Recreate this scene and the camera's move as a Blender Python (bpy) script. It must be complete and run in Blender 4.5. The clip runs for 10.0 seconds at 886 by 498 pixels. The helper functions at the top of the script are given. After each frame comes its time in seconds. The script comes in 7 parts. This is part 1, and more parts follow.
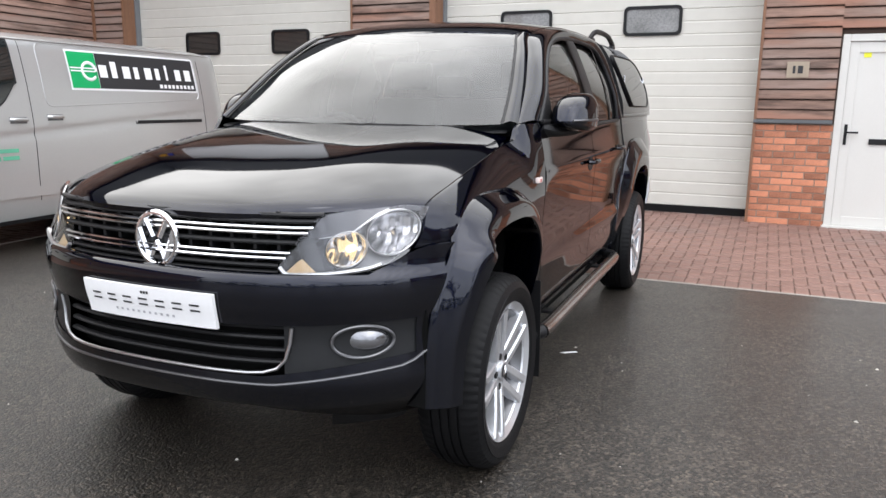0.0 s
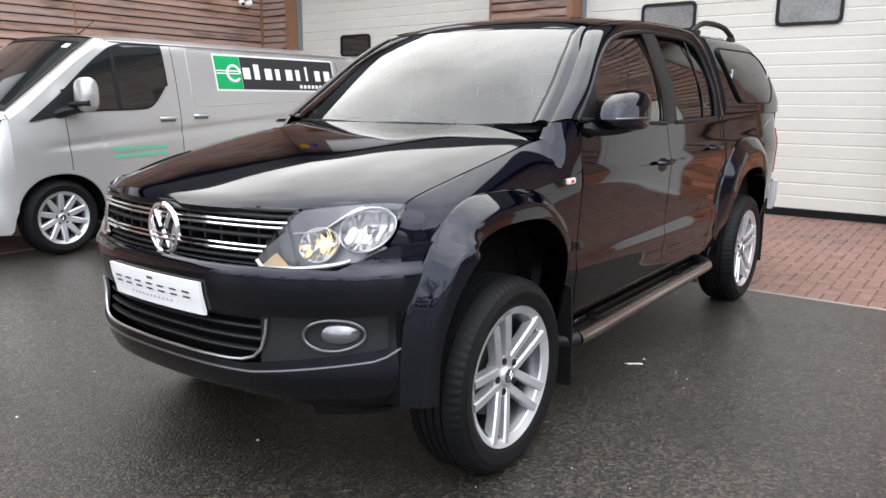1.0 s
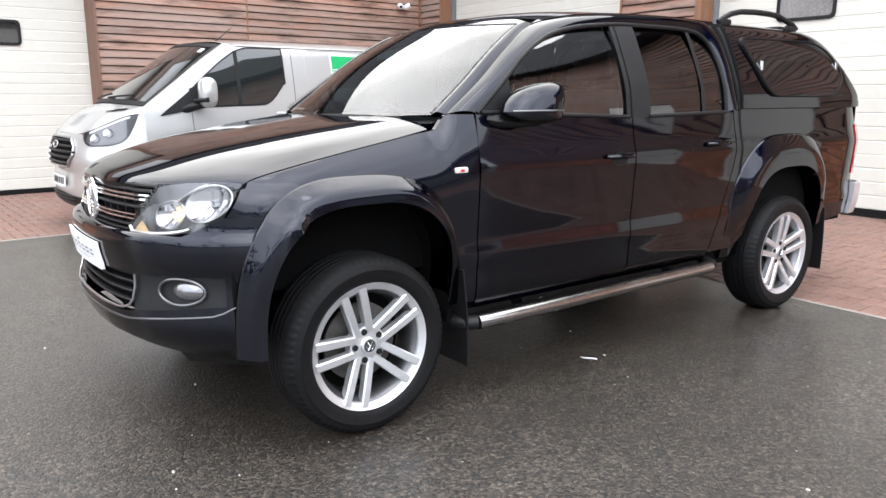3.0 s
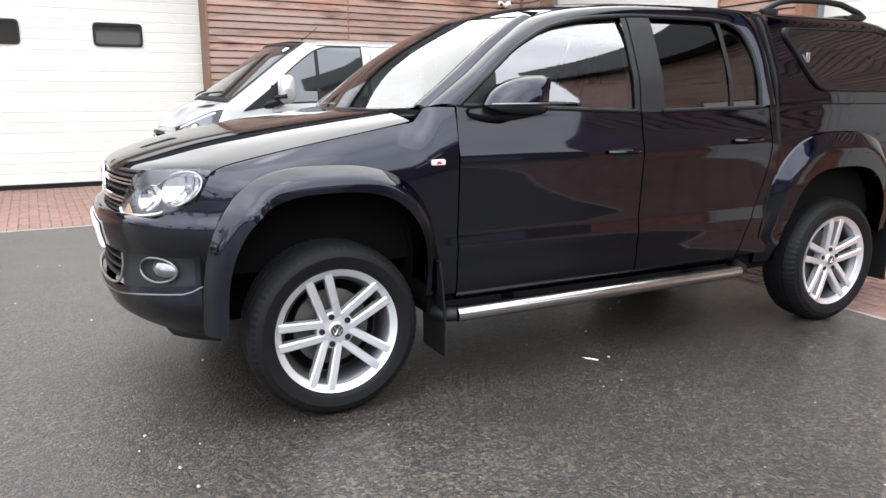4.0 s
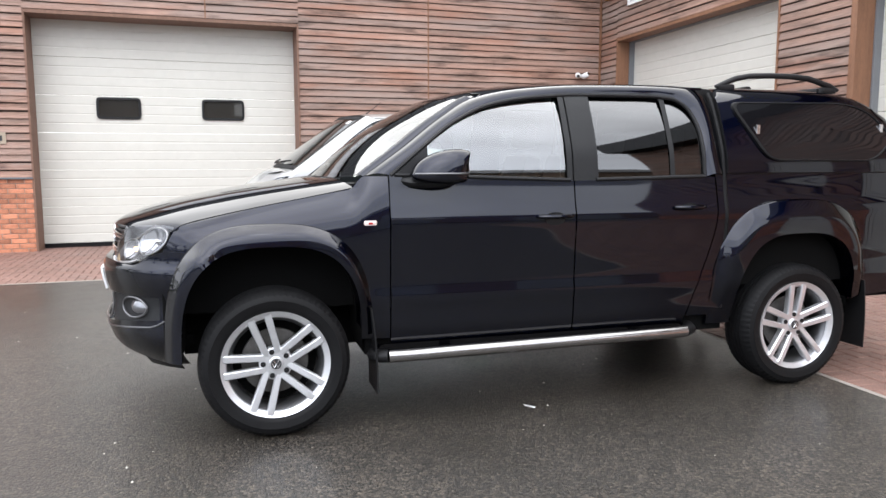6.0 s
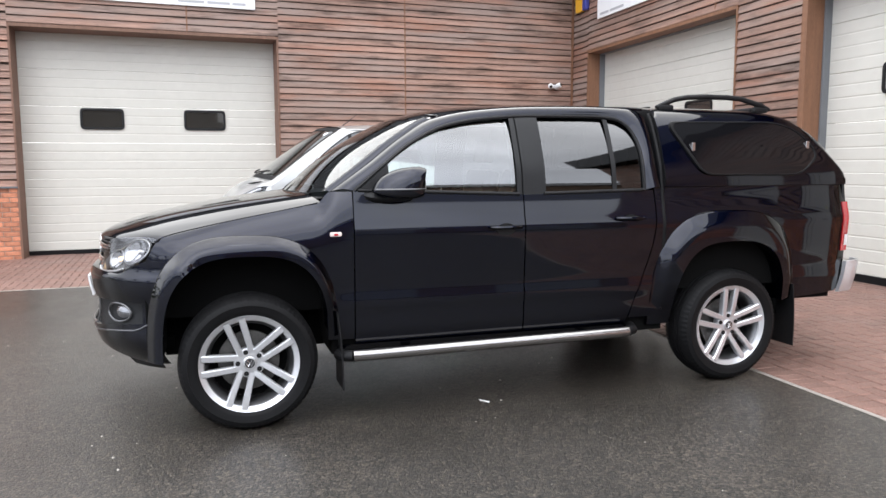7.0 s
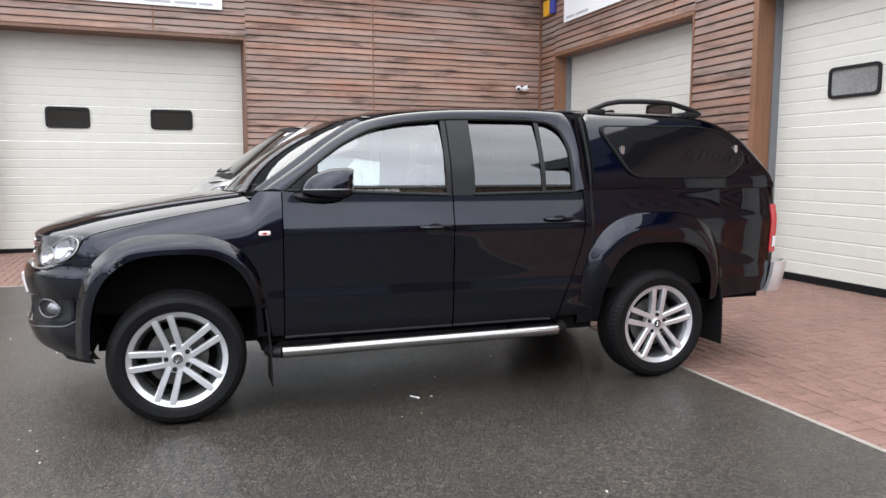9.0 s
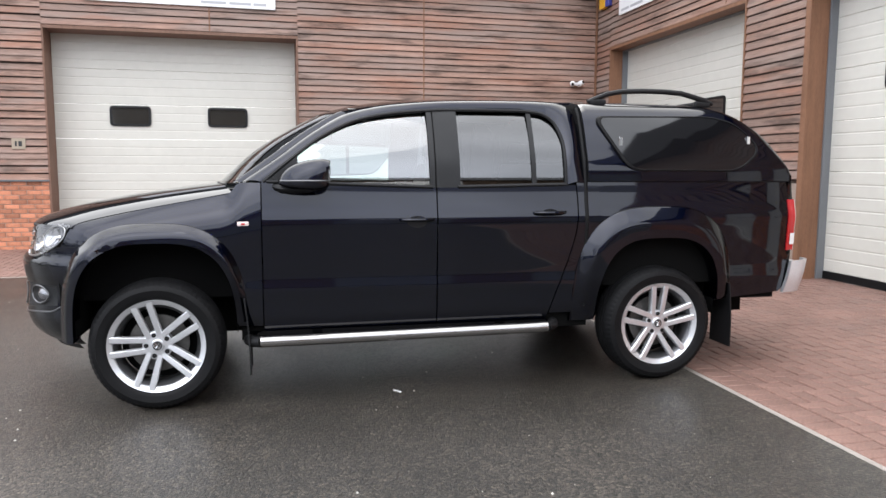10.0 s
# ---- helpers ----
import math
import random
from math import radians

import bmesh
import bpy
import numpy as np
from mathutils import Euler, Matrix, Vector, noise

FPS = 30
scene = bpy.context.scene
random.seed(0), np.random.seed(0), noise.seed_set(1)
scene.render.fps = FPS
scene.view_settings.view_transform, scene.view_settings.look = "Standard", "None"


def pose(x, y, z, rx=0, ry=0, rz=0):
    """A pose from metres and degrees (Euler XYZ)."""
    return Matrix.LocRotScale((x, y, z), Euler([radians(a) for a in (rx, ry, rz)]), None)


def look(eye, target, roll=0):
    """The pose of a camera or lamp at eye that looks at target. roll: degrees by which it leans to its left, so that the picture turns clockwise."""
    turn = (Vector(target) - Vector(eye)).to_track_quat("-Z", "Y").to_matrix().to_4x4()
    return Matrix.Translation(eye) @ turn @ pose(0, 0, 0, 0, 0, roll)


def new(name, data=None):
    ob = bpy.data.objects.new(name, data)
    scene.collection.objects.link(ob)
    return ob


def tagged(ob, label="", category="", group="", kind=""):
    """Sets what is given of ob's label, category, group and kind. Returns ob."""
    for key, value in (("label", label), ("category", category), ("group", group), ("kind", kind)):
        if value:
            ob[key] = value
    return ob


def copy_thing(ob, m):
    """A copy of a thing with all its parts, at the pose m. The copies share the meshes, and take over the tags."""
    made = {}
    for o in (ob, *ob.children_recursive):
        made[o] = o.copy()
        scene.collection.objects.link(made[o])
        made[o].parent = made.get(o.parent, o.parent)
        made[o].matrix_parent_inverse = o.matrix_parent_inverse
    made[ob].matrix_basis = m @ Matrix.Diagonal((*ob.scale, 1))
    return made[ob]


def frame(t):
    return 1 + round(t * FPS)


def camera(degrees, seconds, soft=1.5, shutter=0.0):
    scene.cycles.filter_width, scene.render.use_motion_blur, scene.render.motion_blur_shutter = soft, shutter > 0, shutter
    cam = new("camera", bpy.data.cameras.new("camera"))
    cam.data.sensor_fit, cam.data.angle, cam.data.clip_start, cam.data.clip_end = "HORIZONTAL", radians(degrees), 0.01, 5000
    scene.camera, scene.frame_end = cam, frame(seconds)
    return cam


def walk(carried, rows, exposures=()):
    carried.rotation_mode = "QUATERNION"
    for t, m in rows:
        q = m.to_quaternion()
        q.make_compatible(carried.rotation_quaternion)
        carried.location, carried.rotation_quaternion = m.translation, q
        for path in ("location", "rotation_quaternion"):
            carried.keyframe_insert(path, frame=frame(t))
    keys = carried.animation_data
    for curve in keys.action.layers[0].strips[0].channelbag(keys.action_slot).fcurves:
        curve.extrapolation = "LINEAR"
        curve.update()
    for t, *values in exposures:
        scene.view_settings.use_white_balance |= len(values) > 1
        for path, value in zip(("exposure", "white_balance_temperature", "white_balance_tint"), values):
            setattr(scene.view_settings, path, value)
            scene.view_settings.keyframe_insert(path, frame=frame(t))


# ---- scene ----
cam = camera(61.6, 10.0)
PATH = [
    (0, (0.17, 0.447, 1.368), (-0.517, 2.285, 0.984), 0.7),
    (0.5, (0.444, 0.605, 1.367), (-0.513, 2.317, 0.978), 0.5),
    (1, (0.715, 0.755, 1.376), (-0.388, 2.376, 0.982), 0.3),
    (1.5, (1.04, 0.874, 1.391), (-0.2, 2.393, 0.995), 0.2),
    (2, (1.348, 1.054, 1.374), (-0.024, 2.454, 0.975), 0.0),
    (2.5, (1.625, 1.259, 1.36), (0.18, 2.585, 0.965), 0.0),
    (3, (1.877, 1.484, 1.363), (0.351, 2.713, 0.961), -0.0),
    (4.3, (2.391, 2.145, 1.331), (0.643, 3.026, 0.923), 0.0),
    (4.5, (2.464, 2.219, 1.348), (0.705, 3.078, 0.94), -0.0),
    (5, (2.649, 2.445, 1.341), (0.841, 3.239, 1.026), -0.0),
    (5.5, (2.871, 2.621, 1.34), (1.004, 3.296, 1.097), 0.0),
    (5.7, (2.959, 2.673, 1.344), (1.078, 3.311, 1.11), -0.1),
    (6.8, (3.446, 2.702, 1.423), (1.568, 3.352, 1.199), -0.1),
    (7, (3.503, 2.707, 1.429), (1.634, 3.383, 1.207), -0.2),
    (7.5, (3.627, 2.73, 1.444), (1.773, 3.446, 1.224), -0.1),
    (8, (3.679, 2.75, 1.461), (1.829, 3.478, 1.24), 0.1),
    (8.5, (3.706, 2.809, 1.461), (1.857, 3.537, 1.24), 0.2),
    (9, (3.719, 2.984, 1.432), (1.863, 3.697, 1.212), 0.2),
    (9.5, (3.799, 3.251, 1.428), (1.918, 3.893, 1.206), 0.2),
    (10, (3.844, 3.579, 1.39), (1.921, 4.082, 1.167), 0.2),
]
walk(cam, [(t, look(eye, target, roll)) for t, eye, target, roll in PATH],
     [(0, 0.44), (1.5, 0.58), (2.5, 0.84), (3.2, 0.92), (4.5, 0.97), (5.5, 0.83), (7, 0.57), (9, 0.5), (10, 0.54)])

# ---- world and light ----
world = bpy.data.worlds.new("overcast_sky")
scene.world = world
world.use_nodes = True
wn = world.node_tree.nodes
wl = world.node_tree.links
sky = wn.new("ShaderNodeTexSky")
sky.sky_type = "NISHITA"
sky.sun_disc = False
sky.sun_elevation = radians(48)
sky.sun_rotation = radians(120)
sky.dust_density = 6.0
whiten = wn.new("ShaderNodeHueSaturation")
whiten.inputs["Saturation"].default_value = 0.3
wl.new(sky.outputs[0], whiten.inputs["Color"])
# the cloud deck: whitest over the roofs, darker at the horizon and overhead, with soft folds
coord = wn.new("ShaderNodeTexCoord")
split = wn.new("ShaderNodeSeparateXYZ")
wl.new(coord.outputs["Generated"], split.inputs[0])
lift = wn.new("ShaderNodeValToRGB")
stops = [(0.0, 0.34), (0.14, 0.6), (0.32, 0.95), (0.55, 1.0), (0.7, 0.82), (0.85, 0.6), (1.0, 0.48)]
for k, (place, level) in enumerate(stops):
    e = lift.color_ramp.elements[k] if k < 1 else (lift.color_ramp.elements[1] if k == len(stops) - 1 else lift.color_ramp.elements.new(place))
    e.position = place
    e.color = (level, level, level, 1)
wl.new(split.outputs["Z"], lift.inputs[0])
# the deck is thinner towards the north-west, where the sky is whitest, and bluer away from it
bright_way = wn.new("ShaderNodeVectorMath")
bright_way.operation = "DOT_PRODUCT"
bright_way.inputs[1].default_value = (-0.76, 0.55, 0.34)
wl.new(coord.outputs["Generated"], bright_way.inputs[0])
sweep = wn.new("ShaderNodeMapRange")
sweep.inputs["From Min"].default_value = -0.2
sweep.inputs["From Max"].default_value = 1.0
sweep.inputs["To Min"].default_value = 2.6
sweep.inputs["To Max"].default_value = 4.3
wl.new(bright_way.outputs["Value"], sweep.inputs[0])
tint = wn.new("ShaderNodeMapRange")
tint.inputs["From Min"].default_value = -0.6
tint.inputs["From Max"].default_value = 0.9
wl.new(bright_way.outputs["Value"], tint.inputs[0])
hue = wn.new("ShaderNodeMix")
hue.data_type = "RGBA"
hue.inputs["A"].default_value = (22.8, 24.4, 27.8, 1)
hue.inputs["B"].default_value = (25.6, 25.4, 25.2, 1)
wl.new(tint.outputs[0], hue.inputs["Factor"])
swept = wn.new("ShaderNodeMath")
swept.operation = "MULTIPLY"
wl.new(lift.outputs["Color"], swept.inputs[0])
wl.new(sweep.outputs[0], swept.inputs[1])
folds = wn.new("ShaderNodeTexNoise")
folds.inputs["Scale"].default_value = 2.6
folds.inputs["Detail"].default_value = 5
folds.inputs["Roughness"].default_value = 0.5
wl.new(coord.outputs["Generated"], folds.inputs["Vector"])
fold_range = wn.new("ShaderNodeMapRange")
fold_range.inputs["From Min"].default_value = 0.3
fold_range.inputs["From Max"].default_value = 0.7
fold_range.inputs["To Min"].default_value = 0.72
fold_range.inputs["To Max"].default_value = 1.22
wl.new(folds.outputs["Fac"], fold_range.inputs[0])
deck = wn.new("ShaderNodeMath")
deck.operation = "MULTIPLY"
wl.new(swept.outputs[0], deck.inputs[0])
wl.new(fold_range.outputs[0], deck.inputs[1])
cloud = wn.new("ShaderNodeMix")
cloud.data_type = "RGBA"
cloud.inputs["A"].default_value = (0, 0, 0, 1)
wl.new(hue.outputs["Result"], cloud.inputs["B"])
cloud.clamp_factor = False
wl.new(deck.outputs[0], cloud.inputs["Factor"])
cover = wn.new("ShaderNodeMix")
cover.data_type = "RGBA"
cover.inputs["Factor"].default_value = 0.8
wl.new(whiten.outputs[0], cover.inputs["A"])
wl.new(cloud.outputs["Result"], cover.inputs["B"])
wl.new(cover.outputs["Result"], wn["Background"].inputs[0])
wn["Background"].inputs[1].default_value = 0.089
sun_data = bpy.data.lights.new("sun", "SUN")
sun_data.energy = 0.55
sun_data.angle = radians(60)
sun_data.color = (1.0, 0.97, 0.93)
sun = new("sun", sun_data)
sun.matrix_world = look((12, -7, 16), (0, 0, 0))


# ---- materials ----
def material(name, color, rough=0.6, metal=0.0, coat=0.0, coat_rough=0.03, vary=0.0, scale=4.0, fine=60.0, bump=0.0, bump_scale=80.0, ior=1.5,
             random_tint=0.0, island_tint=0.0, stretch=(1, 1, 1), rough_vary=0.0, emit=0.0, spec=0.5, dark=None):
    """A procedural surface: colour with two scales of variation, roughness variation and fine relief."""
    m = bpy.data.materials.new(name)
    m.use_nodes = True
    n, l = m.node_tree.nodes, m.node_tree.links
    b = n["Principled BSDF"]
    b.inputs["Roughness"].default_value = rough
    b.inputs["Metallic"].default_value = metal
    b.inputs["Coat Weight"].default_value = coat
    b.inputs["Coat Roughness"].default_value = coat_rough
    b.inputs["IOR"].default_value = ior
    b.inputs["Specular IOR Level"].default_value = spec
    b.inputs["Base Color"].default_value = (*color, 1)
    if emit:
        b.inputs["Emission Color"].default_value = (*color, 1)
        b.inputs["Emission Strength"].default_value = emit
    tc = n.new("ShaderNodeTexCoord")
    mp = n.new("ShaderNodeMapping")
    mp.inputs["Scale"].default_value = stretch
    l.new(tc.outputs["Object"], mp.inputs[0])
    if vary or random_tint or island_tint:
        big = n.new("ShaderNodeTexNoise")
        big.inputs["Scale"].default_value = scale
        big.inputs["Detail"].default_value = 4
        small = n.new("ShaderNodeTexNoise")
        small.inputs["Scale"].default_value = fine
        small.inputs["Detail"].default_value = 3
        l.new(mp.outputs[0], big.inputs["Vector"])
        l.new(mp.outputs[0], small.inputs["Vector"])
        add = n.new("ShaderNodeMath")
        add.operation = "ADD"
        l.new(big.outputs["Fac"], add.inputs[0])
        l.new(small.outputs["Fac"], add.inputs[1])
        last = add.outputs[0]
        if random_tint or island_tint:
            src = n.new("ShaderNodeObjectInfo").outputs["Random"] if random_tint else n.new("ShaderNodeNewGeometry").outputs["Random Per Island"]
            k = n.new("ShaderNodeMath")
            k.operation = "MULTIPLY_ADD"
            l.new(src, k.inputs[0])
            k.inputs[1].default_value = max(random_tint, island_tint)
            k.inputs[2].default_value = -max(random_tint, island_tint) / 2
            add2 = n.new("ShaderNodeMath")
            add2.operation = "ADD"
            l.new(last, add2.inputs[0])
            l.new(k.outputs[0], add2.inputs[1])
            last = add2.outputs[0]
        ramp = n.new("ShaderNodeMapRange")
        ramp.inputs["From Min"].default_value = 0.5
        ramp.inputs["From Max"].default_value = 1.5
        l.new(last, ramp.inputs[0])
        mix = n.new("ShaderNodeMix")
        mix.data_type = "RGBA"
        lo = dark if dark else tuple(c * (1 - vary) for c in color)
        hi = tuple(min(1, c * (1 + vary)) for c in color)
        mix.inputs["A"].default_value = (*lo, 1)
        mix.inputs["B"].default_value = (*hi, 1)
        l.new(ramp.outputs[0], mix.inputs["Factor"])
        l.new(mix.outputs["Result"], b.inputs["Base Color"])
        if rough_vary:
            rr = n.new("ShaderNodeMapRange")
            rr.inputs["From Min"].default_value = 0.3
            rr.inputs["From Max"].default_value = 0.7
            rr.inputs["To Min"].default_value = max(0.02, rough - rough_vary)
            rr.inputs["To Max"].default_value = min(1, rough + rough_vary)
            l.new(big.outputs["Fac"], rr.inputs[0])
            l.new(rr.outputs[0], b.inputs["Roughness"])
    if bump:
        bn = n.new("ShaderNodeTexNoise")
        bn.inputs["Scale"].default_value = bump_scale
        bn.inputs["Detail"].default_value = 4
        l.new(mp.outputs[0], bn.inputs["Vector"])
        bp = n.new("ShaderNodeBump")
        bp.inputs["Strength"].default_value = 1.0
        bp.inputs["Distance"].default_value = bump
        l.new(bn.outputs["Fac"], bp.inputs["Height"])
        l.new(bp.outputs[0], b.inputs["Normal"])
    return m


def glass(name, tint, reflect=1.0, ior=1.75, rough=0.01):
    """A thin pane: clear or tinted straight through, with a mirror gloss that grows towards grazing."""
    m = bpy.data.materials.new(name)
    m.use_nodes = True
    n, l = m.node_tree.nodes, m.node_tree.links
    n.remove(n["Principled BSDF"])
    clear = n.new("ShaderNodeBsdfTransparent")
    clear.inputs[0].default_value = (*tint, 1)
    gloss = n.new("ShaderNodeBsdfGlossy")
    gloss.inputs["Color"].default_value = (reflect, reflect, reflect, 1)
    gloss.inputs["Roughness"].default_value = rough
    fr = n.new("ShaderNodeFresnel")
    fr.inputs["IOR"].default_value = ior
    mix = n.new("ShaderNodeMixShader")
    l.new(fr.outputs[0], mix.inputs[0])
    l.new(clear.outputs[0], mix.inputs[1])
    l.new(gloss.outputs[0], mix.inputs[2])
    l.new(mix.outputs[0], n["Material Output"].inputs[0])
    return m


M_PAINT = material("black_car_paint", (0.002, 0.0031, 0.0106), rough=0.42, metal=1.0, coat=1.0, coat_rough=0.04, spec=0.0)
M_PAINT.node_tree.nodes["Principled BSDF"].inputs["Specular Tint"].default_value = (0.03, 0.05, 0.13, 1)
M_PAINT.node_tree.nodes["Principled BSDF"].inputs["Coat IOR"].default_value = 1.46
M_TRIM = material("matt_black_plastic", (0.008, 0.008, 0.0088), rough=0.5, spec=0.28, bump=0.0004, bump_scale=900, vary=0.2, scale=9)
M_GREYTRIM = material("dark_grey_plastic", (0.011, 0.0115, 0.0125), rough=0.45, spec=0.3, bump=0.0004, bump_scale=900, vary=0.15, scale=9)
M_RUBBER = material("rubber", (0.006, 0.006, 0.0065), rough=0.55, spec=0.16, vary=0.3, scale=14, fine=120, bump=0.0006, bump_scale=300)
# near-black colour carries the deep shade of the underside, arches and openings
M_VOID = material("void_shade_black", (0.0035, 0.0035, 0.0035), rough=0.9, spec=0.1)
M_CHROME = material("chrome", (0.85, 0.85, 0.86), rough=0.08, metal=1.0)
M_SATIN = material("satin_chrome", (0.5, 0.5, 0.51), rough=0.3, metal=1.0)
M_DARKSATIN = material("dark_satin_trim", (0.16, 0.16, 0.165), rough=0.35, metal=0.9)
M_ALLOY = material("silver_alloy", (0.68, 0.69, 0.71), rough=0.34, metal=0.75, coat=0.15, coat_rough=0.1, vary=0.06, scale=18)
M_STEEL = material("polished_steel", (0.36, 0.348, 0.338), rough=0.2, metal=1.0, rough_vary=0.06, vary=0.1, scale=6)
M_BRAKE = material("brake_disc", (0.12, 0.115, 0.11), rough=0.5, metal=0.8, vary=0.3, scale=20)
M_CLEAR = glass("clear_glass", (0.5, 0.59, 0.6), ior=1.7)
M_TINT = glass("privacy_glass", (0.1, 0.1, 0.11), ior=2.0, rough=0.025)
M_VANSCREEN = material("dark_van_glass", (0.012, 0.015, 0.015), rough=0.03, coat=1.0, coat_rough=0.02, ior=1.7)
M_SIDE = glass("side_glass", (0.82, 0.94, 0.89), ior=2.6, rough=0.02)
M_LENS = glass("lamp_lens", (0.93, 0.93, 0.94), ior=1.5, rough=0.03)
M_REFL = material("lamp_reflector", (0.5, 0.5, 0.51), rough=0.12, metal=1.0)
M_LAMPSILVER = material("silvered_lamp_shell", (0.13, 0.13, 0.135), rough=0.3, metal=0.6)
M_LAMPBACK = material("lamp_housing", (0.17, 0.17, 0.175), rough=0.25, metal=0.4)
M_FOGLENS = material("fog_lamp_glass", (0.24, 0.24, 0.25), rough=0.16, metal=0.85, vary=0.15, scale=30, fine=200)
M_BULB = material("warm_bulb", (1.0, 0.72, 0.38), rough=0.3, emit=1.6)
M_PALEAMBER = material("pale_amber_lens", (0.92, 0.7, 0.42), rough=0.25, coat=1.0)
M_SIDELAMP = material("clear_side_lens", (0.75, 0.62, 0.58), rough=0.15, coat=1.0)
M_RED = material("red_lens", (0.45, 0.012, 0.018), rough=0.12, coat=1.0)
M_WHITE = material("white_sheet", (0.8, 0.8, 0.8), rough=0.45, vary=0.03, scale=3)
M_INK = material("black_print", (0.02, 0.02, 0.022), rough=0.5)
M_PALEINK = material("grey_print", (0.4, 0.4, 0.42), rough=0.5)
M_GREEN = material("green_print", (0.0, 0.33, 0.1), rough=0.4)
M_PALEGREEN = material("pale_green_print", (0.12, 0.42, 0.27), rough=0.4)
M_SEAT = material("seat_cloth", (0.16, 0.16, 0.165), rough=0.9, vary=0.2, scale=12, bump=0.001, bump_scale=400)
M_LINER = material("headlining", (0.42, 0.41, 0.39), rough=0.9, vary=0.06, scale=8)
M_VAN = material("silver_van_paint", (0.5, 0.5, 0.49), rough=0.32, metal=0.55, coat=1.0, coat_rough=0.04, vary=0.03, scale=2)
M_DOORPANEL = material("cream_steel_panel", (0.575, 0.56, 0.505), rough=0.5, vary=0.05, scale=1.2, fine=9, bump=0.0006, bump_scale=220)
M_PVC = material("white_pvc", (0.6, 0.59, 0.555), rough=0.35, vary=0.03, scale=3)
M_FRAMEWOOD = material("orange_stained_timber", (0.2, 0.096, 0.052), rough=0.6, vary=0.35, scale=3, fine=30, stretch=(6, 6, 0.6), bump=0.001, bump_scale=30)
M_TRIMWOOD = material("brown_stained_timber", (0.17, 0.09, 0.06), rough=0.65, vary=0.35, scale=3, fine=30, stretch=(6, 6, 0.6), bump=0.001, bump_scale=30)
M_GREYSTEEL = material("grey_steel", (0.16, 0.17, 0.18), rough=0.45, vary=0.1, scale=3)
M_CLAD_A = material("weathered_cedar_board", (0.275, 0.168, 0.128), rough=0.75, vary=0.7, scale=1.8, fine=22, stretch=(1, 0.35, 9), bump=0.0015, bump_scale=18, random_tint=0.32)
# north boards: same cedar, colour darkened for that wall's shade and lesser bleaching
M_CLAD_SHADED = material("weathered_shaded_cedar_board", (0.215, 0.132, 0.1), rough=0.75, vary=0.7, scale=1.8, fine=22, stretch=(0.35, 1, 9), bump=0.0015, bump_scale=18, random_tint=0.32)


def weather(m, along, layers):
    """Silvered and stained patches drawn out along the boards, over a board's base colour."""
    n, l = m.node_tree.nodes, m.node_tree.links
    b = n["Principled BSDF"]
    last = b.inputs["Base Color"].links[0].from_socket
    place = n.new("ShaderNodeNewGeometry").outputs["Position"]
    for color, scale, lo, hi, most, shift in layers:
        mp = n.new("ShaderNodeMapping")
        mp.inputs["Location"].default_value = (shift, shift, shift)
        mp.inputs["Scale"].default_value = along
        l.new(place, mp.inputs[0])
        tex = n.new("ShaderNodeTexNoise")
        tex.inputs["Scale"].default_value = scale
        tex.inputs["Detail"].default_value = 5
        tex.inputs["Roughness"].default_value = 0.6
        l.new(mp.outputs[0], tex.inputs["Vector"])
        amount = n.new("ShaderNodeMapRange")
        amount.inputs["From Min"].default_value = lo
        amount.inputs["From Max"].default_value = hi
        amount.inputs["To Max"].default_value = most
        l.new(tex.outputs["Fac"], amount.inputs[0])
        mix = n.new("ShaderNodeMix")
        mix.data_type = "RGBA"
        mix.inputs["B"].default_value = (*color, 1)
        l.new(amount.outputs[0], mix.inputs["Factor"])
        l.new(last, mix.inputs["A"])
        last = mix.outputs["Result"]
    l.new(last, b.inputs["Base Color"])


for clad, along in ((M_CLAD_A, (1, 0.5, 3.2)), (M_CLAD_SHADED, (0.5, 1, 3.2))):
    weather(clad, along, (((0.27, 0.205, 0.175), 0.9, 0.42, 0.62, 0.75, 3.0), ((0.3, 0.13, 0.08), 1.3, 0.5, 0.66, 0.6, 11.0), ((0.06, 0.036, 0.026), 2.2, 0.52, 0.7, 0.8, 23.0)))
M_BACKWALL = material("dark_membrane", (0.05, 0.032, 0.024), rough=0.9)
M_BRICK = material("red_brick", (0.43, 0.175, 0.1), rough=0.85, vary=0.45, scale=9, fine=70, bump=0.002, bump_scale=60, random_tint=0.9)
M_MORTAR = material("mortar", (0.3, 0.24, 0.2), rough=0.95, vary=0.2, scale=12, bump=0.002, bump_scale=120)
M_LEAD = material("lead_flashing", (0.1, 0.105, 0.11), rough=0.5, vary=0.2, scale=6)
M_PAVER = material("red_block_paver", (0.205, 0.118, 0.094), rough=0.6, vary=0.45, scale=2.2, fine=60, bump=0.0015, bump_scale=90, random_tint=0.22, rough_vary=0.15)
M_PAVERS = material("red_block_pavers", (0.19, 0.11, 0.088), rough=0.6, vary=0.42, scale=2.2, fine=60, bump=0.0015, bump_scale=90, island_tint=0.22, rough_vary=0.15)
M_SAND = material("joint_sand", (0.15, 0.105, 0.085), rough=0.95, vary=0.3, scale=30)
M_KERB = material("concrete_edging", (0.3, 0.27, 0.24), rough=0.85, vary=0.25, scale=8, bump=0.001, bump_scale=90)
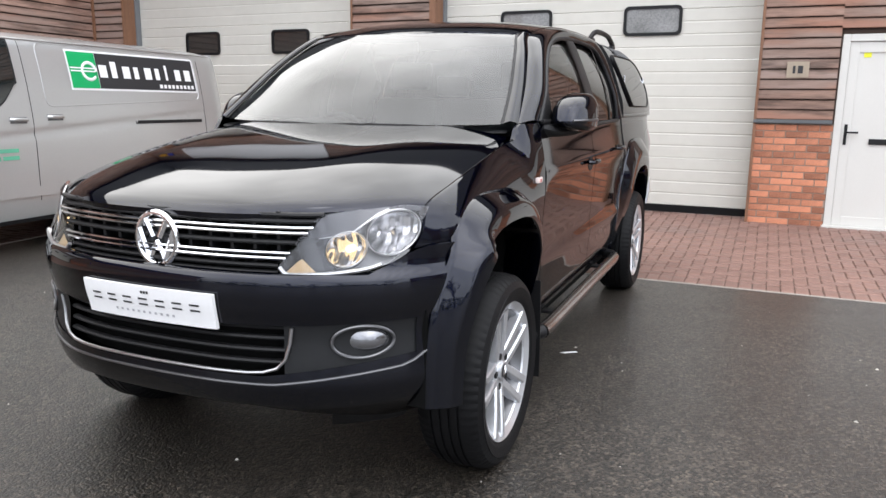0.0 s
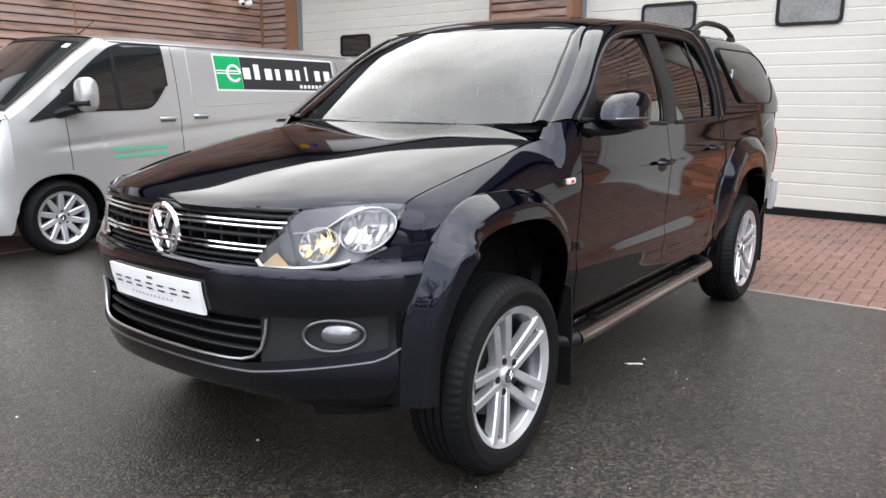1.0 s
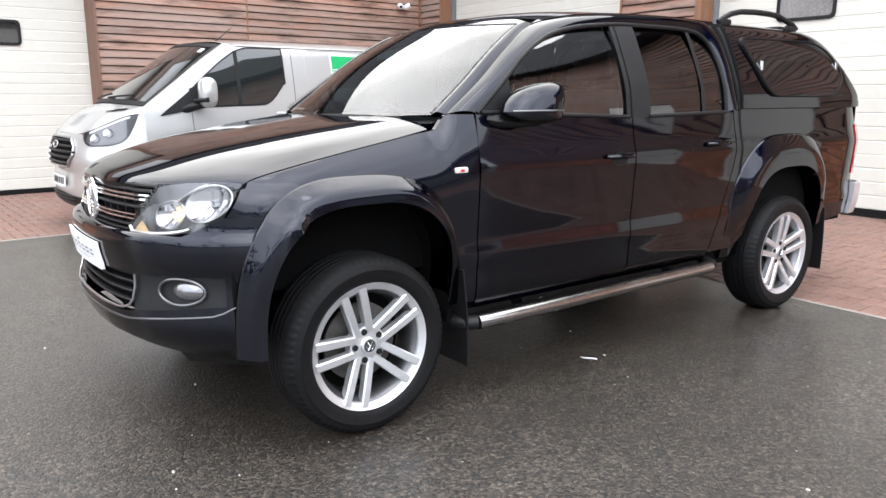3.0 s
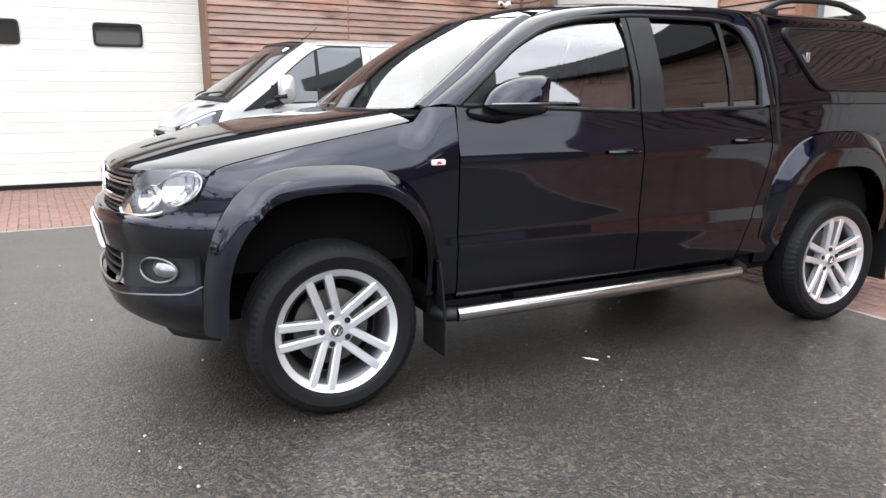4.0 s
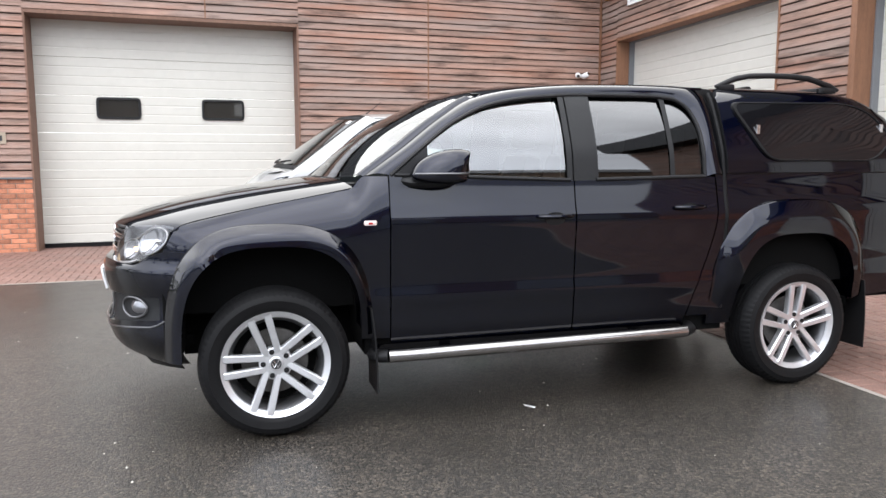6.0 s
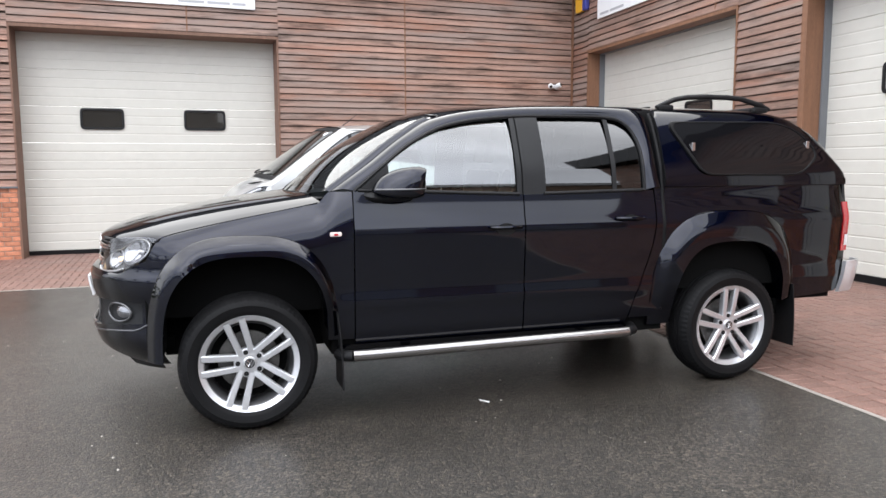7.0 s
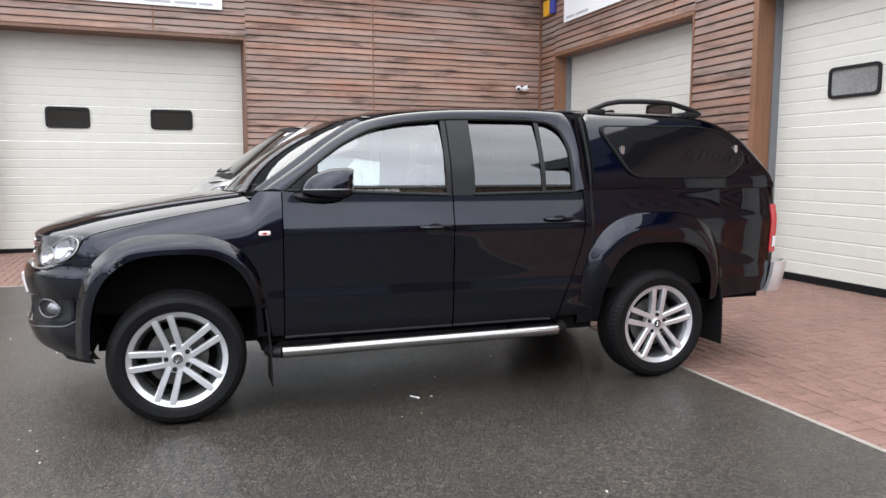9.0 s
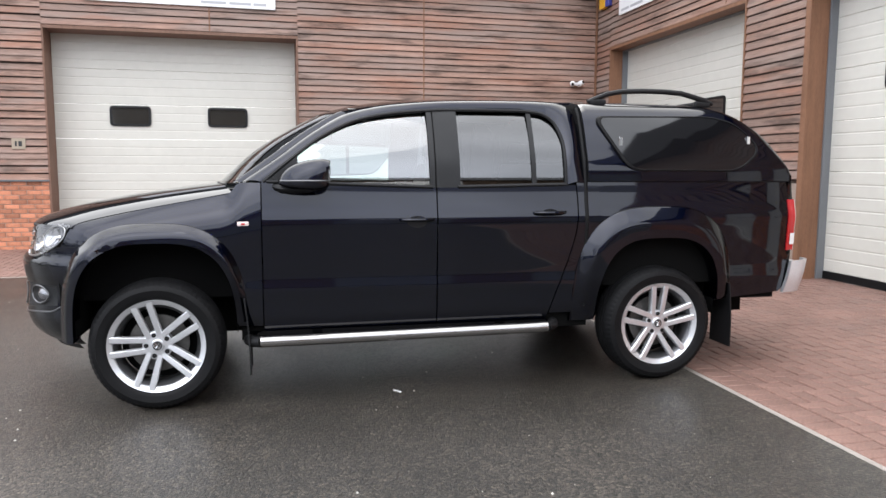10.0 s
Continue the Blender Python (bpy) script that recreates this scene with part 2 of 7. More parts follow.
def asphalt():
    """Damp asphalt: pressed stone chips in dark binder, with wetter and drier patches."""
    m = bpy.data.materials.new("damp_asphalt")
    m.use_nodes = True
    n, l = m.node_tree.nodes, m.node_tree.links
    b = n["Principled BSDF"]
    tc = n.new("ShaderNodeTexCoord")
    chips = n.new("ShaderNodeTexVoronoi")
    chips.inputs["Scale"].default_value = 88
    l.new(tc.outputs["Object"], chips.inputs["Vector"])
    patch = n.new("ShaderNodeTexNoise")
    patch.inputs["Scale"].default_value = 0.55
    patch.inputs["Detail"].default_value = 6
    patch.inputs["Roughness"].default_value = 0.62
    l.new(tc.outputs["Object"], patch.inputs["Vector"])
    bw = n.new("ShaderNodeRGBToBW")
    l.new(chips.outputs["Color"], bw.inputs[0])
    pw = n.new("ShaderNodeMath")
    pw.operation = "POWER"
    l.new(bw.outputs[0], pw.inputs[0])
    pw.inputs[1].default_value = 2.6
    ramp = n.new("ShaderNodeMix")
    ramp.data_type = "RGBA"
    ramp.inputs["A"].default_value = (0.0072, 0.0063, 0.0053, 1)
    ramp.inputs["B"].default_value = (0.122, 0.1, 0.078, 1)
    l.new(pw.outputs[0], ramp.inputs["Factor"])
    tone = n.new("ShaderNodeMapRange")
    tone.inputs["From Min"].default_value = 0.35
    tone.inputs["From Max"].default_value = 0.68
    tone.inputs["To Min"].default_value = 0.6
    tone.inputs["To Max"].default_value = 1.3
    l.new(patch.outputs["Fac"], tone.inputs[0])
    mul = n.new("ShaderNodeMix")
    mul.data_type = "RGBA"
    mul.blend_type = "MULTIPLY"
    mul.inputs["Factor"].default_value = 1.0
    l.new(ramp.outputs["Result"], mul.inputs["A"])
    l.new(tone.outputs[0], mul.inputs["B"])
    l.new(mul.outputs["Result"], b.inputs["Base Color"])
    b.inputs["Coat Weight"].default_value = 0.38
    b.inputs["Coat Roughness"].default_value = 0.26
    rr = n.new("ShaderNodeMapRange")
    rr.inputs["From Min"].default_value = 0.3
    rr.inputs["From Max"].default_value = 0.7
    rr.inputs["To Min"].default_value = 0.34
    rr.inputs["To Max"].default_value = 0.62
    l.new(patch.outputs["Fac"], rr.inputs[0])
    l.new(rr.outputs[0], b.inputs["Roughness"])
    grit = n.new("ShaderNodeTexNoise")
    grit.inputs["Scale"].default_value = 170
    grit.inputs["Detail"].default_value = 3
    l.new(tc.outputs["Object"], grit.inputs["Vector"])
    add = n.new("ShaderNodeMath")
    add.operation = "MULTIPLY_ADD"
    l.new(chips.outputs["Distance"], add.inputs[0])
    add.inputs[1].default_value = -0.9
    l.new(grit.outputs["Fac"], add.inputs[2])
    bp = n.new("ShaderNodeBump")
    bp.inputs["Distance"].default_value = 0.0045
    l.new(add.outputs[0], bp.inputs["Height"])
    l.new(bp.outputs[0], b.inputs["Normal"])
    return m


M_ASPHALT = asphalt()
M_ROOF = material("dark_roof_sheet", (0.03, 0.032, 0.036), rough=0.6, vary=0.2, scale=2)
M_TREES = material("bare_winter_wood", (0.045, 0.04, 0.034), rough=0.95, vary=0.4, scale=2)
M_CCTV = material("white_camera_shell", (0.78, 0.78, 0.78), rough=0.4, vary=0.03)
M_YELLOW = material("yellow_plastic", (0.8, 0.42, 0.03), rough=0.4)
M_BLUE = material("blue_plastic", (0.05, 0.06, 0.3), rough=0.4)


# ---- mesh tools ----
def spline(*pts):
    """A smooth curve through (x, value) pairs that does not overshoot."""
    xs = np.array([p[0] for p in pts], float)
    ys = np.array([p[1] for p in pts], float)
    h = np.diff(xs)
    d = np.diff(ys) / h
    m = np.zeros(len(xs))
    m[0], m[-1] = d[0], d[-1]
    for i in range(1, len(xs) - 1):
        if d[i - 1] * d[i] > 0:
            w1, w2 = 2 * h[i] + h[i - 1], h[i] + 2 * h[i - 1]
            m[i] = (w1 + w2) / (w1 / d[i - 1] + w2 / d[i])

    def f(x):
        x = np.asarray(x, float)
        i = np.clip(np.searchsorted(xs, x) - 1, 0, len(h) - 1)
        t = np.clip((x - xs[i]) / h[i], 0, 1)
        return ((1 + 2 * t) * (1 - t) ** 2 * ys[i] + t * (1 - t) ** 2 * h[i] * m[i] + t * t * (3 - 2 * t) * ys[i + 1] + t * t * (t - 1) * h[i] * m[i + 1])
    return f


def path3(*pts):
    """A smooth curve in space through the points, by a parameter from 0 to 1 along its length."""
    p = np.array(pts, float)
    s = np.concatenate([[0], np.cumsum(np.linalg.norm(np.diff(p, axis=0), axis=1))])
    s /= s[-1]
    fs = [spline(*zip(s, p[:, k])) for k in range(3)]
    return lambda t: np.stack([f(t) for f in fs], axis=-1)


def mesh_ob(name, verts, faces, mat, parent=None, label="", smooth=True, sharp=35):
    me = bpy.data.meshes.new(name)
    me.from_pydata([tuple(map(float, v)) for v in verts], [], [tuple(map(int, f)) for f in faces])
    if smooth:
        me.polygons.foreach_set("use_smooth", [True] * len(me.polygons))
        me.set_sharp_from_angle(angle=radians(sharp))
    me.materials.append(mat)
    ob = new(name, me)
    if parent is not None:
        ob.parent = parent
    if label:
        ob["label"] = label
    return ob


def part(name, bm, mat, parent=None, label="", smooth=False, sharp=35):
    me = bpy.data.meshes.new(name)
    bm.to_mesh(me)
    bm.free()
    if smooth:
        me.polygons.foreach_set("use_smooth", [True] * len(me.polygons))
        me.set_sharp_from_angle(angle=radians(sharp))
    me.materials.append(mat)
    ob = new(name, me)
    if parent is not None:
        ob.parent = parent
    if label:
        ob["label"] = label
    return ob


def sheet(P, rim=None):
    """Vertices and faces of a grid of points P[i, j]; rim: a vector by which its border is turned in to give the panel an edge."""
    nu, nv = P.shape[:2]
    verts = list(P.reshape(-1, 3))
    idx = np.arange(nu * nv).reshape(nu, nv)
    faces = [(idx[i, j], idx[i + 1, j], idx[i + 1, j + 1], idx[i, j + 1]) for i in range(nu - 1) for j in range(nv - 1)]
    if rim is not None:
        loop = list(idx[:, 0]) + list(idx[-1, 1:]) + list(idx[-2::-1, -1]) + list(idx[0, -2:0:-1])
        base = len(verts)
        verts += [verts[k] + np.array(rim) for k in loop]
        n = len(loop)
        faces += [(loop[k], base + k, base + (k + 1) % n, loop[(k + 1) % n]) for k in range(n)]
    return verts, faces


def flip(verts, faces):
    """The mirror image across the plane x = 0."""
    return [np.array(v) * np.array((-1, 1, 1)) for v in verts], [f[::-1] for f in faces]


def join(*sets):
    verts, faces = [], []
    for v, f in sets:
        b = len(verts)
        verts += list(v)
        faces += [tuple(b + k for k in q) for q in f]
    return verts, faces


def box(bm, lo, hi, bevel=0.0, m=None):
    r = bmesh.ops.create_cube(bm, size=1.0)
    vs = r["verts"]
    for v in vs:
        v.co = Vector([lo[k] + (v.co[k] + 0.5) * (hi[k] - lo[k]) for k in range(3)])
    if m is not None:
        bmesh.ops.transform(bm, matrix=m, verts=vs)
    if bevel:
        es = list({e for v in vs for e in v.link_edges})
        bmesh.ops.bevel(bm, geom=es, offset=bevel, segments=2, profile=0.6, affect="EDGES")
    return bm


def block(name, lo, hi, mat, parent=None, label="", bevel=0.0):
    return part(name, box(bmesh.new(), lo, hi, bevel), mat, parent, label)


def tube(points, r, n=14, caps=True, flat=1.0):
    """A round bar along points."""
    p = np.array(points, float)
    t = np.gradient(p, axis=0)
    t /= np.linalg.norm(t, axis=1)[:, None]
    up = np.eye(3)[2 if np.abs(t[:, 2]).max() < 0.95 else int(np.argmin(np.abs(t).max(axis=0)))]
    verts, faces = [], []
    rr = np.broadcast_to(r, len(p))
    for k in range(len(p)):
        a = np.cross(t[k], up)
        a /= np.linalg.norm(a)
        b = np.cross(a, t[k])
        for i in range(n):
            w = 2 * math.pi * i / n
            verts.append(p[k] + rr[k] * (math.cos(w) * a + flat * math.sin(w) * b))
    for k in range(len(p) - 1):
        for i in range(n):
            faces.append((k * n + i, k * n + (i + 1) % n, (k + 1) * n + (i + 1) % n, (k + 1) * n + i))
    if caps:
        faces.append(tuple(range(n))[::-1])
        faces.append(tuple((len(p) - 1) * n + i for i in range(n)))
    return verts, faces


def lathe_x(profile, n=64, radial=None):
    """Turns (x, r) pairs round the x axis. radial(k, angle index) may alter the radius."""
    verts, faces = [], []
    m = len(profile)
    for i in range(n):
        w = 2 * math.pi * i / n
        for k, (x, r) in enumerate(profile):
            rr = radial(k, i, r) if radial else r
            verts.append(np.array((x, rr * math.cos(w), rr * math.sin(w))))
    for i in range(n):
        j = (i + 1) % n
        for k in range(m - 1):
            faces.append((i * m + k, j * m + k, j * m + k + 1, i * m + k + 1))
    return verts, faces


def prism(outline, depth_lo, depth_hi, axis, bevel=0.0):
    """A solid from a 2D outline. axis 'x': outline in (y, z); 'y': outline in (x, z)."""
    bm = bmesh.new()
    put = (lambda a, b, d: (d, a, b)) if axis == "x" else (lambda a, b, d: (a, d, b))
    vs = [bm.verts.new(put(a, b, depth_lo)) for a, b in outline]
    f = bm.faces.new(vs)
    r = bmesh.ops.extrude_face_region(bm, geom=[f])
    for v in r["geom"]:
        if isinstance(v, bmesh.types.BMVert):
            if axis == "x":
                v.co.x = depth_hi
            else:
                v.co.y = depth_hi
    bmesh.ops.recalc_face_normals(bm, faces=bm.faces[:])
    if bevel:
        bmesh.ops.bevel(bm, geom=bm.edges[:], offset=bevel, segments=2, profile=0.6, affect="EDGES")
    return bm


def rounded(pts, r, n=5):
    """A closed outline with its corners rounded by about r."""
    out = []
    p = [np.array(q, float) for q in pts]
    for i in range(len(p)):
        a, b, c = p[i - 1], p[i], p[(i + 1) % len(p)]
        ra = min(r, np.linalg.norm(a - b) * 0.45, np.linalg.norm(c - b) * 0.45)
        s, e = b + (a - b) / np.linalg.norm(a - b) * ra, b + (c - b) / np.linalg.norm(c - b) * ra
        for k in range(n + 1):
            t = k / n
            out.append((1 - t) ** 2 * s + 2 * t * (1 - t) * b + t * t * e)
    return out


def thing(name, label, category, m, group=""):
    return_ob = new(name)
    return_ob.empty_display_size = 0.1
    return_ob.matrix_world = m
    return tagged(return_ob, label, category, group)


# ---- ground and buildings ----
XA, YB = -9.49, 9.75         # faces of the two timber-clad walls
XDA, YDB = -9.94, 10.05       # faces of the garage doors set back in them
EDGE = 6.54                  # where the asphalt meets the block paving
RISE = 0.024                 # the paving climbs gently to the doors
TOP = 5.05


XE = -6.14                   # where the asphalt meets the paving before the west wall


def ground_z(x, y):
    """The yard is a shallow dish that climbs to both walls."""
    return max(0.0035 * min(max(0.0, -1.2 - x), 5.1), RISE * max(0.0, y - EDGE))


# the north wall, its doors and its paving stand a little askew to the west wall
SKEW = radians(-2.8)
NORTH = Matrix.Translation((-2.0, 9.75, 0)) @ Matrix.Rotation(SKEW, 4, "Z") @ Matrix.Translation((2.0, -9.75, 0))


def to_north(ob):
    """Turns a piece of the north side from the wall's own axes into the yard."""
    ob.matrix_world = NORTH @ ob.matrix_world
    return ob


def ground_sheet():
    xs = [-600, -60, -9.2, XE, XE + 0.02, -5, -3.5, -1.2, 0, 6, 20, 60, 600]
    ys = [-600, -60, -20, -6, 0, 3, 6, EDGE, EDGE + 0.02, 9.0, 20, 60, 600]
    askew = lambda x, y: math.tan(SKEW) * (min(max(x, -12.0), 12.0) + 2.0) if EDGE - 0.1 < y < 9.5 else 0.0
    verts = [(x, y + askew(x, y), ground_z(x, y) - (0.1 if y > EDGE or x <= XE else 0)) for x in xs for y in ys]
    n = len(ys)
    faces = [(i * n + j, (i + 1) * n + j, (i + 1) * n + j + 1, i * n + j + 1) for i in range(len(xs) - 1) for j in range(n - 1)]
    ob = mesh_ob("ground", verts, faces, M_ASPHALT, smooth=False)
    tagged(ob, "damp dark grey asphalt yard with fine stone texture", "ground", kind="structure")


ground_sheet()


def clad_boards(wall, axis, spans, pitch=0.11, mat=None):
    """Overlapping horizontal boards on a wall. spans: (from, to, bottom, top) along the wall."""
    rng = random.Random(7 if axis == "y" else 8)
    cache = {}
    for a, b, z0, z1 in spans:
        n = max(1, round((z1 - z0) / pitch))
        h = (z1 - z0) / n
        for k in range(n):
            z = z0 + k * h
            key = (round(b - a, 3), round(h, 4), rng.randrange(2))
            if key not in cache:
                L = b - a
                prof = [(0.004, 0.004), (0.034, 0.0), (0.037, 0.006), (0.022, h * 0.84), (0.018, h * 0.89), (0.004, h * 0.89)]
                verts, faces = [], []
                segs = 5
                for i in range(segs + 1):
                    sag = (0.0 if i in (0, segs) else rng.uniform(-0.002, 0.002))
                    for d, zz in prof:
                        verts.append((d if axis == "y" else L * i / segs, L * i / segs if axis == "y" else -d, zz + sag))
                m = len(prof)
                for i in range(segs):
                    for j in range(m):
                        faces.append((i * m + j, i * m + (j + 1) % m, (i + 1) * m + (j + 1) % m, (i + 1) * m + j))
                faces += [tuple(range(m)), tuple(segs * m + j for j in range(m))[::-1]]
                me = bpy.data.meshes.new("board")
                me.from_pydata(verts, [], faces)
                me.materials.append(mat)
                cache[key] = me
            ob = new("board", cache[key])
            ob.parent = wall
            ob.location = (XA + 0.001, a, z) if axis == "y" else (a, YB - 0.001, z)
            ob.rotation_euler = (rng.uniform(-0.0015, 0.0015), rng.uniform(-0.006, 0.006), 0) if axis == "y" else (rng.uniform(-0.006, 0.006), rng.uniform(-0.0015, 0.0015), 0)


def brick_panel(wall, axis, a, b, z0, z1):
    """Stretcher-bond bricks, each a piece, over a mortar bed."""
    course, length, joint = 0.075, 0.225, 0.01
    rng = random.Random(3)
    made = {}
    rows = int(round((z1 - z0) / course))
    for r in range(rows):
        x = a - (0.1125 if r % 2 else 0.0)
        while x < b - 0.02:
            lo, hi = max(x, a), min(x + length - joint, b)
            if hi - lo > 0.03:
                key = round(hi - lo, 3)
                if key not in made:
                    bm = bmesh.new()
                    box(bm, (0, 0, 0), (0.02, key, course - joint) if axis == "y" else (key, 0.02, course - joint))
                    bmesh.ops.bevel(bm, geom=bm.edges[:], offset=0.003, segments=1, affect="EDGES")
                    me = bpy.data.meshes.new("brick")
                    bm.to_mesh(me)
                    bm.free()
                    me.materials.append(M_BRICK)
                    made[key] = me
                ob = new("brick", made[key])
                ob.parent = wall
                out = rng.uniform(-0.0015, 0.0025)
                ob.location = (XA + out, lo, z0 + r * course) if axis == "y" else (lo, YB - 0.02 - out, z0 + r * course)
            x += length


def slab(bm, lo, hi):
    box(bm, lo, hi)


# wall A (towards -x) with one garage door, wall B (towards +y) with two garage doors and an entrance door
A0, A1, AH = 0.49, 4.435, 3.54
B1 = (-8.83, -4.73)
B2 = (-3.46, 0.455)
BD = (1.265, 2.32)
BH = 3.49
BD2 = (3.02, 4.06)
YA_END = -9.0
XB_END = 6.6
bm = bmesh.new()
for y0, y1, z0, z1 in ((YA_END, A0 - 0.031, -0.1, TOP), (A0 - 0.031, A1 + 0.031, AH + 0.052, TOP), (A1 + 0.031, YB + 0.6, -0.1, TOP)):
    slab(bm, (XA - 0.55, y0, z0), (XA, y1, z1))
wall_a = tagged(part("wall_west", bm, M_BACKWALL), "timber-clad industrial unit wall over a brick plinth", "wall", kind="structure")
bm = bmesh.new()
for x0, x1, z0, z1 in ((XA, B1[0] - 0.031, -0.1, TOP), (B1[0] - 0.031, B1[1] + 0.031, BH + 0.052, TOP), (B1[1] + 0.031, B2[0] - 0.091, -0.1, TOP), (B2[0] - 0.091, B2[1] + 0.031, BH + 0.052, TOP), (B2[1] + 0.031, BD[0], -0.1, TOP),
                       (BD[0], BD[1], 2.14, TOP), (BD[1], BD2[0], -0.1, TOP), (BD2[0], BD2[1], 2.14, TOP), (BD2[1], XB_END, -0.1, TOP)):
    slab(bm, (x0, YB, z0), (x1, YB + 0.55, z1))
wall_b = tagged(part("wall_north", bm, M_BACKWALL), "timber-clad industrial unit wall over a brick plinth", "wall", kind="structure")
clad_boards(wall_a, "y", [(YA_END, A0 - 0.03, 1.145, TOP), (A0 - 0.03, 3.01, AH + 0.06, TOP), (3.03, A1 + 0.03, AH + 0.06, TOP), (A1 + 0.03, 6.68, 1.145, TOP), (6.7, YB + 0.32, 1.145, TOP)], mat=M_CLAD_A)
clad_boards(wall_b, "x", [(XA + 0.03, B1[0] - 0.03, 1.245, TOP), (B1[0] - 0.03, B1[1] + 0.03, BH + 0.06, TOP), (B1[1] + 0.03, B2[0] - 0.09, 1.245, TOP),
                          (B2[0] - 0.09, B2[1] + 0.02, BH + 0.06, TOP), (B2[1] + 0.02, BD[0] - 0.02, 1.245, TOP), (BD[0] - 0.02, BD[1] + 0.02, 2.2, TOP), (BD[1] + 0.02, BD2[0] - 0.02, 1.245, TOP), (BD2[0] - 0.02, BD2[1] + 0.02, 2.2, TOP), (BD2[1] + 0.02, XB_END, 1.245, TOP)], mat=M_CLAD_SHADED)
block("plinth_bed", (XA, YA_END, -0.1), (XA + 0.012, A0 - 0.02, 1.105), M_MORTAR, wall_a)
block("plinth_bed", (XA, A1 + 0.02, -0.1), (XA + 0.012, YB, 1.105), M_MORTAR, wall_a)
block("plinth_bed", (B2[1] + 0.005, YB - 0.012, -0.1), (BD[0] - 0.005, YB, 1.195), M_MORTAR, wall_b)
for p0, p1 in ((BD[1] + 0.005, BD2[0] - 0.005), (BD2[1] + 0.005, XB_END)):
    block("plinth_bed", (p0, YB - 0.012, -0.1), (p1, YB, 1.195), M_MORTAR, wall_b)
block("plinth_bed", (B1[1], YB - 0.012, -0.1), (B2[0] - 0.09, YB, 1.195), M_MORTAR, wall_b)
block("plinth_bed", (XA + 0.02, YB - 0.012, -0.1), (B1[0], YB, 1.195), M_MORTAR, wall_b)
block("flashing", (XA, YA_END, 1.11), (XA + 0.06, A0 - 0.02, 1.14), M_LEAD, wall_a, bevel=0.004)
block("flashing", (XA, A1 + 0.03, 1.11), (XA + 0.06, YB - 0.07, 1.14), M_LEAD, wall_a, bevel=0.004)
block("flashing", (B2[1] + 0.0, YB - 0.06, 1.2), (BD[0] - 0.02, YB, 1.24), M_LEAD, wall_b, bevel=0.004)
# corner and joint battens
for lo, hi in (((XA + 0.034, YB + 0.29, 0.0), (XA + 0.064, YB + 0.323, TOP)), ((XA + 0.002, 6.678, 1.15), (XA + 0.034, 6.702, TOP)), ((XA + 0.002, 3.008, AH + 0.06), (XA + 0.034, 3.032, TOP))):
    block("batten", lo, hi, M_FRAMEWOOD, wall_a)
block("batten", (-5.2, YB - 0.034, BH + 0.06), (-5.18, YB - 0.002, TOP), M_FRAMEWOOD, wall_b)
# timber linings of the openings
for lo, hi in (((XA - 0.44, A0 - 0.03, -0.05), (XA + 0.045, A0, AH + 0.05)), ((XA - 0.44, A1, -0.05), (XA + 0.045, A1 + 0.03, AH + 0.05)), ((XA - 0.44, A0 + 0.001, AH), (XA + 0.045, A1 - 0.001, AH + 0.05))):
    block("door_lining", lo, hi, M_TRIMWOOD, wall_a, bevel=0.003)
for b0, b1, w in ((*B1, 0.03), (*B2, 0.09)):
    block("door_lining", (b0 - w, YB - 0.045, -0.05), (b0, YB + 0.2, BH + 0.05), M_FRAMEWOOD, wall_b, bevel=0.003)
    block("door_lining", (b1, YB - 0.045, -0.05), (b1 + 0.03, YB + 0.2, BH + 0.05), M_FRAMEWOOD, wall_b, bevel=0.003)
    block("door_lining", (b0 + 0.001, YB - 0.045, BH), (b1 - 0.001, YB + 0.2, BH + 0.05), M_FRAMEWOOD, wall_b, bevel=0.003)
    block("jamb", (b0 - 0.02, YB + 0.202, -0.05), (b0 + 0.02, YB + 0.3, BH), M_GREYSTEEL, wall_b)
    block("jamb", (b0 + 0.021, YB + 0.21, BH - 0.01), (b1 - 0.001, YB + 0.3, BH + 0.06), M_GREYSTEEL, wall_b)
# roof edges close the buildings above
tagged(block("roof_west", (XA - 9, YA_END, TOP), (XA + 0.45, YB + 9, TOP + 1.05), M_ROOF), "dark sheet roof edge over the timber wall", "roof", kind="structure")
to_north(tagged(block("roof_north", (XA + 0.451, YB - 0.45, TOP), (XB_END, YB + 9, TOP + 1.05), M_ROOF), "dark sheet roof edge over the timber wall", "roof", kind="structure"))


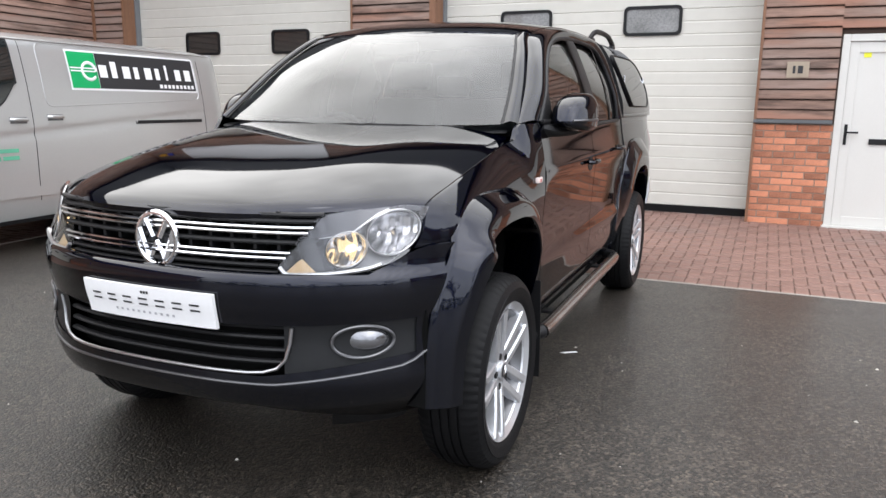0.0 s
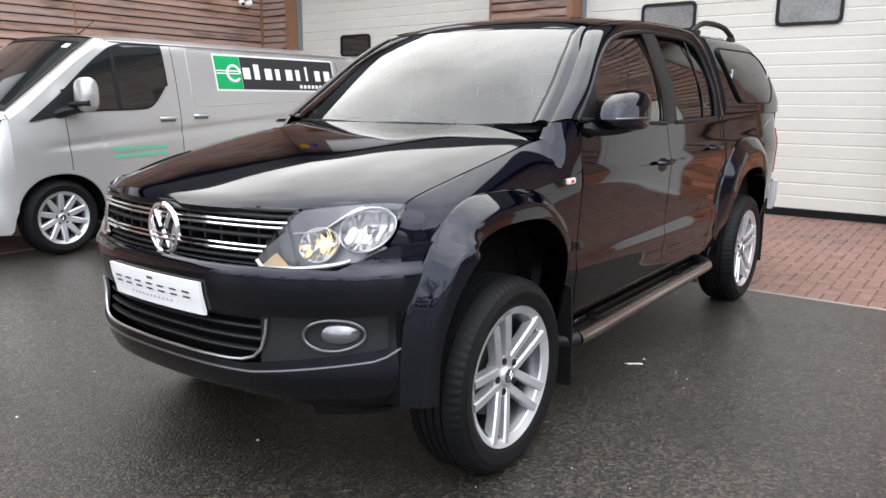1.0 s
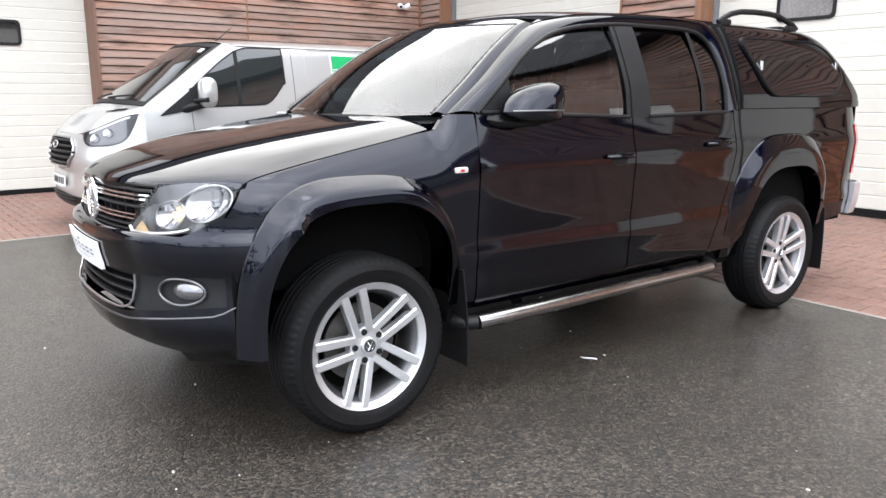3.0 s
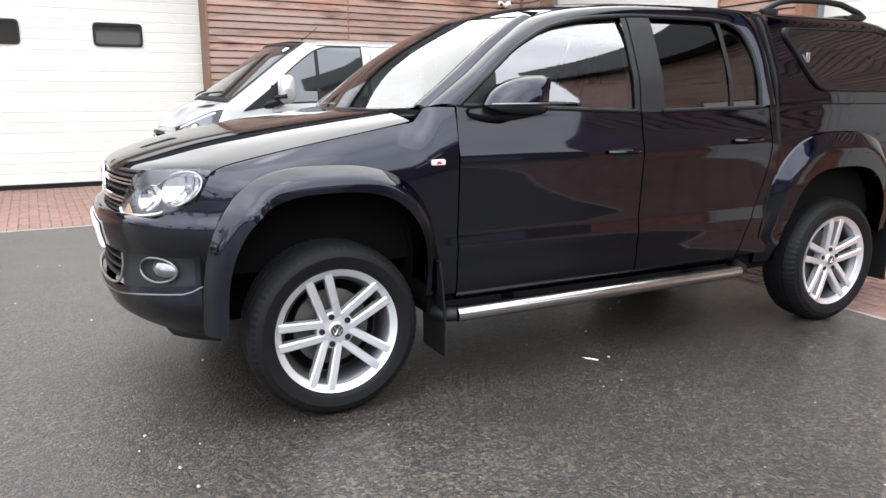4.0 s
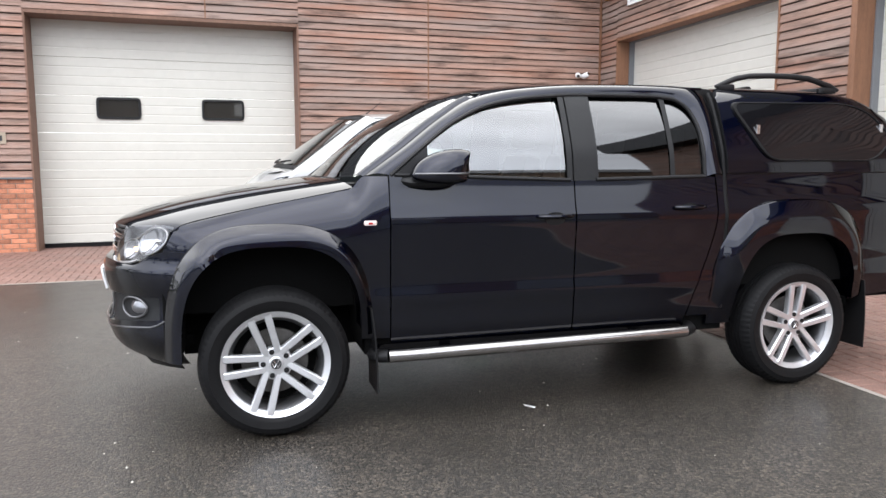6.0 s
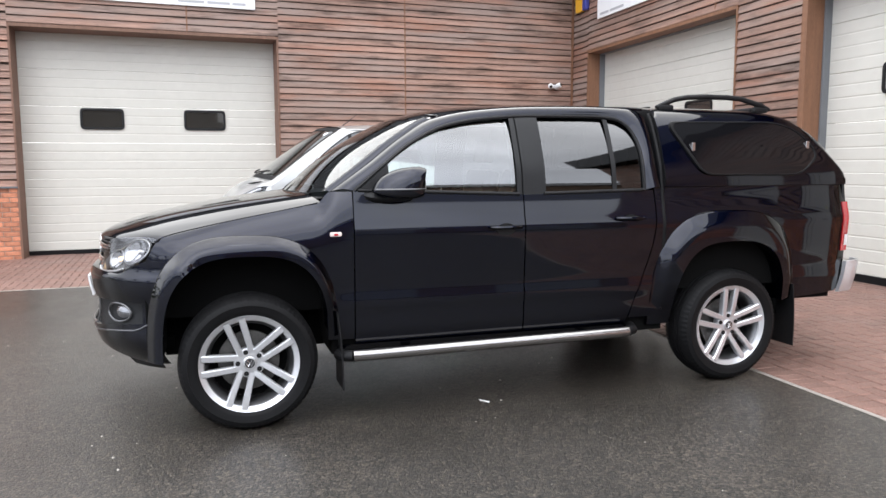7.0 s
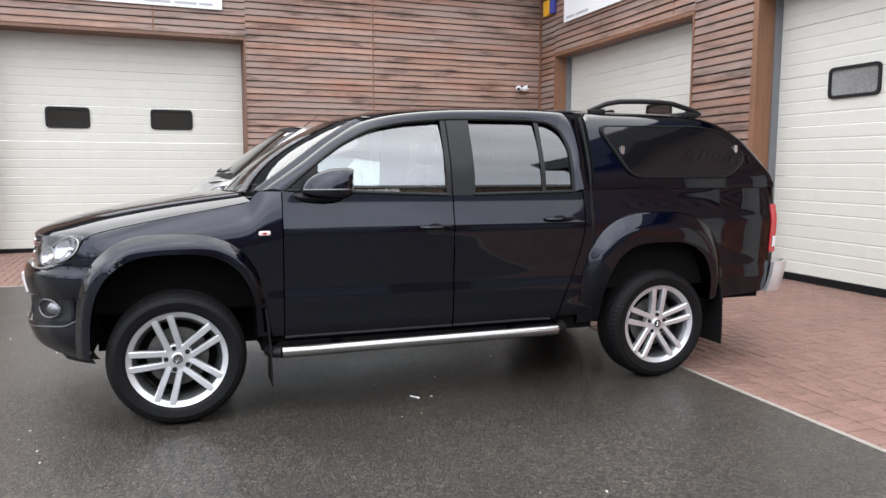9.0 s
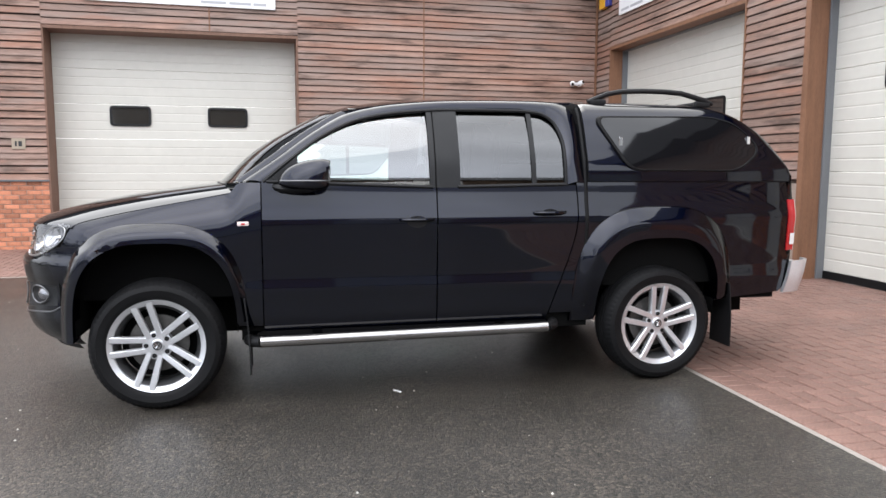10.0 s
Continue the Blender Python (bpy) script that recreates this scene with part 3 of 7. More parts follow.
def garage_door(name, axis, a, b, h, windows, base=0.0, pane=None):
    """A sectional door: ribbed steel sections with small round-cornered windows and a rubber foot."""
    d = new(name)
    tagged(d, "cream ribbed sectional garage door with two dark windows", "garage door", "sectional garage doors", "structure")
    put = (lambda u, out, z: (XDA + out, u, z)) if axis == "y" else (lambda u, out, z: (u, YDB - out, z))
    sec = 0.58
    z = base + 0.085
    while z < h:
        top = min(z + sec, h + 0.3)
        verts, faces = [], []
        prof = [(-0.03, 0.0), (-0.006, 0.0), (0.0, 0.006)]
        rib = 0.145
        k = 1
        while k * rib < top - z - 0.02:
            c = k * rib
            prof += [(0.0, c - 0.012), (-0.004, c - 0.004), (-0.004, c + 0.004), (0.0, c + 0.012)]
            k += 1
        prof += [(0.0, top - z - 0.01), (-0.006, top - z - 0.003), (-0.03, top - z - 0.003)]
        for u in (a - 0.05, b + 0.05):
            for o, zz in prof:
                verts.append(put(u, o, z + zz))
        n = len(prof)
        for j in range(n - 1):
            faces.append((j, j + 1, n + j + 1, n + j))
        mesh_ob("door_section", verts, faces, M_DOORPANEL, d, smooth=False)
        z = top
    for w0, w1, q0, q1 in windows:
        r = 0.07
        outer = rounded([(w0, q0), (w1, q0), (w1, q1), (w0, q1)], r)
        inner = rounded([(w0 + 0.035, q0 + 0.035), (w1 - 0.035, q0 + 0.035), (w1 - 0.035, q1 - 0.035), (w0 + 0.035, q1 - 0.035)], r * 0.7)
        n = len(outer)
        verts = [put(p[0], 0.002, p[1]) for p in outer] + [put(p[0], 0.022, p[1]) for p in outer] + [put(p[0], 0.022, p[1]) for p in inner] + [put(p[0], 0.004, p[1]) for p in inner]
        faces = [(k * n + i, k * n + (i + 1) % n, (k + 1) * n + (i + 1) % n, (k + 1) * n + i) for k in range(3) for i in range(n)]
        fr = mesh_ob("window_frame", verts, faces, M_TRIM, d, smooth=True)
        mesh_ob("pane", [put(p[0], 0.007, p[1]) for p in inner], [tuple(range(n))], pane or M_DARKPANE, fr, smooth=False)
    if axis == "y":
        block("rubber_foot", (XDA - 0.03, a - 0.05, base), (XDA + 0.012, b + 0.05, base + 0.083), M_RUBBER, d)
    else:
        block("rubber_foot", (a - 0.05, YDB - 0.012, base), (b + 0.05, YDB + 0.03, base + 0.083), M_RUBBER, d)
        to_north(d)
    return d


# door 3 panes: pale grey colour stands in for reflected yard and sky
M_REFLECTPANE = material("pane_painted_reflection", (0.2, 0.2, 0.195), rough=0.1, coat=1.0, coat_rough=0.03, vary=0.5, scale=2)
M_DARKPANE = material("dark_window_pane", (0.02, 0.021, 0.02), rough=0.06, coat=1.0, coat_rough=0.02, vary=0.4, scale=3)
garage_door("garage_door_1", "y", A0, A1, AH, [(1.34, 1.998, 2.04, 2.38), (2.926, 3.6, 2.045, 2.38)], 0.0)
garage_door("garage_door_2", "x", *B1, BH, [(-7.89, -7.23, 2.064, 2.409), (-6.27, -5.61, 2.064, 2.409)], 0.085)
garage_door("garage_door_3", "x", *B2, BH, [(-2.68, -2.0, 2.198, 2.542), (-1.107, -0.425, 2.198, 2.542)], 0.09, M_REFLECTPANE)


def entrance_door(name, x0, x1, stickered):
    d = tagged(new(name), "white panelled entrance door with black lever handle", "door", kind="structure")
    y = YB + 0.02
    for lo, hi in (((x0, y - 0.03, 0.02), (x0 + 0.075, y + 0.07, 2.14)), ((x1 - 0.075, y - 0.03, 0.02), (x1, y + 0.07, 2.14)), ((x0 + 0.075, y - 0.03, 2.065), (x1 - 0.075, y + 0.07, 2.14))):
        block("door_frame", lo, hi, M_PVC, d, bevel=0.006)
    block("door_leaf", (x0 + 0.077, y, 0.1), (x1 - 0.077, y + 0.05, 2.06), M_PVC, d, bevel=0.004)
    for lo, hi in (((x0 + 0.077, y - 0.012, 0.1), (x0 + 0.17, y - 0.001, 2.06)), ((x1 - 0.17, y - 0.012, 0.1), (x1 - 0.077, y - 0.001, 2.06)),
                   ((x0 + 0.17, y - 0.012, 0.1), (x1 - 0.17, y - 0.001, 0.2)), ((x0 + 0.17, y - 0.012, 1.95), (x1 - 0.17, y - 0.001, 2.06))):
        block("door_rail", lo, hi, M_PVC, d, bevel=0.004)
    plate = block("handle_plate", (x0 + 0.105, y - 0.022, 0.98), (x0 + 0.135, y - 0.013, 1.2), M_TRIM, d, bevel=0.003)
    block("lever", (x0 + 0.11, y - 0.06, 1.105), (x0 + 0.24, y - 0.045, 1.125), M_TRIM, plate, bevel=0.005)
    block("letter_slot", (x0 + 0.35, y - 0.016, 0.99), (x0 + 0.66, y - 0.001, 1.05), M_TRIM, d, bevel=0.004)
    block("sill", (x0 - 0.02, y - 0.08, 0.06), (x1 + 0.02, y + 0.05, 0.098), M_PVC, d, bevel=0.005)
    to_north(d)
    if stickered:
        block("sticker", (x0 + 0.215, y - 0.004, 1.9), (x0 + 0.285, y - 0.0015, 1.985), M_STICKER, d, "small bright yellow sticker")


M_STICKER = material("yellow_sticker", (0.75, 0.75, 0.03), rough=0.5)
entrance_door("door_1", *BD, True)
entrance_door("door_2", *BD2, False)


def number_plaque(name, m, wide=0.22):
    t = thing(name, "small clear plaque with dark unit number bars on timber boards", "sign", m)
    part("plate", box(bmesh.new(), (-wide / 2, -0.006, -0.085), (wide / 2, 0.0, 0.085), 0.002), M_PLAQUE, t)
    part("bar", box(bmesh.new(), (-0.05, -0.011, -0.04), (-0.025, -0.0075, 0.04)), M_INK, t)
    part("bar", box(bmesh.new(), (0.0, -0.011, -0.04), (0.05, -0.0075, 0.04)), M_INK, t)


M_PLAQUE = material("aged_clear_plastic", (0.33, 0.27, 0.2), rough=0.25, vary=0.1, scale=9)
number_plaque("unit_plaque", NORTH @ pose(0.856, YB - 0.038, 1.776))
number_plaque("unit_plaque", pose(XA + 0.038, 0.05, 1.715, 0, 0, 90), 0.2)


def signboard(m, w, h, bars):
    t = thing("signboard", "white printed signboard fixed to timber cladding", "sign", m, "unit signboards")
    part("panel", box(bmesh.new(), (0, -0.03, 0), (w, 0.0, h), 0.004), M_WHITE, t)
    for x0, x1, z0, z1 in bars:
        part("print_bar", box(bmesh.new(), (x0, -0.0335, z0), (x1, -0.0305, z1)), M_PALEINK, t)


signboard(pose(XA + 0.038, 1.1, 4.0, 0, 0, 90), 3.0, 0.9, [(1.8, 2.2, 0.05, 0.09), (2.25, 2.6, 0.05, 0.09), (2.64, 2.85, 0.05, 0.09)])
signboard(NORTH @ pose(-8.47, YB - 0.038, 4.04), 3.0, 0.9, [(0.1, 0.4, 0.05, 0.09), (0.45, 0.9, 0.05, 0.09)])


def security_camera():
    t = thing("security_camera", "white wall-mounted twin security lamp camera", "camera", pose(XA + 0.038, 9.62, 2.935, 0, 0, 90))
    part("bracket", box(bmesh.new(), (-0.05, -0.07, -0.03), (0.05, 0.0, 0.03), 0.008), M_CCTV, t)
    for sx in (-0.075, 0.075):
        v, f = lathe_x([(-0.075, 0.001), (-0.075, 0.03), (-0.06, 0.045), (0.0, 0.052), (0.05, 0.046), (0.07, 0.03), (0.07, 0.001)], 20)
        ob = mesh_ob("head", v, f, M_CCTV, t)
        ob.matrix_basis = pose(sx, -0.11, 0.0, 0, 20 if sx > 0 else -15, 90 + (25 if sx > 0 else -25))
        v, f = lathe_x([(0.0, 0.001), (0.0, 0.028), (0.004, 0.028), (0.006, 0.001)], 16)
        lens = mesh_ob("lens", v, f, M_DARKPANE, ob)
        lens.matrix_basis = pose(-0.079, 0, 0)


security_camera()


def alarm_box():
    t = thing("alarm_siren", "yellow and blue alarm siren box on timber wall", "alarm", NORTH @ pose(-9.12, YB - 0.04, 4.42))
    part("housing", prism(rounded([(-0.11, -0.14), (0.11, -0.14), (0.13, 0.14), (-0.13, 0.14)], 0.03), -0.07, 0.0, "y", 0.006), M_YELLOW, t)
    part("strobe", box(bmesh.new(), (0.16, -0.08, -0.14), (0.3, 0.0, 0.12), 0.02), M_BLUE, t)


alarm_box()


# ---- black pickup truck ----
# its own axes: x to its left side, y towards its tail from the front axle, z up
TRUCK = pose(-1.445, 3.096, 0, 0, 0, -2.4)
truck = thing("pickup_truck", "glossy black double-cab pickup truck with hardtop canopy", "pickup truck", TRUCK)
WB = 3.095
WHEEL_R, WHEEL_Z = 0.372, 0.37

door_sec = spline((0.34, 0.82), (0.42, 0.872), (0.5, 0.897), (0.6, 0.911), (0.675, 0.922), (0.71, 0.9135), (0.8, 0.92), (0.96, 0.929), (1.06, 0.934), (1.085, 0.930), (1.12, 0.918), (1.2, 0.891), (1.28, 0.865), (1.45, 0.803), (1.62, 0.733), (1.74, 0.672), (1.8, 0.61))
wing_sec = spline((0.34, 0.82), (0.42, 0.872), (0.5, 0.897), (0.62, 0.910), (0.8, 0.921), (0.96, 0.922), (1.04, 0.914), (1.1, 0.885), (1.145, 0.838), (1.18, 0.77), (1.2, 0.7), (1.35, 0.5))
wing_drop = spline((-0.9, -0.12), (-0.55, -0.095), (-0.45, -0.055), (-0.3, -0.02), (0.0, 0.0), (0.3, 0.035), (0.42, 0.085), (0.6, 0.12))
wing_mix = spline((-1.0, 1.0), (0.1, 1.0), (0.35, 0.8), (0.5, 0.25), (0.58, 0.0), (5, 0.0))
plan_in = spline((-0.8, 0.5), (-0.65, 0.235), (-0.56, 0.14), (-0.5, 0.09), (-0.45, 0.056), (-0.4, 0.03), (-0.33, 0.01), (-0.25, 0.003), (-0.1, 0.0), (0.2, 0.0), (3.5, 0.0), (3.9, 0.012), (4.05, 0.035), (4.15, 0.07), (4.25, 0.15))


waist = spline((0.3, 0.03), (0.45, 0.042), (0.6, 0.055), (0.8, 0.06), (1.1, 0.058), (1.2, 0.045), (1.3, 0.026), (1.45, 0.0), (2.0, 0.0))


def raw_side(y, z):
    w = wing_mix(y)
    return w * wing_sec(z - wing_drop(y)) + (1 - w) * door_sec(z) - plan_in(y) - waist(z)


def soften(a, sigma, axis):
    """Gaussian smoothing of a grid along one axis, so that reflections run smoothly."""
    r = int(3 * sigma) + 1
    k = np.exp(-0.5 * (np.arange(-r, r + 1) / sigma) ** 2)
    k /= k.sum()
    pad = [(r, r) if q == axis else (0, 0) for q in range(a.ndim)]
    p = np.pad(a, pad, mode="reflect", reflect_type="odd")
    return sum(k[q] * np.take(p, np.arange(q, q + a.shape[axis]), axis=axis) for q in range(2 * r + 1))


SY, SZ = np.arange(-0.9, 4.4, 0.01), np.arange(0.3, 1.9, 0.005)
SIDE = soften(soften(raw_side(SY[:, None] + 0 * SZ[None, :], SZ[None, :] + 0 * SY[:, None]), 3.5, 0), 2.2, 1)


def side_x(y, z):
    """Half width of the body at a place along it and a height."""
    y, z = np.broadcast_arrays(np.asarray(y, float), np.asarray(z, float))
    fy, fz = np.clip((y + 0.9) / 0.01, 0, len(SY) - 1.001), np.clip((z - 0.3) / 0.005, 0, len(SZ) - 1.001)
    iy, iz = fy.astype(int), fz.astype(int)
    a, b = fy - iy, fz - iz
    return (1 - a) * (1 - b) * SIDE[iy, iz] + a * (1 - b) * SIDE[iy + 1, iz] + (1 - a) * b * SIDE[iy, iz + 1] + a * b * SIDE[iy + 1, iz + 1]


def arch(yc, zc, hw, h, n, lean=0.0):
    """A wheel opening as a curve by a parameter from 0 (front foot) to 1 (rear foot)."""
    def f(t):
        a = math.pi * (1 - np.asarray(t, float))
        c, s = np.cos(a), np.sin(a)
        y = np.sign(c) * np.abs(c) ** (2 / n) * hw
        z = np.abs(s) ** (2 / n) * h
        return yc + y + lean * z, zc + z
    return f


ARCH_F = arch(0.0, 0.40, 0.438, 0.555, 2.9)
FLARE_F = arch(-0.01, 0.40, 0.51, 0.662, 2.9)
ARCH_R = arch(WB - 0.0, 0.40, 0.425, 0.535, 3.0)
FLARE_R = arch(WB - 0.035, 0.40, 0.565, 0.735, 3.0, 0.04)


def arch_z(curve, y):
    t = np.linspace(0, 1, 400)
    yy, zz = curve(t)
    o = np.argsort(yy)
    return np.interp(y, yy[o], zz[o], left=-1, right=-1)


def both(name, vf, mat, parent=truck, label="", sharp=35):
    """The piece on the left side and its mirror image on the right."""
    a = mesh_ob(name, *vf, mat, parent, label, sharp=sharp)
    b = mesh_ob(name, *flip(*vf), mat, parent, label, sharp=sharp)
    return a, b


def side_panel(y0, y1, low, high, n=40, m=22, out=0.0, rim=0.02, ys=None):
    """A piece of the body side between two y and two heights that may vary along it."""
    ys = np.linspace(y0, y1, n) if ys is None else np.asarray(ys)
    P = np.zeros((len(ys), m, 3))
    for i, y in enumerate(ys):
        z = np.linspace(float(low(y)), float(high(y)), m)
        P[i, :, 0] = side_x(y, z) + out
        P[i, :, 1] = y
        P[i, :, 2] = z
    return sheet(P, (-rim, 0, 0))


bonnet_x = spline((-0.56, 0.74), (-0.42, 0.757), (-0.2, 0.768), (0.1, 0.765), (0.35, 0.75), (0.46, 0.735))


def lip_y(x):
    return -0.80 + 0.80 * np.abs(x) ** 3


def bonnet_prof(d):
    d = max(0.0, float(d))
    return 1.034 + 0.018 * (1 - math.exp(-d / 0.02)) + 0.15 * (1 - math.exp(-d / 0.4)) + 0.06 * d


def step(a):
    a = min(1.0, max(0.0, float(a)))
    return a * a * (3 - 2 * a)


def rise(a):
    """The bonnet lifts again towards the windscreen."""
    return 0.018 * min(1.0, max(0.0, float(a))) ** 1.5


def bonnet_z(x, y):
    d = float(y - lip_y(x))
    ax = abs(float(x))
    drop = 0.034 * (ax / 0.76) ** 7 * (1 - math.exp(-max(0.0, d) / 0.3))
    ridge = 0.0028 * math.exp(-((ax - (0.36 + 0.14 * max(0.0, d))) / 0.11) ** 2) * step(d / 0.5)
    return bonnet_prof(d) - drop + ridge


def bonnet():
    nx, ny = 61, 44
    P = np.zeros((nx, ny, 3))
    for i, s in enumerate(np.linspace(-1, 1, nx)):
        for j, v in enumerate(np.linspace(0, 1, ny) ** 1.25):
            xe = 0.752
            x = s * xe
            y = lip_y(x) * (1 - v) + (0.29 + 0.13 * s * s) * v
            x = s * float(bonnet_x(y))
            P[i, j] = (x, y, float(bonnet_z(x, y)) + rise((v - 0.4) / 0.6))
    ob = mesh_ob("bonnet", *sheet(P, (0, 0.004, -0.018)), M_PAINT, truck, sharp=40)
    return ob


def bonnet_edge(y):
    return float(bonnet_z(float(bonnet_x(y)), y)) + rise((y + 0.11) / 0.53) - 0.004


bonnet()

# front wings: up from the wheel opening to the bonnet gap
wing_top = spline(*[(y, bonnet_edge(y)) for y in np.linspace(-0.56, 0.40, 14)], (0.47, 1.288), (0.6, 1.287))


wing_zs = spline((-0.6, 0.90), (-0.4, 0.93), (-0.2, 0.945), (0.1, 0.955), (0.4, 0.975), (0.6, 1.0))
wing_xt = spline((-0.55, 0.745), (-0.42, 0.761), (-0.2, 0.772), (0.1, 0.769), (0.3, 0.764), (0.4, 0.775), (0.48, 0.80), (0.55, 0.815), (0.6, 0.832))


def wing_raw(y, z):
    """Half width of the front wing: flat side below, then a shoulder that rolls in to the bonnet gap."""
    zs, zt = float(wing_zs(y)), float(wing_top(y))
    if z <= zs:
        return float(side_x(y, z))
    xs, xt = float(side_x(y, zs)), float(wing_xt(y))
    return xs - (xs - xt) * min(1.25, (z - zs) / (zt - zs)) ** 2.3


WY, WZ = np.arange(-0.62, 0.64, 0.01), np.arange(0.4, 1.34, 0.005)
WING = soften(soften(np.array([[wing_raw(y, z) for z in WZ] for y in WY]), 3.0, 0), 2.5, 1)


def wing_x(y, z):
    fy, fz = min(max((y + 0.62) / 0.01, 0), len(WY) - 1.001), min(max((z - 0.4) / 0.005, 0), len(WZ) - 1.001)
    i, k = int(fy), int(fz)
    p, q = fy - i, fz - k
    return float((1 - p) * ((1 - q) * WING[i, k] + q * WING[i, k + 1]) + p * ((1 - q) * WING[i + 1, k] + q * WING[i + 1, k + 1]))


def wing():
    ys = np.concatenate([np.linspace(-0.52, -0.43, 9), np.linspace(-0.425, -0.36, 9), np.linspace(-0.34, 0.34, 26), np.linspace(0.36, 0.437, 10), np.linspace(0.44, 0.585, 10)])
    P = np.zeros((len(ys), 30, 3))
    for i, y in enumerate(ys):
        zt = float(wing_top(y))
        lo = max(float(arch_z(ARCH_F, y)), 0.925 if y < -0.42 else (0.9 if y < -0.345 else 0.45))
        for k, z in enumerate(np.linspace(lo, zt, 30)):
            yy = y
            if i < 9:
                u = i / 8
                yy = (-0.515 + 0.55 * (z - 0.925)) * (1 - u) - 0.43 * u
            P[i, k] = (wing_x(yy, min(z, float(wing_top(yy)))), yy, min(z, float(wing_top(yy))))
    return sheet(P, (-0.02, 0, 0))


both("front_wing", wing(), M_PAINT, sharp=40)

# doors
belt = lambda y: 1.292 - 0.035 * np.clip((y - 0.6) / 1.0, 0, 1) + 0.015 * np.clip((y - 1.7) / 0.8, 0, 1)
front_doors = both("front_door", side_panel(0.592, 1.622, lambda y: 0.418, lambda y: belt(y), 44, 30), M_PAINT)


def rear_door_panel():
    P = np.zeros((36, 30, 3))
    back = spline((0.44, 2.34), (0.6, 2.395), (0.8, 2.47), (1.0, 2.52), (1.15, 2.53), (1.3, 2.52))
    for j, z in enumerate(np.linspace(0, 1, 30)):
        for i, u in enumerate(np.linspace(0, 1, 36)):
            zz = 0.418 + z * (1.275 - 0.418)
            y = 1.63 + u * (float(back(zz)) - 1.63)
            zz = 0.418 + z * (float(belt(y)) - 0.418)
            P[i, j] = (side_x(y, zz), y, zz)
    return sheet(P, (-0.02, 0, 0))


rear_doors = both("rear_door", rear_door_panel(), M_PAINT)


def bed_panel():
    ys = np.concatenate([np.linspace(2.585, 2.665, 8), np.linspace(2.668, 2.75, 12), np.linspace(2.77, 3.42, 26), np.linspace(3.44, 3.522, 12), np.linspace(3.525, 4.12, 20)])
    low = lambda y: max(arch_z(ARCH_R, y), np.interp(y, [2.585, 2.665, 3.5, 3.6, 4.05, 4.12], [0.5, 0.45, 0.5, 0.515, 0.545, 0.75]))
    return side_panel(0, 0, low, lambda y: 1.292, 0, 30, ys=ys)


both("bed_side", bed_panel(), M_PAINT)


def cab_corner():
    """The strip of cab between the rear door and the bed, round the foot of the wheel opening."""
    P = np.zeros((8, 30, 3))
    back = spline((0.44, 2.34), (0.6, 2.395), (0.8, 2.47), (1.0, 2.52), (1.15, 2.53), (1.3, 2.52))
    for j, z in enumerate(np.linspace(0.46, 1.29, 30)):
        for i, u in enumerate(np.linspace(0, 1, 8)):
            y = float(back(z)) + 0.008 + u * (2.578 - float(back(z)) - 0.008)
            P[i, j] = (side_x(y, z), y, z)
    return sheet(P, (-0.02, 0, 0))


both("cab_corner", cab_corner(), M_PAINT)


bump_half = [(0.2, -0.843), (0.35, -0.82), (0.5, -0.77), (0.6, -0.712), (0.69, -0.64), (0.77, -0.555), (0.83, -0.462), (0.868, -0.375), (0.893, -0.29)]
bump_plan = path3(*[(-x, y, 0) for x, y in bump_half[::-1]], (0, -0.85, 0), *[(x, y, 0) for x, y in bump_half])
bump_t = np.linspace(0, 1, 400)
bump_xy = bump_plan(bump_t)
bump_side = bump_xy[len(bump_xy) // 2:]


def flare_base(y, z):
    if y > 0.7:
        return float(side_x(y, min(z, 1.04)))
    x = wing_x(y, min(z, float(wing_top(y)) - 0.02)) if y > -0.56 else 0.0
    if y < -0.29 and z < 0.96:
        k = np.interp(y, bump_side[:, 1], bump_side[:, 0]) + 0.012
        w = step((0.96 - z) / 0.06)
        x = max(x, float(k) * w + x * (1 - w))
    return x


FLARE_S = (0.0, 0.02, 0.05, 0.13, 0.22, 0.31, 0.39, 0.46, 0.53, 0.62, 0.74, 0.87, 1.0)
flare_out = spline((0.0, -0.012), (0.02, 0.006), (0.05, 0.01), (0.31, 0.042), (0.4, 0.052), (0.47, 0.0585), (0.54, 0.062), (0.74, 0.065), (1.0, 0.066))


def flare(outer, inner, t0, t1, front_ease, rear_ease):
    n, m = 64, len(FLARE_S)
    P = np.zeros((n, m + 3, 3))
    for i, t in enumerate(np.linspace(t0, t1, n)):
        oy, oz = outer(t)
        iy, iz = inner(t)
        for j, s in enumerate(FLARE_S):
            y, z = oy + (iy - oy) * s, oz + (iz - oz) * s
            P[i, j] = (flare_base(y, z) + float(flare_out(s)), y, z)
        ease = 1 - front_ease * (1 - step(t / 0.2)) - rear_ease * (1 - step((1 - t) / 0.2))
        for j, s in enumerate(FLARE_S):
            P[i, j, 0] -= float(flare_out(s)) * (1 - ease) if s > 0.02 else 0.0
    P[:, :m, 0] = soften(P[:, :m, 0], 1.2, 0)
    for i in range(n):
        x, y, z = P[i, m - 1]
        P[i, m] = (x - 0.008, y, z - 0.006 if z > 0.6 else z)
        P[i, m + 1] = (x - 0.06, y, z)
        P[i, m + 2] = (x - 0.16, y, z)
    return sheet(P)


both("front_arch_flare", flare(FLARE_F, ARCH_F, 0.0, 0.985, 0.35, 0.85), M_PAINT, sharp=50)
both("rear_arch_flare", flare(FLARE_R, ARCH_R, 0.0, 0.97, 0.9, 0.5), M_PAINT, sharp=50)


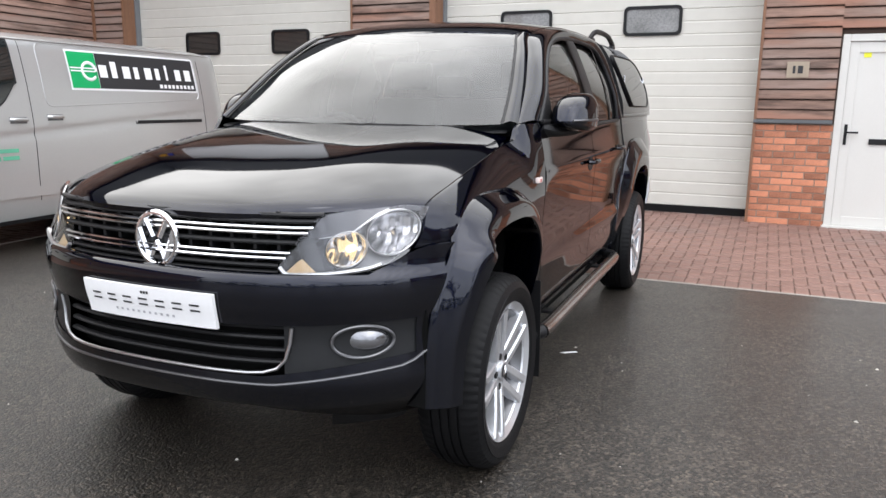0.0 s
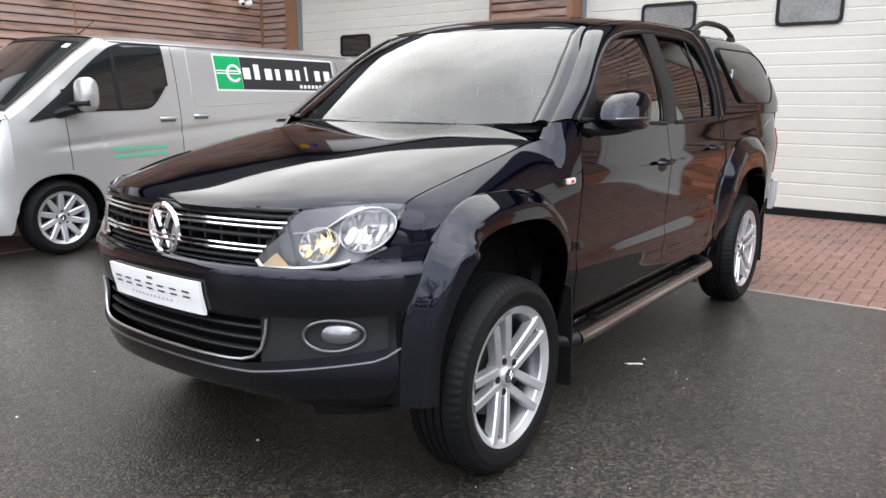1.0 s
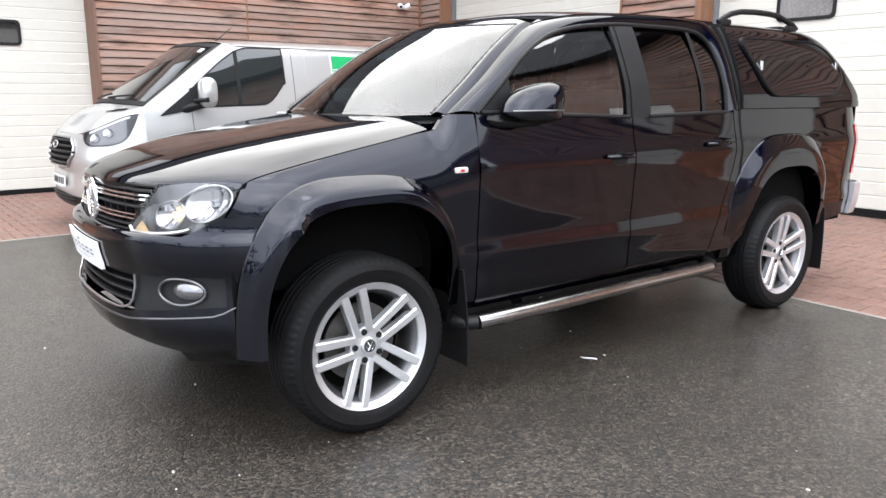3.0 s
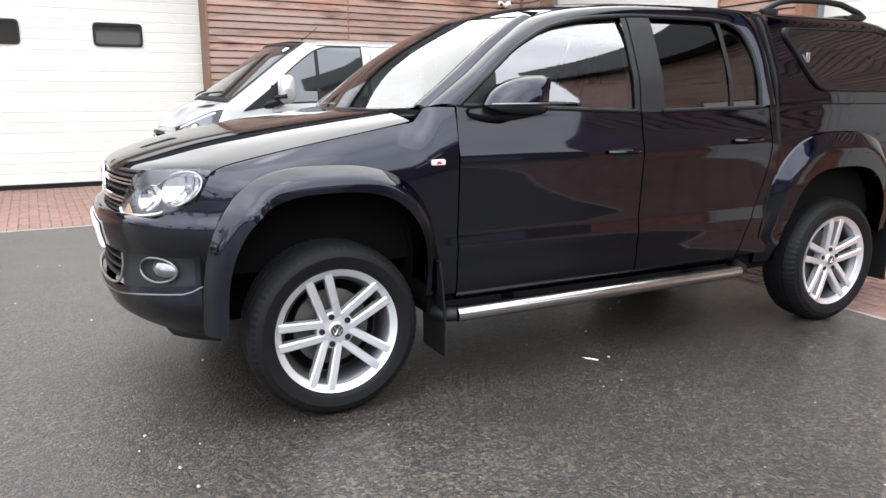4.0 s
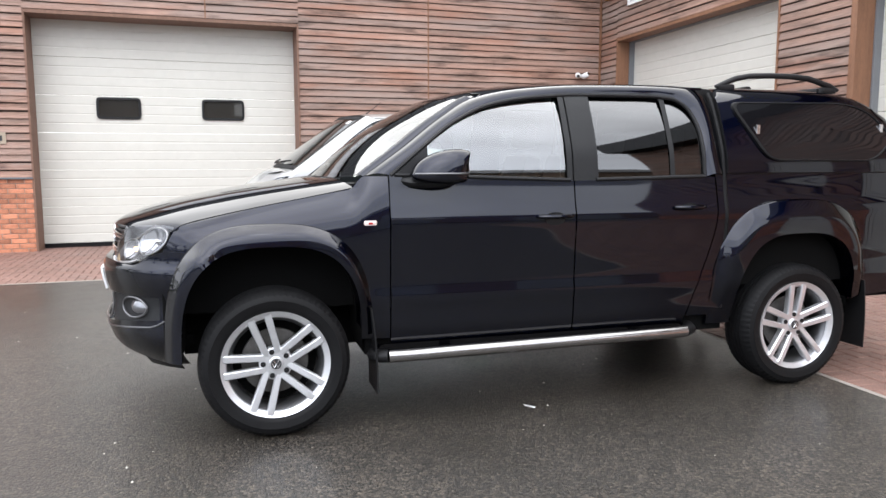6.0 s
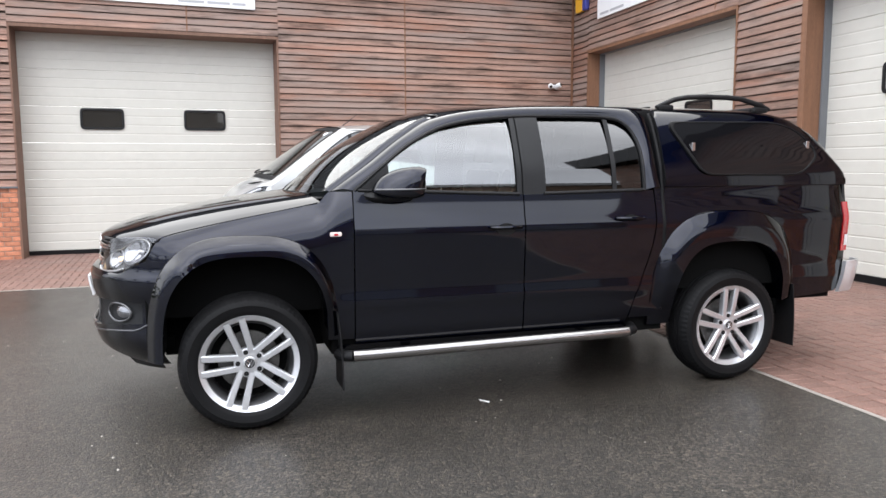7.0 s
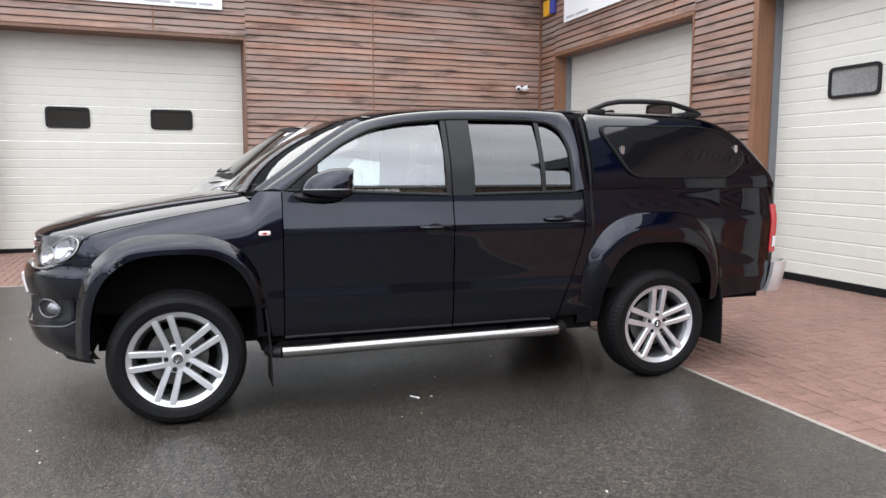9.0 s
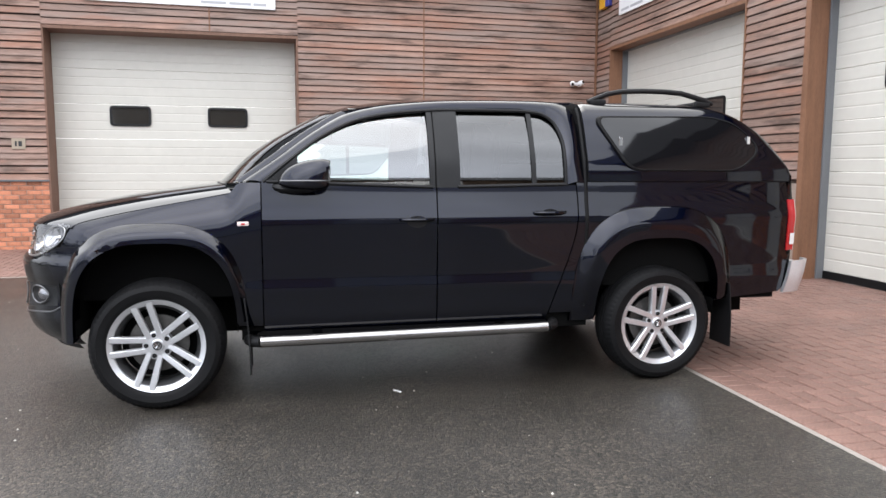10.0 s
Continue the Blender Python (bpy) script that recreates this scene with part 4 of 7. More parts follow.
def arch_liner(curve, yc):
    n = 30
    P = np.zeros((n, 2, 3))
    for i, t in enumerate(np.linspace(0, 1, n)):
        y, z = curve(t)
        P[i, 0] = (0.84, y, z + 0.01)
        P[i, 1] = (0.45, y, z + 0.01)
    return sheet(P)


# liners coloured near-black, so the arches look fully shaded
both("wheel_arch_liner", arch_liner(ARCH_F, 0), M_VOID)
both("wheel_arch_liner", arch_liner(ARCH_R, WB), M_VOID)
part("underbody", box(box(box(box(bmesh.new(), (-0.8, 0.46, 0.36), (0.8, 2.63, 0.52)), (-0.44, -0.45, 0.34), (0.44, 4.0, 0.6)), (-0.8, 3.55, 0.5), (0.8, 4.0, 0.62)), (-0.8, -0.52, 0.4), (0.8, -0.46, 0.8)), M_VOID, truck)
# unseen plate added to keep light from the front off the ground below
block("undertray_light_block", (-0.5, -0.62, 0.40), (0.5, -0.4, 0.46), M_VOID, truck)
both("sill", side_panel(0.47, 2.36, lambda y: 0.355, lambda y: 0.412, 24, 8, -0.012, 0.3), M_PAINT)
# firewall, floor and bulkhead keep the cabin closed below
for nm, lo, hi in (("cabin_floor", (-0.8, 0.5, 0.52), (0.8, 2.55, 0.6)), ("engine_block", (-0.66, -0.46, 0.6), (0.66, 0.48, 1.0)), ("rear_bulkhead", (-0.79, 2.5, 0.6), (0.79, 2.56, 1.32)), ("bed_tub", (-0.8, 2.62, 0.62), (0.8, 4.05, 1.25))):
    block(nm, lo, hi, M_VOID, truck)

# greenhouse: roof, pillars, glass
OUT = path3((0.775, 0.468, 1.288), (0.738, 0.672, 1.43), (0.676, 0.906, 1.60), (0.622, 1.10, 1.708), (0.616, 1.38, 1.766), (0.62, 1.75, 1.794), (0.622, 2.2, 1.803), (0.635, 2.46, 1.795), (0.685, 2.55, 1.72), (0.772, 2.578, 1.5), (0.843, 2.578, 1.285))
IN_YZ = path3((0, 0.60, 1.292), (0, 0.78, 1.44), (0, 0.97, 1.575), (0, 1.17, 1.665), (0, 1.42, 1.712), (0, 1.75, 1.735), (0, 2.15, 1.738), (0, 2.32, 1.725), (0, 2.415, 1.66), (0, 2.46, 1.5), (0, 2.46, 1.272))


def pillar_ribbon():
    n, m = 90, 9
    P = np.zeros((n, m, 3))
    for i, t in enumerate(np.linspace(0, 1, n)):
        o = OUT(t)
        q = IN_YZ(t)
        q = np.array((float(side_x(max(q[1], 0.6), q[2])), q[1], q[2]))
        for j, s in enumerate(np.linspace(0, 1, m)):
            p = o + (q - o) * s
            swell = 0.016 * math.sin(math.pi * s)
            P[i, j] = p + np.array((swell, 0, swell * 0.8))
    return sheet(P, (-0.015, 0, -0.004))


both("roof_pillar_frame", pillar_ribbon(), M_PAINT, sharp=45)

roof_c = spline((0.9, 1.70), (1.0, 1.742), (1.2, 1.79), (1.5, 1.824), (1.9, 1.838), (2.3, 1.834), (2.56, 1.815))
roof_yz = [(float(OUT(t)[1]), float(OUT(t)[0]), float(OUT(t)[2])) for t in np.linspace(0.24, 0.78, 80)]


def roof():
    n, m = 40, 25
    P = np.zeros((n, m, 3))
    ry = np.array(roof_yz)
    for i, u in enumerate(np.linspace(0, 1, n)):
        for j, s in enumerate(np.linspace(-1, 1, m)):
            y0 = 0.93 + 0.17 * s * s
            y = y0 + u * (2.55 - y0)
            xe = np.interp(y, ry[:, 0], ry[:, 1]) + 0.004
            ze = np.interp(y, ry[:, 0], ry[:, 2]) + 0.003
            zc = float(roof_c(y))
            P[i, j] = (s * xe, y, ze + (zc - ze) * (1 - abs(s) ** 2.6))
    return sheet(P, (0, 0, -0.015))


mesh_ob("roof", *roof(), M_PAINT, truck, sharp=40)


T_TOP = float(np.interp(1.10, [float(OUT(t)[1]) for t in np.linspace(0, 0.5, 200)], np.linspace(0, 0.5, 200)))


def screen_point(s, v):
    """A place on the windscreen: s across from -1 to 1, v up from 0 to 1; its sides lie along the pillars."""
    e = OUT(v * T_TOP)
    mid = np.array((0, 0.30 + 0.625 * v - 0.035 * math.sin(math.pi * v), 1.272 + 0.44 * v + 0.022 * math.sin(math.pi * v)))
    k = abs(s) ** 2.3
    return np.array((s * e[0], mid[1] + (e[1] - mid[1]) * k, mid[2] + (e[2] - mid[2]) * k))


def windscreen():
    n, m = 41, 22
    P = np.array([[screen_point(s, v) for v in np.linspace(0, 1, m)] for s in np.linspace(-0.93, 0.93, n)])
    return sheet(P)


mesh_ob("windscreen", *windscreen(), M_CLEAR, truck, "clear curved windscreen reflecting the sky", sharp=60)
# cowl, wipers and black frit at the foot of the windscreen
cowl = np.zeros((31, 4, 3))
for i, s in enumerate(np.linspace(-1, 1, 31)):
    for j, (dy, z) in enumerate(((-0.02, 1.236), (0.0, 1.244), (0.04, 1.25), (0.1, 1.25))):
        cowl[i, j] = (s * 0.735, 0.285 + 0.16 * s * s + dy, z + 0.014 * s * s)
mesh_ob("cowl", *sheet(cowl), M_TRIM, truck)
for x0, x1 in ((-0.05, 0.56), (-0.62, -0.02)):
    pts = [(x, 0.272 + 0.17 * abs(x / 0.735) ** 2.2 + 0.02, 1.272 + 0.004 * math.sin(6 * (x - x0))) for x in np.linspace(x0, x1, 12)]
    mesh_ob("wiper", *tube(pts, 0.0055, 6), M_TRIM, truck)
# frit band round the glass
for s0 in (-1, 1):
    P = np.array([[screen_point(s0 * q, v) + np.array((0, -0.003, 0.003)) for q in (0.913, 0.932)] for v in np.linspace(0, 1, 20)])
    mesh_ob("windscreen_seal", *sheet(P), M_TRIM, truck)
    P = np.array([[screen_point(s0 * q, v) + np.array((s0 * 0.004, -0.012, 0.012)) * math.sin(math.pi * min(1, 0.15 + 0.85 * (q - 0.93) / 0.07)) for q in np.linspace(0.93, 1.0, 7)] for v in np.linspace(0, 1, 24)])
    mesh_ob("windscreen_pillar", *sheet(P if s0 > 0 else P[:, ::-1]), M_PAINT, truck)


def glass_top(y):
    t = np.linspace(0, 1, 300)
    q = IN_YZ(t)
    keep = q[:, 2] > 1.28
    return np.interp(y, q[keep, 1][:270], q[keep, 2][:270])


def pane_fit():
    """The side glass is one gently curved sheet: a low polynomial through the body's flank above the belt."""
    y, z = [q.ravel() for q in np.meshgrid(np.linspace(0.7, 2.45, 40), np.linspace(1.3, 1.62, 20))]
    keep = z < [float(glass_top(v)) for v in y]
    y, z = y[keep], z[keep]
    return np.linalg.lstsq(np.stack([np.ones_like(y), y, z, z * z, y * y], 1), side_x(y, z), rcond=None)[0]


PANE = pane_fit()


def window_pane(y0, y1, top_in, low_in, out, n=26, m=14, slope0=0.0, slope1=0.0):
    P = np.zeros((n, m, 3))
    for j, v in enumerate(np.linspace(0, 1, m)):
        for i, u in enumerate(np.linspace(0, 1, n)):
            y = y0 + u * (y1 - y0)
            zb, zt = float(belt(y)) + low_in, float(glass_top(y)) - top_in
            z = zb + v * (max(zt, zb + 0.004) - zb)
            yy = y + (slope0 * (1 - u) + slope1 * u) * (z - 1.27)
            x = float(PANE @ (1, yy, z, z * z, yy * yy)) if out == -0.012 else float(side_x(max(yy, 0.6), z))
            P[i, j] = (x + out, yy, z)
    return sheet(P)


for sgn in (1, -1):
    fd, rd = front_doors[0 if sgn > 0 else 1], rear_doors[0 if sgn > 0 else 1]
    turn = (lambda q: q) if sgn > 0 else (lambda q: flip(*q))
    mesh_ob("window", *turn(window_pane(0.66, 1.6, 0.004, 0.0, -0.012)), M_SIDE, fd, "clear side window")
    mesh_ob("window", *turn(window_pane(1.76, 2.24, 0.004, 0.0, -0.012)), M_TINT, rd, "dark tinted side window")
    mesh_ob("quarter_window", *turn(window_pane(2.262, 2.452, 0.004, 0.0, -0.012)), M_TINT, rd, "dark tinted side window")
    # black door posts and divider
    mesh_ob("door_post", *turn(window_pane(1.585, 1.618, 0.0, 0.0, 0.0, 6, 14)), M_GREYTRIM, fd)
    mesh_ob("door_post", *turn(window_pane(1.626, 1.775, 0.0, 0.0, 0.0, 6, 14)), M_GREYTRIM, rd)
    mesh_ob("window_divider", *turn(window_pane(2.235, 2.266, 0.012, 0.0, -0.006, 4, 14)), M_GREYTRIM, rd)
    mesh_ob("pillar_lining", *turn(window_pane(1.56, 1.80, 0.0, 0.0, -0.03, 6, 14)), M_TRIM, truck)
    # seal lines: along the belt and under the roof rail
    for name, a, b, host in (("belt_seal", 0.62, 1.6, fd), ("belt_seal", 1.76, 2.45, rd)):
        pts = [(float(side_x(y, belt(y))) + 0.001, y, float(belt(y)) + 0.004) for y in np.linspace(a, b, 30)]
        mesh_ob(name, *turn(tube(pts, 0.011, 8)), M_TRIM, host)
    pts = []
    for t in np.linspace(0.0, 1.0, 80):
        q = IN_YZ(t)
        pts.append((float(side_x(max(q[1], 0.6), q[2])) - 0.002, q[1], q[2]))
    mesh_ob("window_seal", *turn(tube(pts, 0.011, 8)), M_TRIM, truck)
    # mirror triangle
    mesh_ob("mirror_corner", *turn(window_pane(0.625, 0.8, 0.0, 0.0, 0.001, 8, 8)), M_TRIM, fd)


# ---- front end ----
def bumper_point(x, z, out=0.0):
    """A place on the front bumper by its x and height."""
    t = np.interp(x, bump_xy[:, 0], bump_t)
    p = bump_plan(t)
    d = (bump_plan(min(1, t + 0.004)) - bump_plan(max(0, t - 0.004)))[:2]
    d /= np.linalg.norm(d)
    nrm = np.array((d[1], -d[0]))
    k = float(bump_prof(z)) + out
    return np.array((p[0] + nrm[0] * k, p[1] + nrm[1] * k, z))


bump_prof = spline((0.34, -0.12), (0.40, -0.05), (0.46, -0.012), (0.52, 0.002), (0.56, 0.0), (0.66, -0.008), (0.7, -0.004), (0.76, 0.009), (0.81, 0.014), (0.84, 0.012), (0.855, 0.005), (0.868, -0.006), (0.9, -0.01), (0.94, -0.011))


def bumper_limit(z):
    """Half width at which the bumper meets the wheel opening."""
    y = -0.478 * (1 - min(1.0, max(0.0, (z - 0.40) / 0.612)) ** 2.9) ** (1 / 2.9)
    half = bump_xy[len(bump_xy) // 2:]
    return float(np.interp(y, half[:, 1], half[:, 0]))


def bumper_patch(x0, x1, low, high, nx, nz, out=0.0, rim=None, edge=False):
    """A piece of the bumper; edge: its outer side follows the wheel opening."""
    P = np.zeros((nx, nz, 3))
    for i, u in enumerate(np.linspace(0, 1, nx)):
        for j, v in enumerate(np.linspace(0, 1, nz)):
            x = x0 + u * (x1 - x0)
            z = low(x) + v * (high(x) - low(x))
            if edge:
                lim = bumper_limit(z)
                a = -lim if abs(x0) > 0.88 else x0
                b = lim if abs(x1) > 0.88 else x1
                x = a + u * (b - a) if x0 < 0 < x1 or x0 > 0 else (-lim if abs(x0) > 0.88 else x0) + u * (x1 - (-lim if abs(x0) > 0.88 else x0))
            P[i, j] = bumper_point(x, z, out)
    return sheet(P, rim)


bottom = lambda x: 0.44 - 0.075 * float(np.clip((abs(x) - 0.35) / 0.45, 0, 1)) ** 1.5
upper_lo = lambda x: 0.70 + 0.012 * abs(x)
lower_hi = lambda x: 0.545 + 0.05 * max(0, abs(x) - 0.42) / 0.4
bumper_body = mesh_ob("front_bumper", *join(
    bumper_patch(-0.892, 0.892, upper_lo, lambda x: 0.864 + 0.069 * step((abs(x) - 0.69) / 0.13), 91, 18, 0, (0, 0.03, 0), True),
    bumper_patch(-0.892, 0.892, bottom, lower_hi, 81, 14, 0, (0, 0.03, 0), True),
    bumper_patch(0.78, 0.892, lower_hi, upper_lo, 12, 12, 0, None, True), bumper_patch(-0.892, -0.78, lower_hi, upper_lo, 12, 12, 0, None, True)), M_PAINT, truck, sharp=50)
# dark sheet whose colour gives the intake its inner shade
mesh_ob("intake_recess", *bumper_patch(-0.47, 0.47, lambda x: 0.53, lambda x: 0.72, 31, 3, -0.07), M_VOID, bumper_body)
for z in (0.585, 0.622, 0.66, 0.695):
    pts = [bumper_point(x, z, -0.025) for x in np.linspace(-0.45, 0.45, 31)]
    mesh_ob("intake_slat", *tube(pts, 0.013, 8, flat=0.6), M_TRIM, bumper_body)
for sgn in (1, -1):
    mesh_ob("fog_lamp_panel", *bumper_patch(0.45 * sgn, 0.8 * sgn, lambda x: lower_hi(x) - 0.004, lambda x: upper_lo(x) + 0.004, 24, 10, -0.006), M_GREYTRIM, bumper_body)
    c = (0.655 * sgn, 0.65)
    ring = [bumper_point(c[0] + 0.075 * math.cos(a), c[1] + 0.05 * math.sin(a), 0.004) for a in np.linspace(0, 2 * math.pi, 41)]
    fog = mesh_ob("fog_lamp", *tube(ring, 0.0055, 8, False), M_DARKSATIN, bumper_body, "round fog lamp in a chrome ring")
    P = np.zeros((24, 6, 3))
    for i, a in enumerate(np.linspace(0, 2 * math.pi, 24)):
        for j, r in enumerate(np.linspace(0.02, 1, 6)):
            P[i, j] = bumper_point(c[0] + 0.073 * r * math.cos(a), c[1] + 0.047 * r * math.sin(a), -0.03 + 0.022 * r * r)
    mesh_ob("bezel", *sheet(P), M_TRIM, fog)
    P = np.zeros((24, 6, 3))
    for i, a in enumerate(np.linspace(0, 2 * math.pi, 24)):
        for j, r in enumerate(np.linspace(0.02, 1, 6)):
            P[i, j] = bumper_point(c[0] + 0.018 * sgn + 0.05 * r * math.cos(a), c[1] + 0.038 * r * math.sin(a), 0.012 - 0.02 * r * r)
    mesh_ob("lens", *sheet(P), M_FOGLENS, fog)
# bright trims of the lower intake
pts = [bumper_point(s, z, 0.004) for s, z in [(-0.475, 0.70), (-0.468, 0.65), (-0.455, 0.60), (-0.43, 0.572), (-0.39, 0.56)]]
pts += [bumper_point(x, 0.556, 0.004) for x in np.linspace(-0.34, 0.34, 21)]
pts += [bumper_point(s, z, 0.004) for s, z in [(0.39, 0.56), (0.43, 0.572), (0.455, 0.60), (0.468, 0.65), (0.475, 0.70)]]
mesh_ob("intake_trim", *tube(pts, 0.0055, 8), M_SATIN, bumper_body, "thin chrome strip")
pts = [bumper_point(x, lower_hi(x) - 0.025 + 0.03 * max(0, (abs(x) - 0.74) / 0.06) ** 2, 0.003) for x in np.linspace(-0.8, 0.8, 61)]
mesh_ob("lower_trim", *tube(pts, 0.0045, 8), M_DARKSATIN, bumper_body, "thin dark bright-edged strip")
# deflectors under the corners
for sgn in (1, -1):
    mesh_ob("air_deflector", *join(bumper_patch(0.58 * sgn, 0.8 * sgn, lambda x: 0.325, lambda x: 0.45, 14, 4, -0.02)), M_TRIM, bumper_body)


# headlamps
BROW = ((0.53, 0.966), (0.58, 0.972), (0.615, 0.985), (0.64, 1.01), (0.665, 1.033), (0.685, 1.045))


def lamp_plan(x):
    x = abs(x)
    return float(lamp_curve(x))


lamp_curve = spline((0.0, -0.822), (0.2, -0.81), (0.44, -0.765), (0.53, -0.735), (0.62, -0.685), (0.70, -0.628), (0.77, -0.562), (0.81, -0.515), (0.84, -0.475))
lamp_lean = spline((0.0, 0.1), (0.45, 0.12), (0.55, 0.22), (0.7, 0.5), (0.78, 0.6), (0.9, 0.6))
lamp_low = spline((0.42, 0.884), (0.455, 0.852), (0.58, 0.857), (0.64, 0.864), (0.69, 0.877), (0.725, 0.9), (0.752, 0.94), (0.768, 0.99), (0.777, 1.044))
lamp_top = spline((0.42, 0.882), (0.45, 0.925), (0.5, 0.99), (0.545, 1.04), (0.65, 1.052), (0.72, 1.057), (0.75, 1.055), (0.777, 1.05))


def lamp_patch(x0, x1, lo, hi, out, nx=30, nz=14, tip=False):
    """A piece of the lamp's face set off by out; tip: it runs up to the face at the inner corner."""
    P = np.zeros((nx, nz, 3))
    for i, x in enumerate(np.linspace(x0, x1, nx)):
        for j, v in enumerate(np.linspace(0, 1, nz)):
            z = float(lo(x)) + v * (float(hi(x)) - float(lo(x)))
            lean = float(lamp_lean(x)) * (z - 0.88)
            P[i, j] = (x, lamp_plan(x) + lean - out * (0.15 + 0.85 * step((x - 0.42) / 0.1) if tip else 1.0), z)
    return sheet(P)


def lamp_face(x, z):
    """How far forward the lamp's lens lies at a place across and a height."""
    return lamp_plan(x) + float(lamp_lean(abs(x))) * (z - 0.88)


def bowl(c, rx, rz, depth, n=56, m=18):
    """A reflector bowl behind the lens, its facets in the mesh."""
    P = np.zeros((n + 1, m, 3))
    for i in range(n + 1):
        a = 2 * math.pi * i / n
        for j, s in enumerate(np.linspace(0.05, 1, m)):
            x, z = c[0] + rx * s * math.cos(a), c[1] + rz * s * math.sin(a)
            wob = 0.0026 * (s < 0.95) * (math.cos(2 * math.pi * (x - c[0]) / 0.024) + 0.6 * math.cos(2 * math.pi * (z - c[1]) / 0.05))
            P[i, j] = (x, lamp_face(x, z) + 0.012 + depth * (1 - s * s) + wob, z)
    return sheet(P)


for sgn in (1, -1):
    turn = (lambda q: q) if sgn > 0 else (lambda q: flip(*q))
    hl = mesh_ob("headlamp", *turn(lamp_patch(0.42, 0.776, lamp_low, lamp_top, -0.07, tip=True)), M_LAMPBACK, truck, "clear headlamp with two round reflectors")
    mesh_ob("lens", *turn(lamp_patch(0.42, 0.776, lamp_low, lamp_top, 0.0)), M_LENS, hl)
    for c, rx, rz in (((0.706, 0.978), 0.06, 0.066), ((0.602, 0.932), 0.05, 0.052)):
        v, f = turn(bowl(c, rx, rz, 0.042))
        bowl_ob = mesh_ob("reflector", v, f, M_REFL, hl, sharp=20)
        ring = [(c[0] + rx * math.cos(a), lamp_face(c[0] + rx * math.cos(a), c[1] + rz * math.sin(a)) + 0.01, c[1] + rz * math.sin(a)) for a in np.linspace(0, 2 * math.pi, 33)]
        mesh_ob("rim", *turn(tube(ring, 0.0032, 6, False)), M_SATIN, bowl_ob)
        y = lamp_face(*c)
        v, f = turn(tube([(c[0], y + 0.055, c[1]), (c[0], y + 0.024, c[1])], 0.012, 10))
        mesh_ob("bulb", v, f, M_BULB if rx < 0.055 else M_REFL, hl, "glowing warm sidelight bulb" if rx < 0.055 else "")
    v, f = turn(lamp_patch(0.446, 0.545, lambda x: float(lamp_low(x)) + 0.008, lambda x: max(float(lamp_low(x)) + 0.009, min(float(lamp_top(x)) - 0.006, 0.856 + 0.052 * max(0, 1 - abs(x - 0.49) / 0.055))), -0.006, 14, 6))
    mesh_ob("indicator", v, f, M_PALEAMBER, hl, "pale amber indicator corner")
    pts = [(x, lamp_plan(x) + 0.1 * (float(lamp_low(x)) - 0.88) - 0.002, float(lamp_low(x)) + 0.008) for x in np.linspace(0.43, 0.70, 20)]
    mesh_ob("lamp_trim", *turn(tube(pts, 0.007, 8)), M_SATIN, hl)
    pts = [(x, lamp_plan(x) + float(lamp_lean(abs(x))) * (z - 0.88) + 0.012, z) for x, z in BROW]
    mesh_ob("brow_trim", *turn(tube(pts, [0.0016, 0.0025, 0.003, 0.004, 0.005, 0.004], 8)), M_SATIN, hl)
    brow_z = spline(*BROW)
    mesh_ob("upper_shell", *turn(lamp_patch(0.5, 0.682, lambda x: max(float(brow_z(x)), float(lamp_low(x)) + 0.006) if x > 0.53 else 0.966, lambda x: max(float(lamp_top(x)) - 0.004, 0.968), -0.022, 20, 8)), M_LAMPSILVER, hl)

# grille
P = np.zeros((41, 8, 3))
for i, x in enumerate(np.linspace(-0.53, 0.53, 41)):
    for j, z in enumerate(np.linspace(0.83, 1.05, 8)):
        P[i, j] = (x, lamp_plan(x) + float(lamp_lean(abs(x))) * (z - 0.88) + 0.1, z)
grille = mesh_ob("grille", *sheet(P), M_VOID, truck, "black slatted grille with chrome double bars")
for z in (0.999, 0.983, 0.923, 0.907):
    xe = float(np.interp(z, [0.886, 0.925, 0.99, 1.042], [0.425, 0.455, 0.505, 0.55])) + 0.004
    pts = [(x, lamp_plan(x) + float(lamp_lean(abs(x))) * (z - 0.88) + 0.005, z) for x in np.linspace(-xe, xe, 41)]
    mesh_ob("chrome_bar", *tube(pts, 0.0072, 8, flat=0.8), M_CHROME, grille, "chrome bar")
for z in (1.035, 1.016, 0.953, 0.882, 0.86):
    xe = float(np.interp(z, [0.886, 0.925, 0.99, 1.042], [0.425, 0.455, 0.505, 0.55])) - 0.008
    pts = [(x, lamp_plan(x) + float(lamp_lean(abs(x))) * (z - 0.88) + 0.018, z) for x in np.linspace(-xe, xe, 31)]
    mesh_ob("slat", *tube(pts, 0.012, 8, flat=0.7), M_TRIM, grille)
for x in np.linspace(-0.41, 0.41, 12):
    part("fin", box(bmesh.new(), (x - 0.006, lamp_plan(x) + 0.03, 0.885), (x + 0.006, lamp_plan(x) + 0.09, 1.045)), M_TRIM, grille)


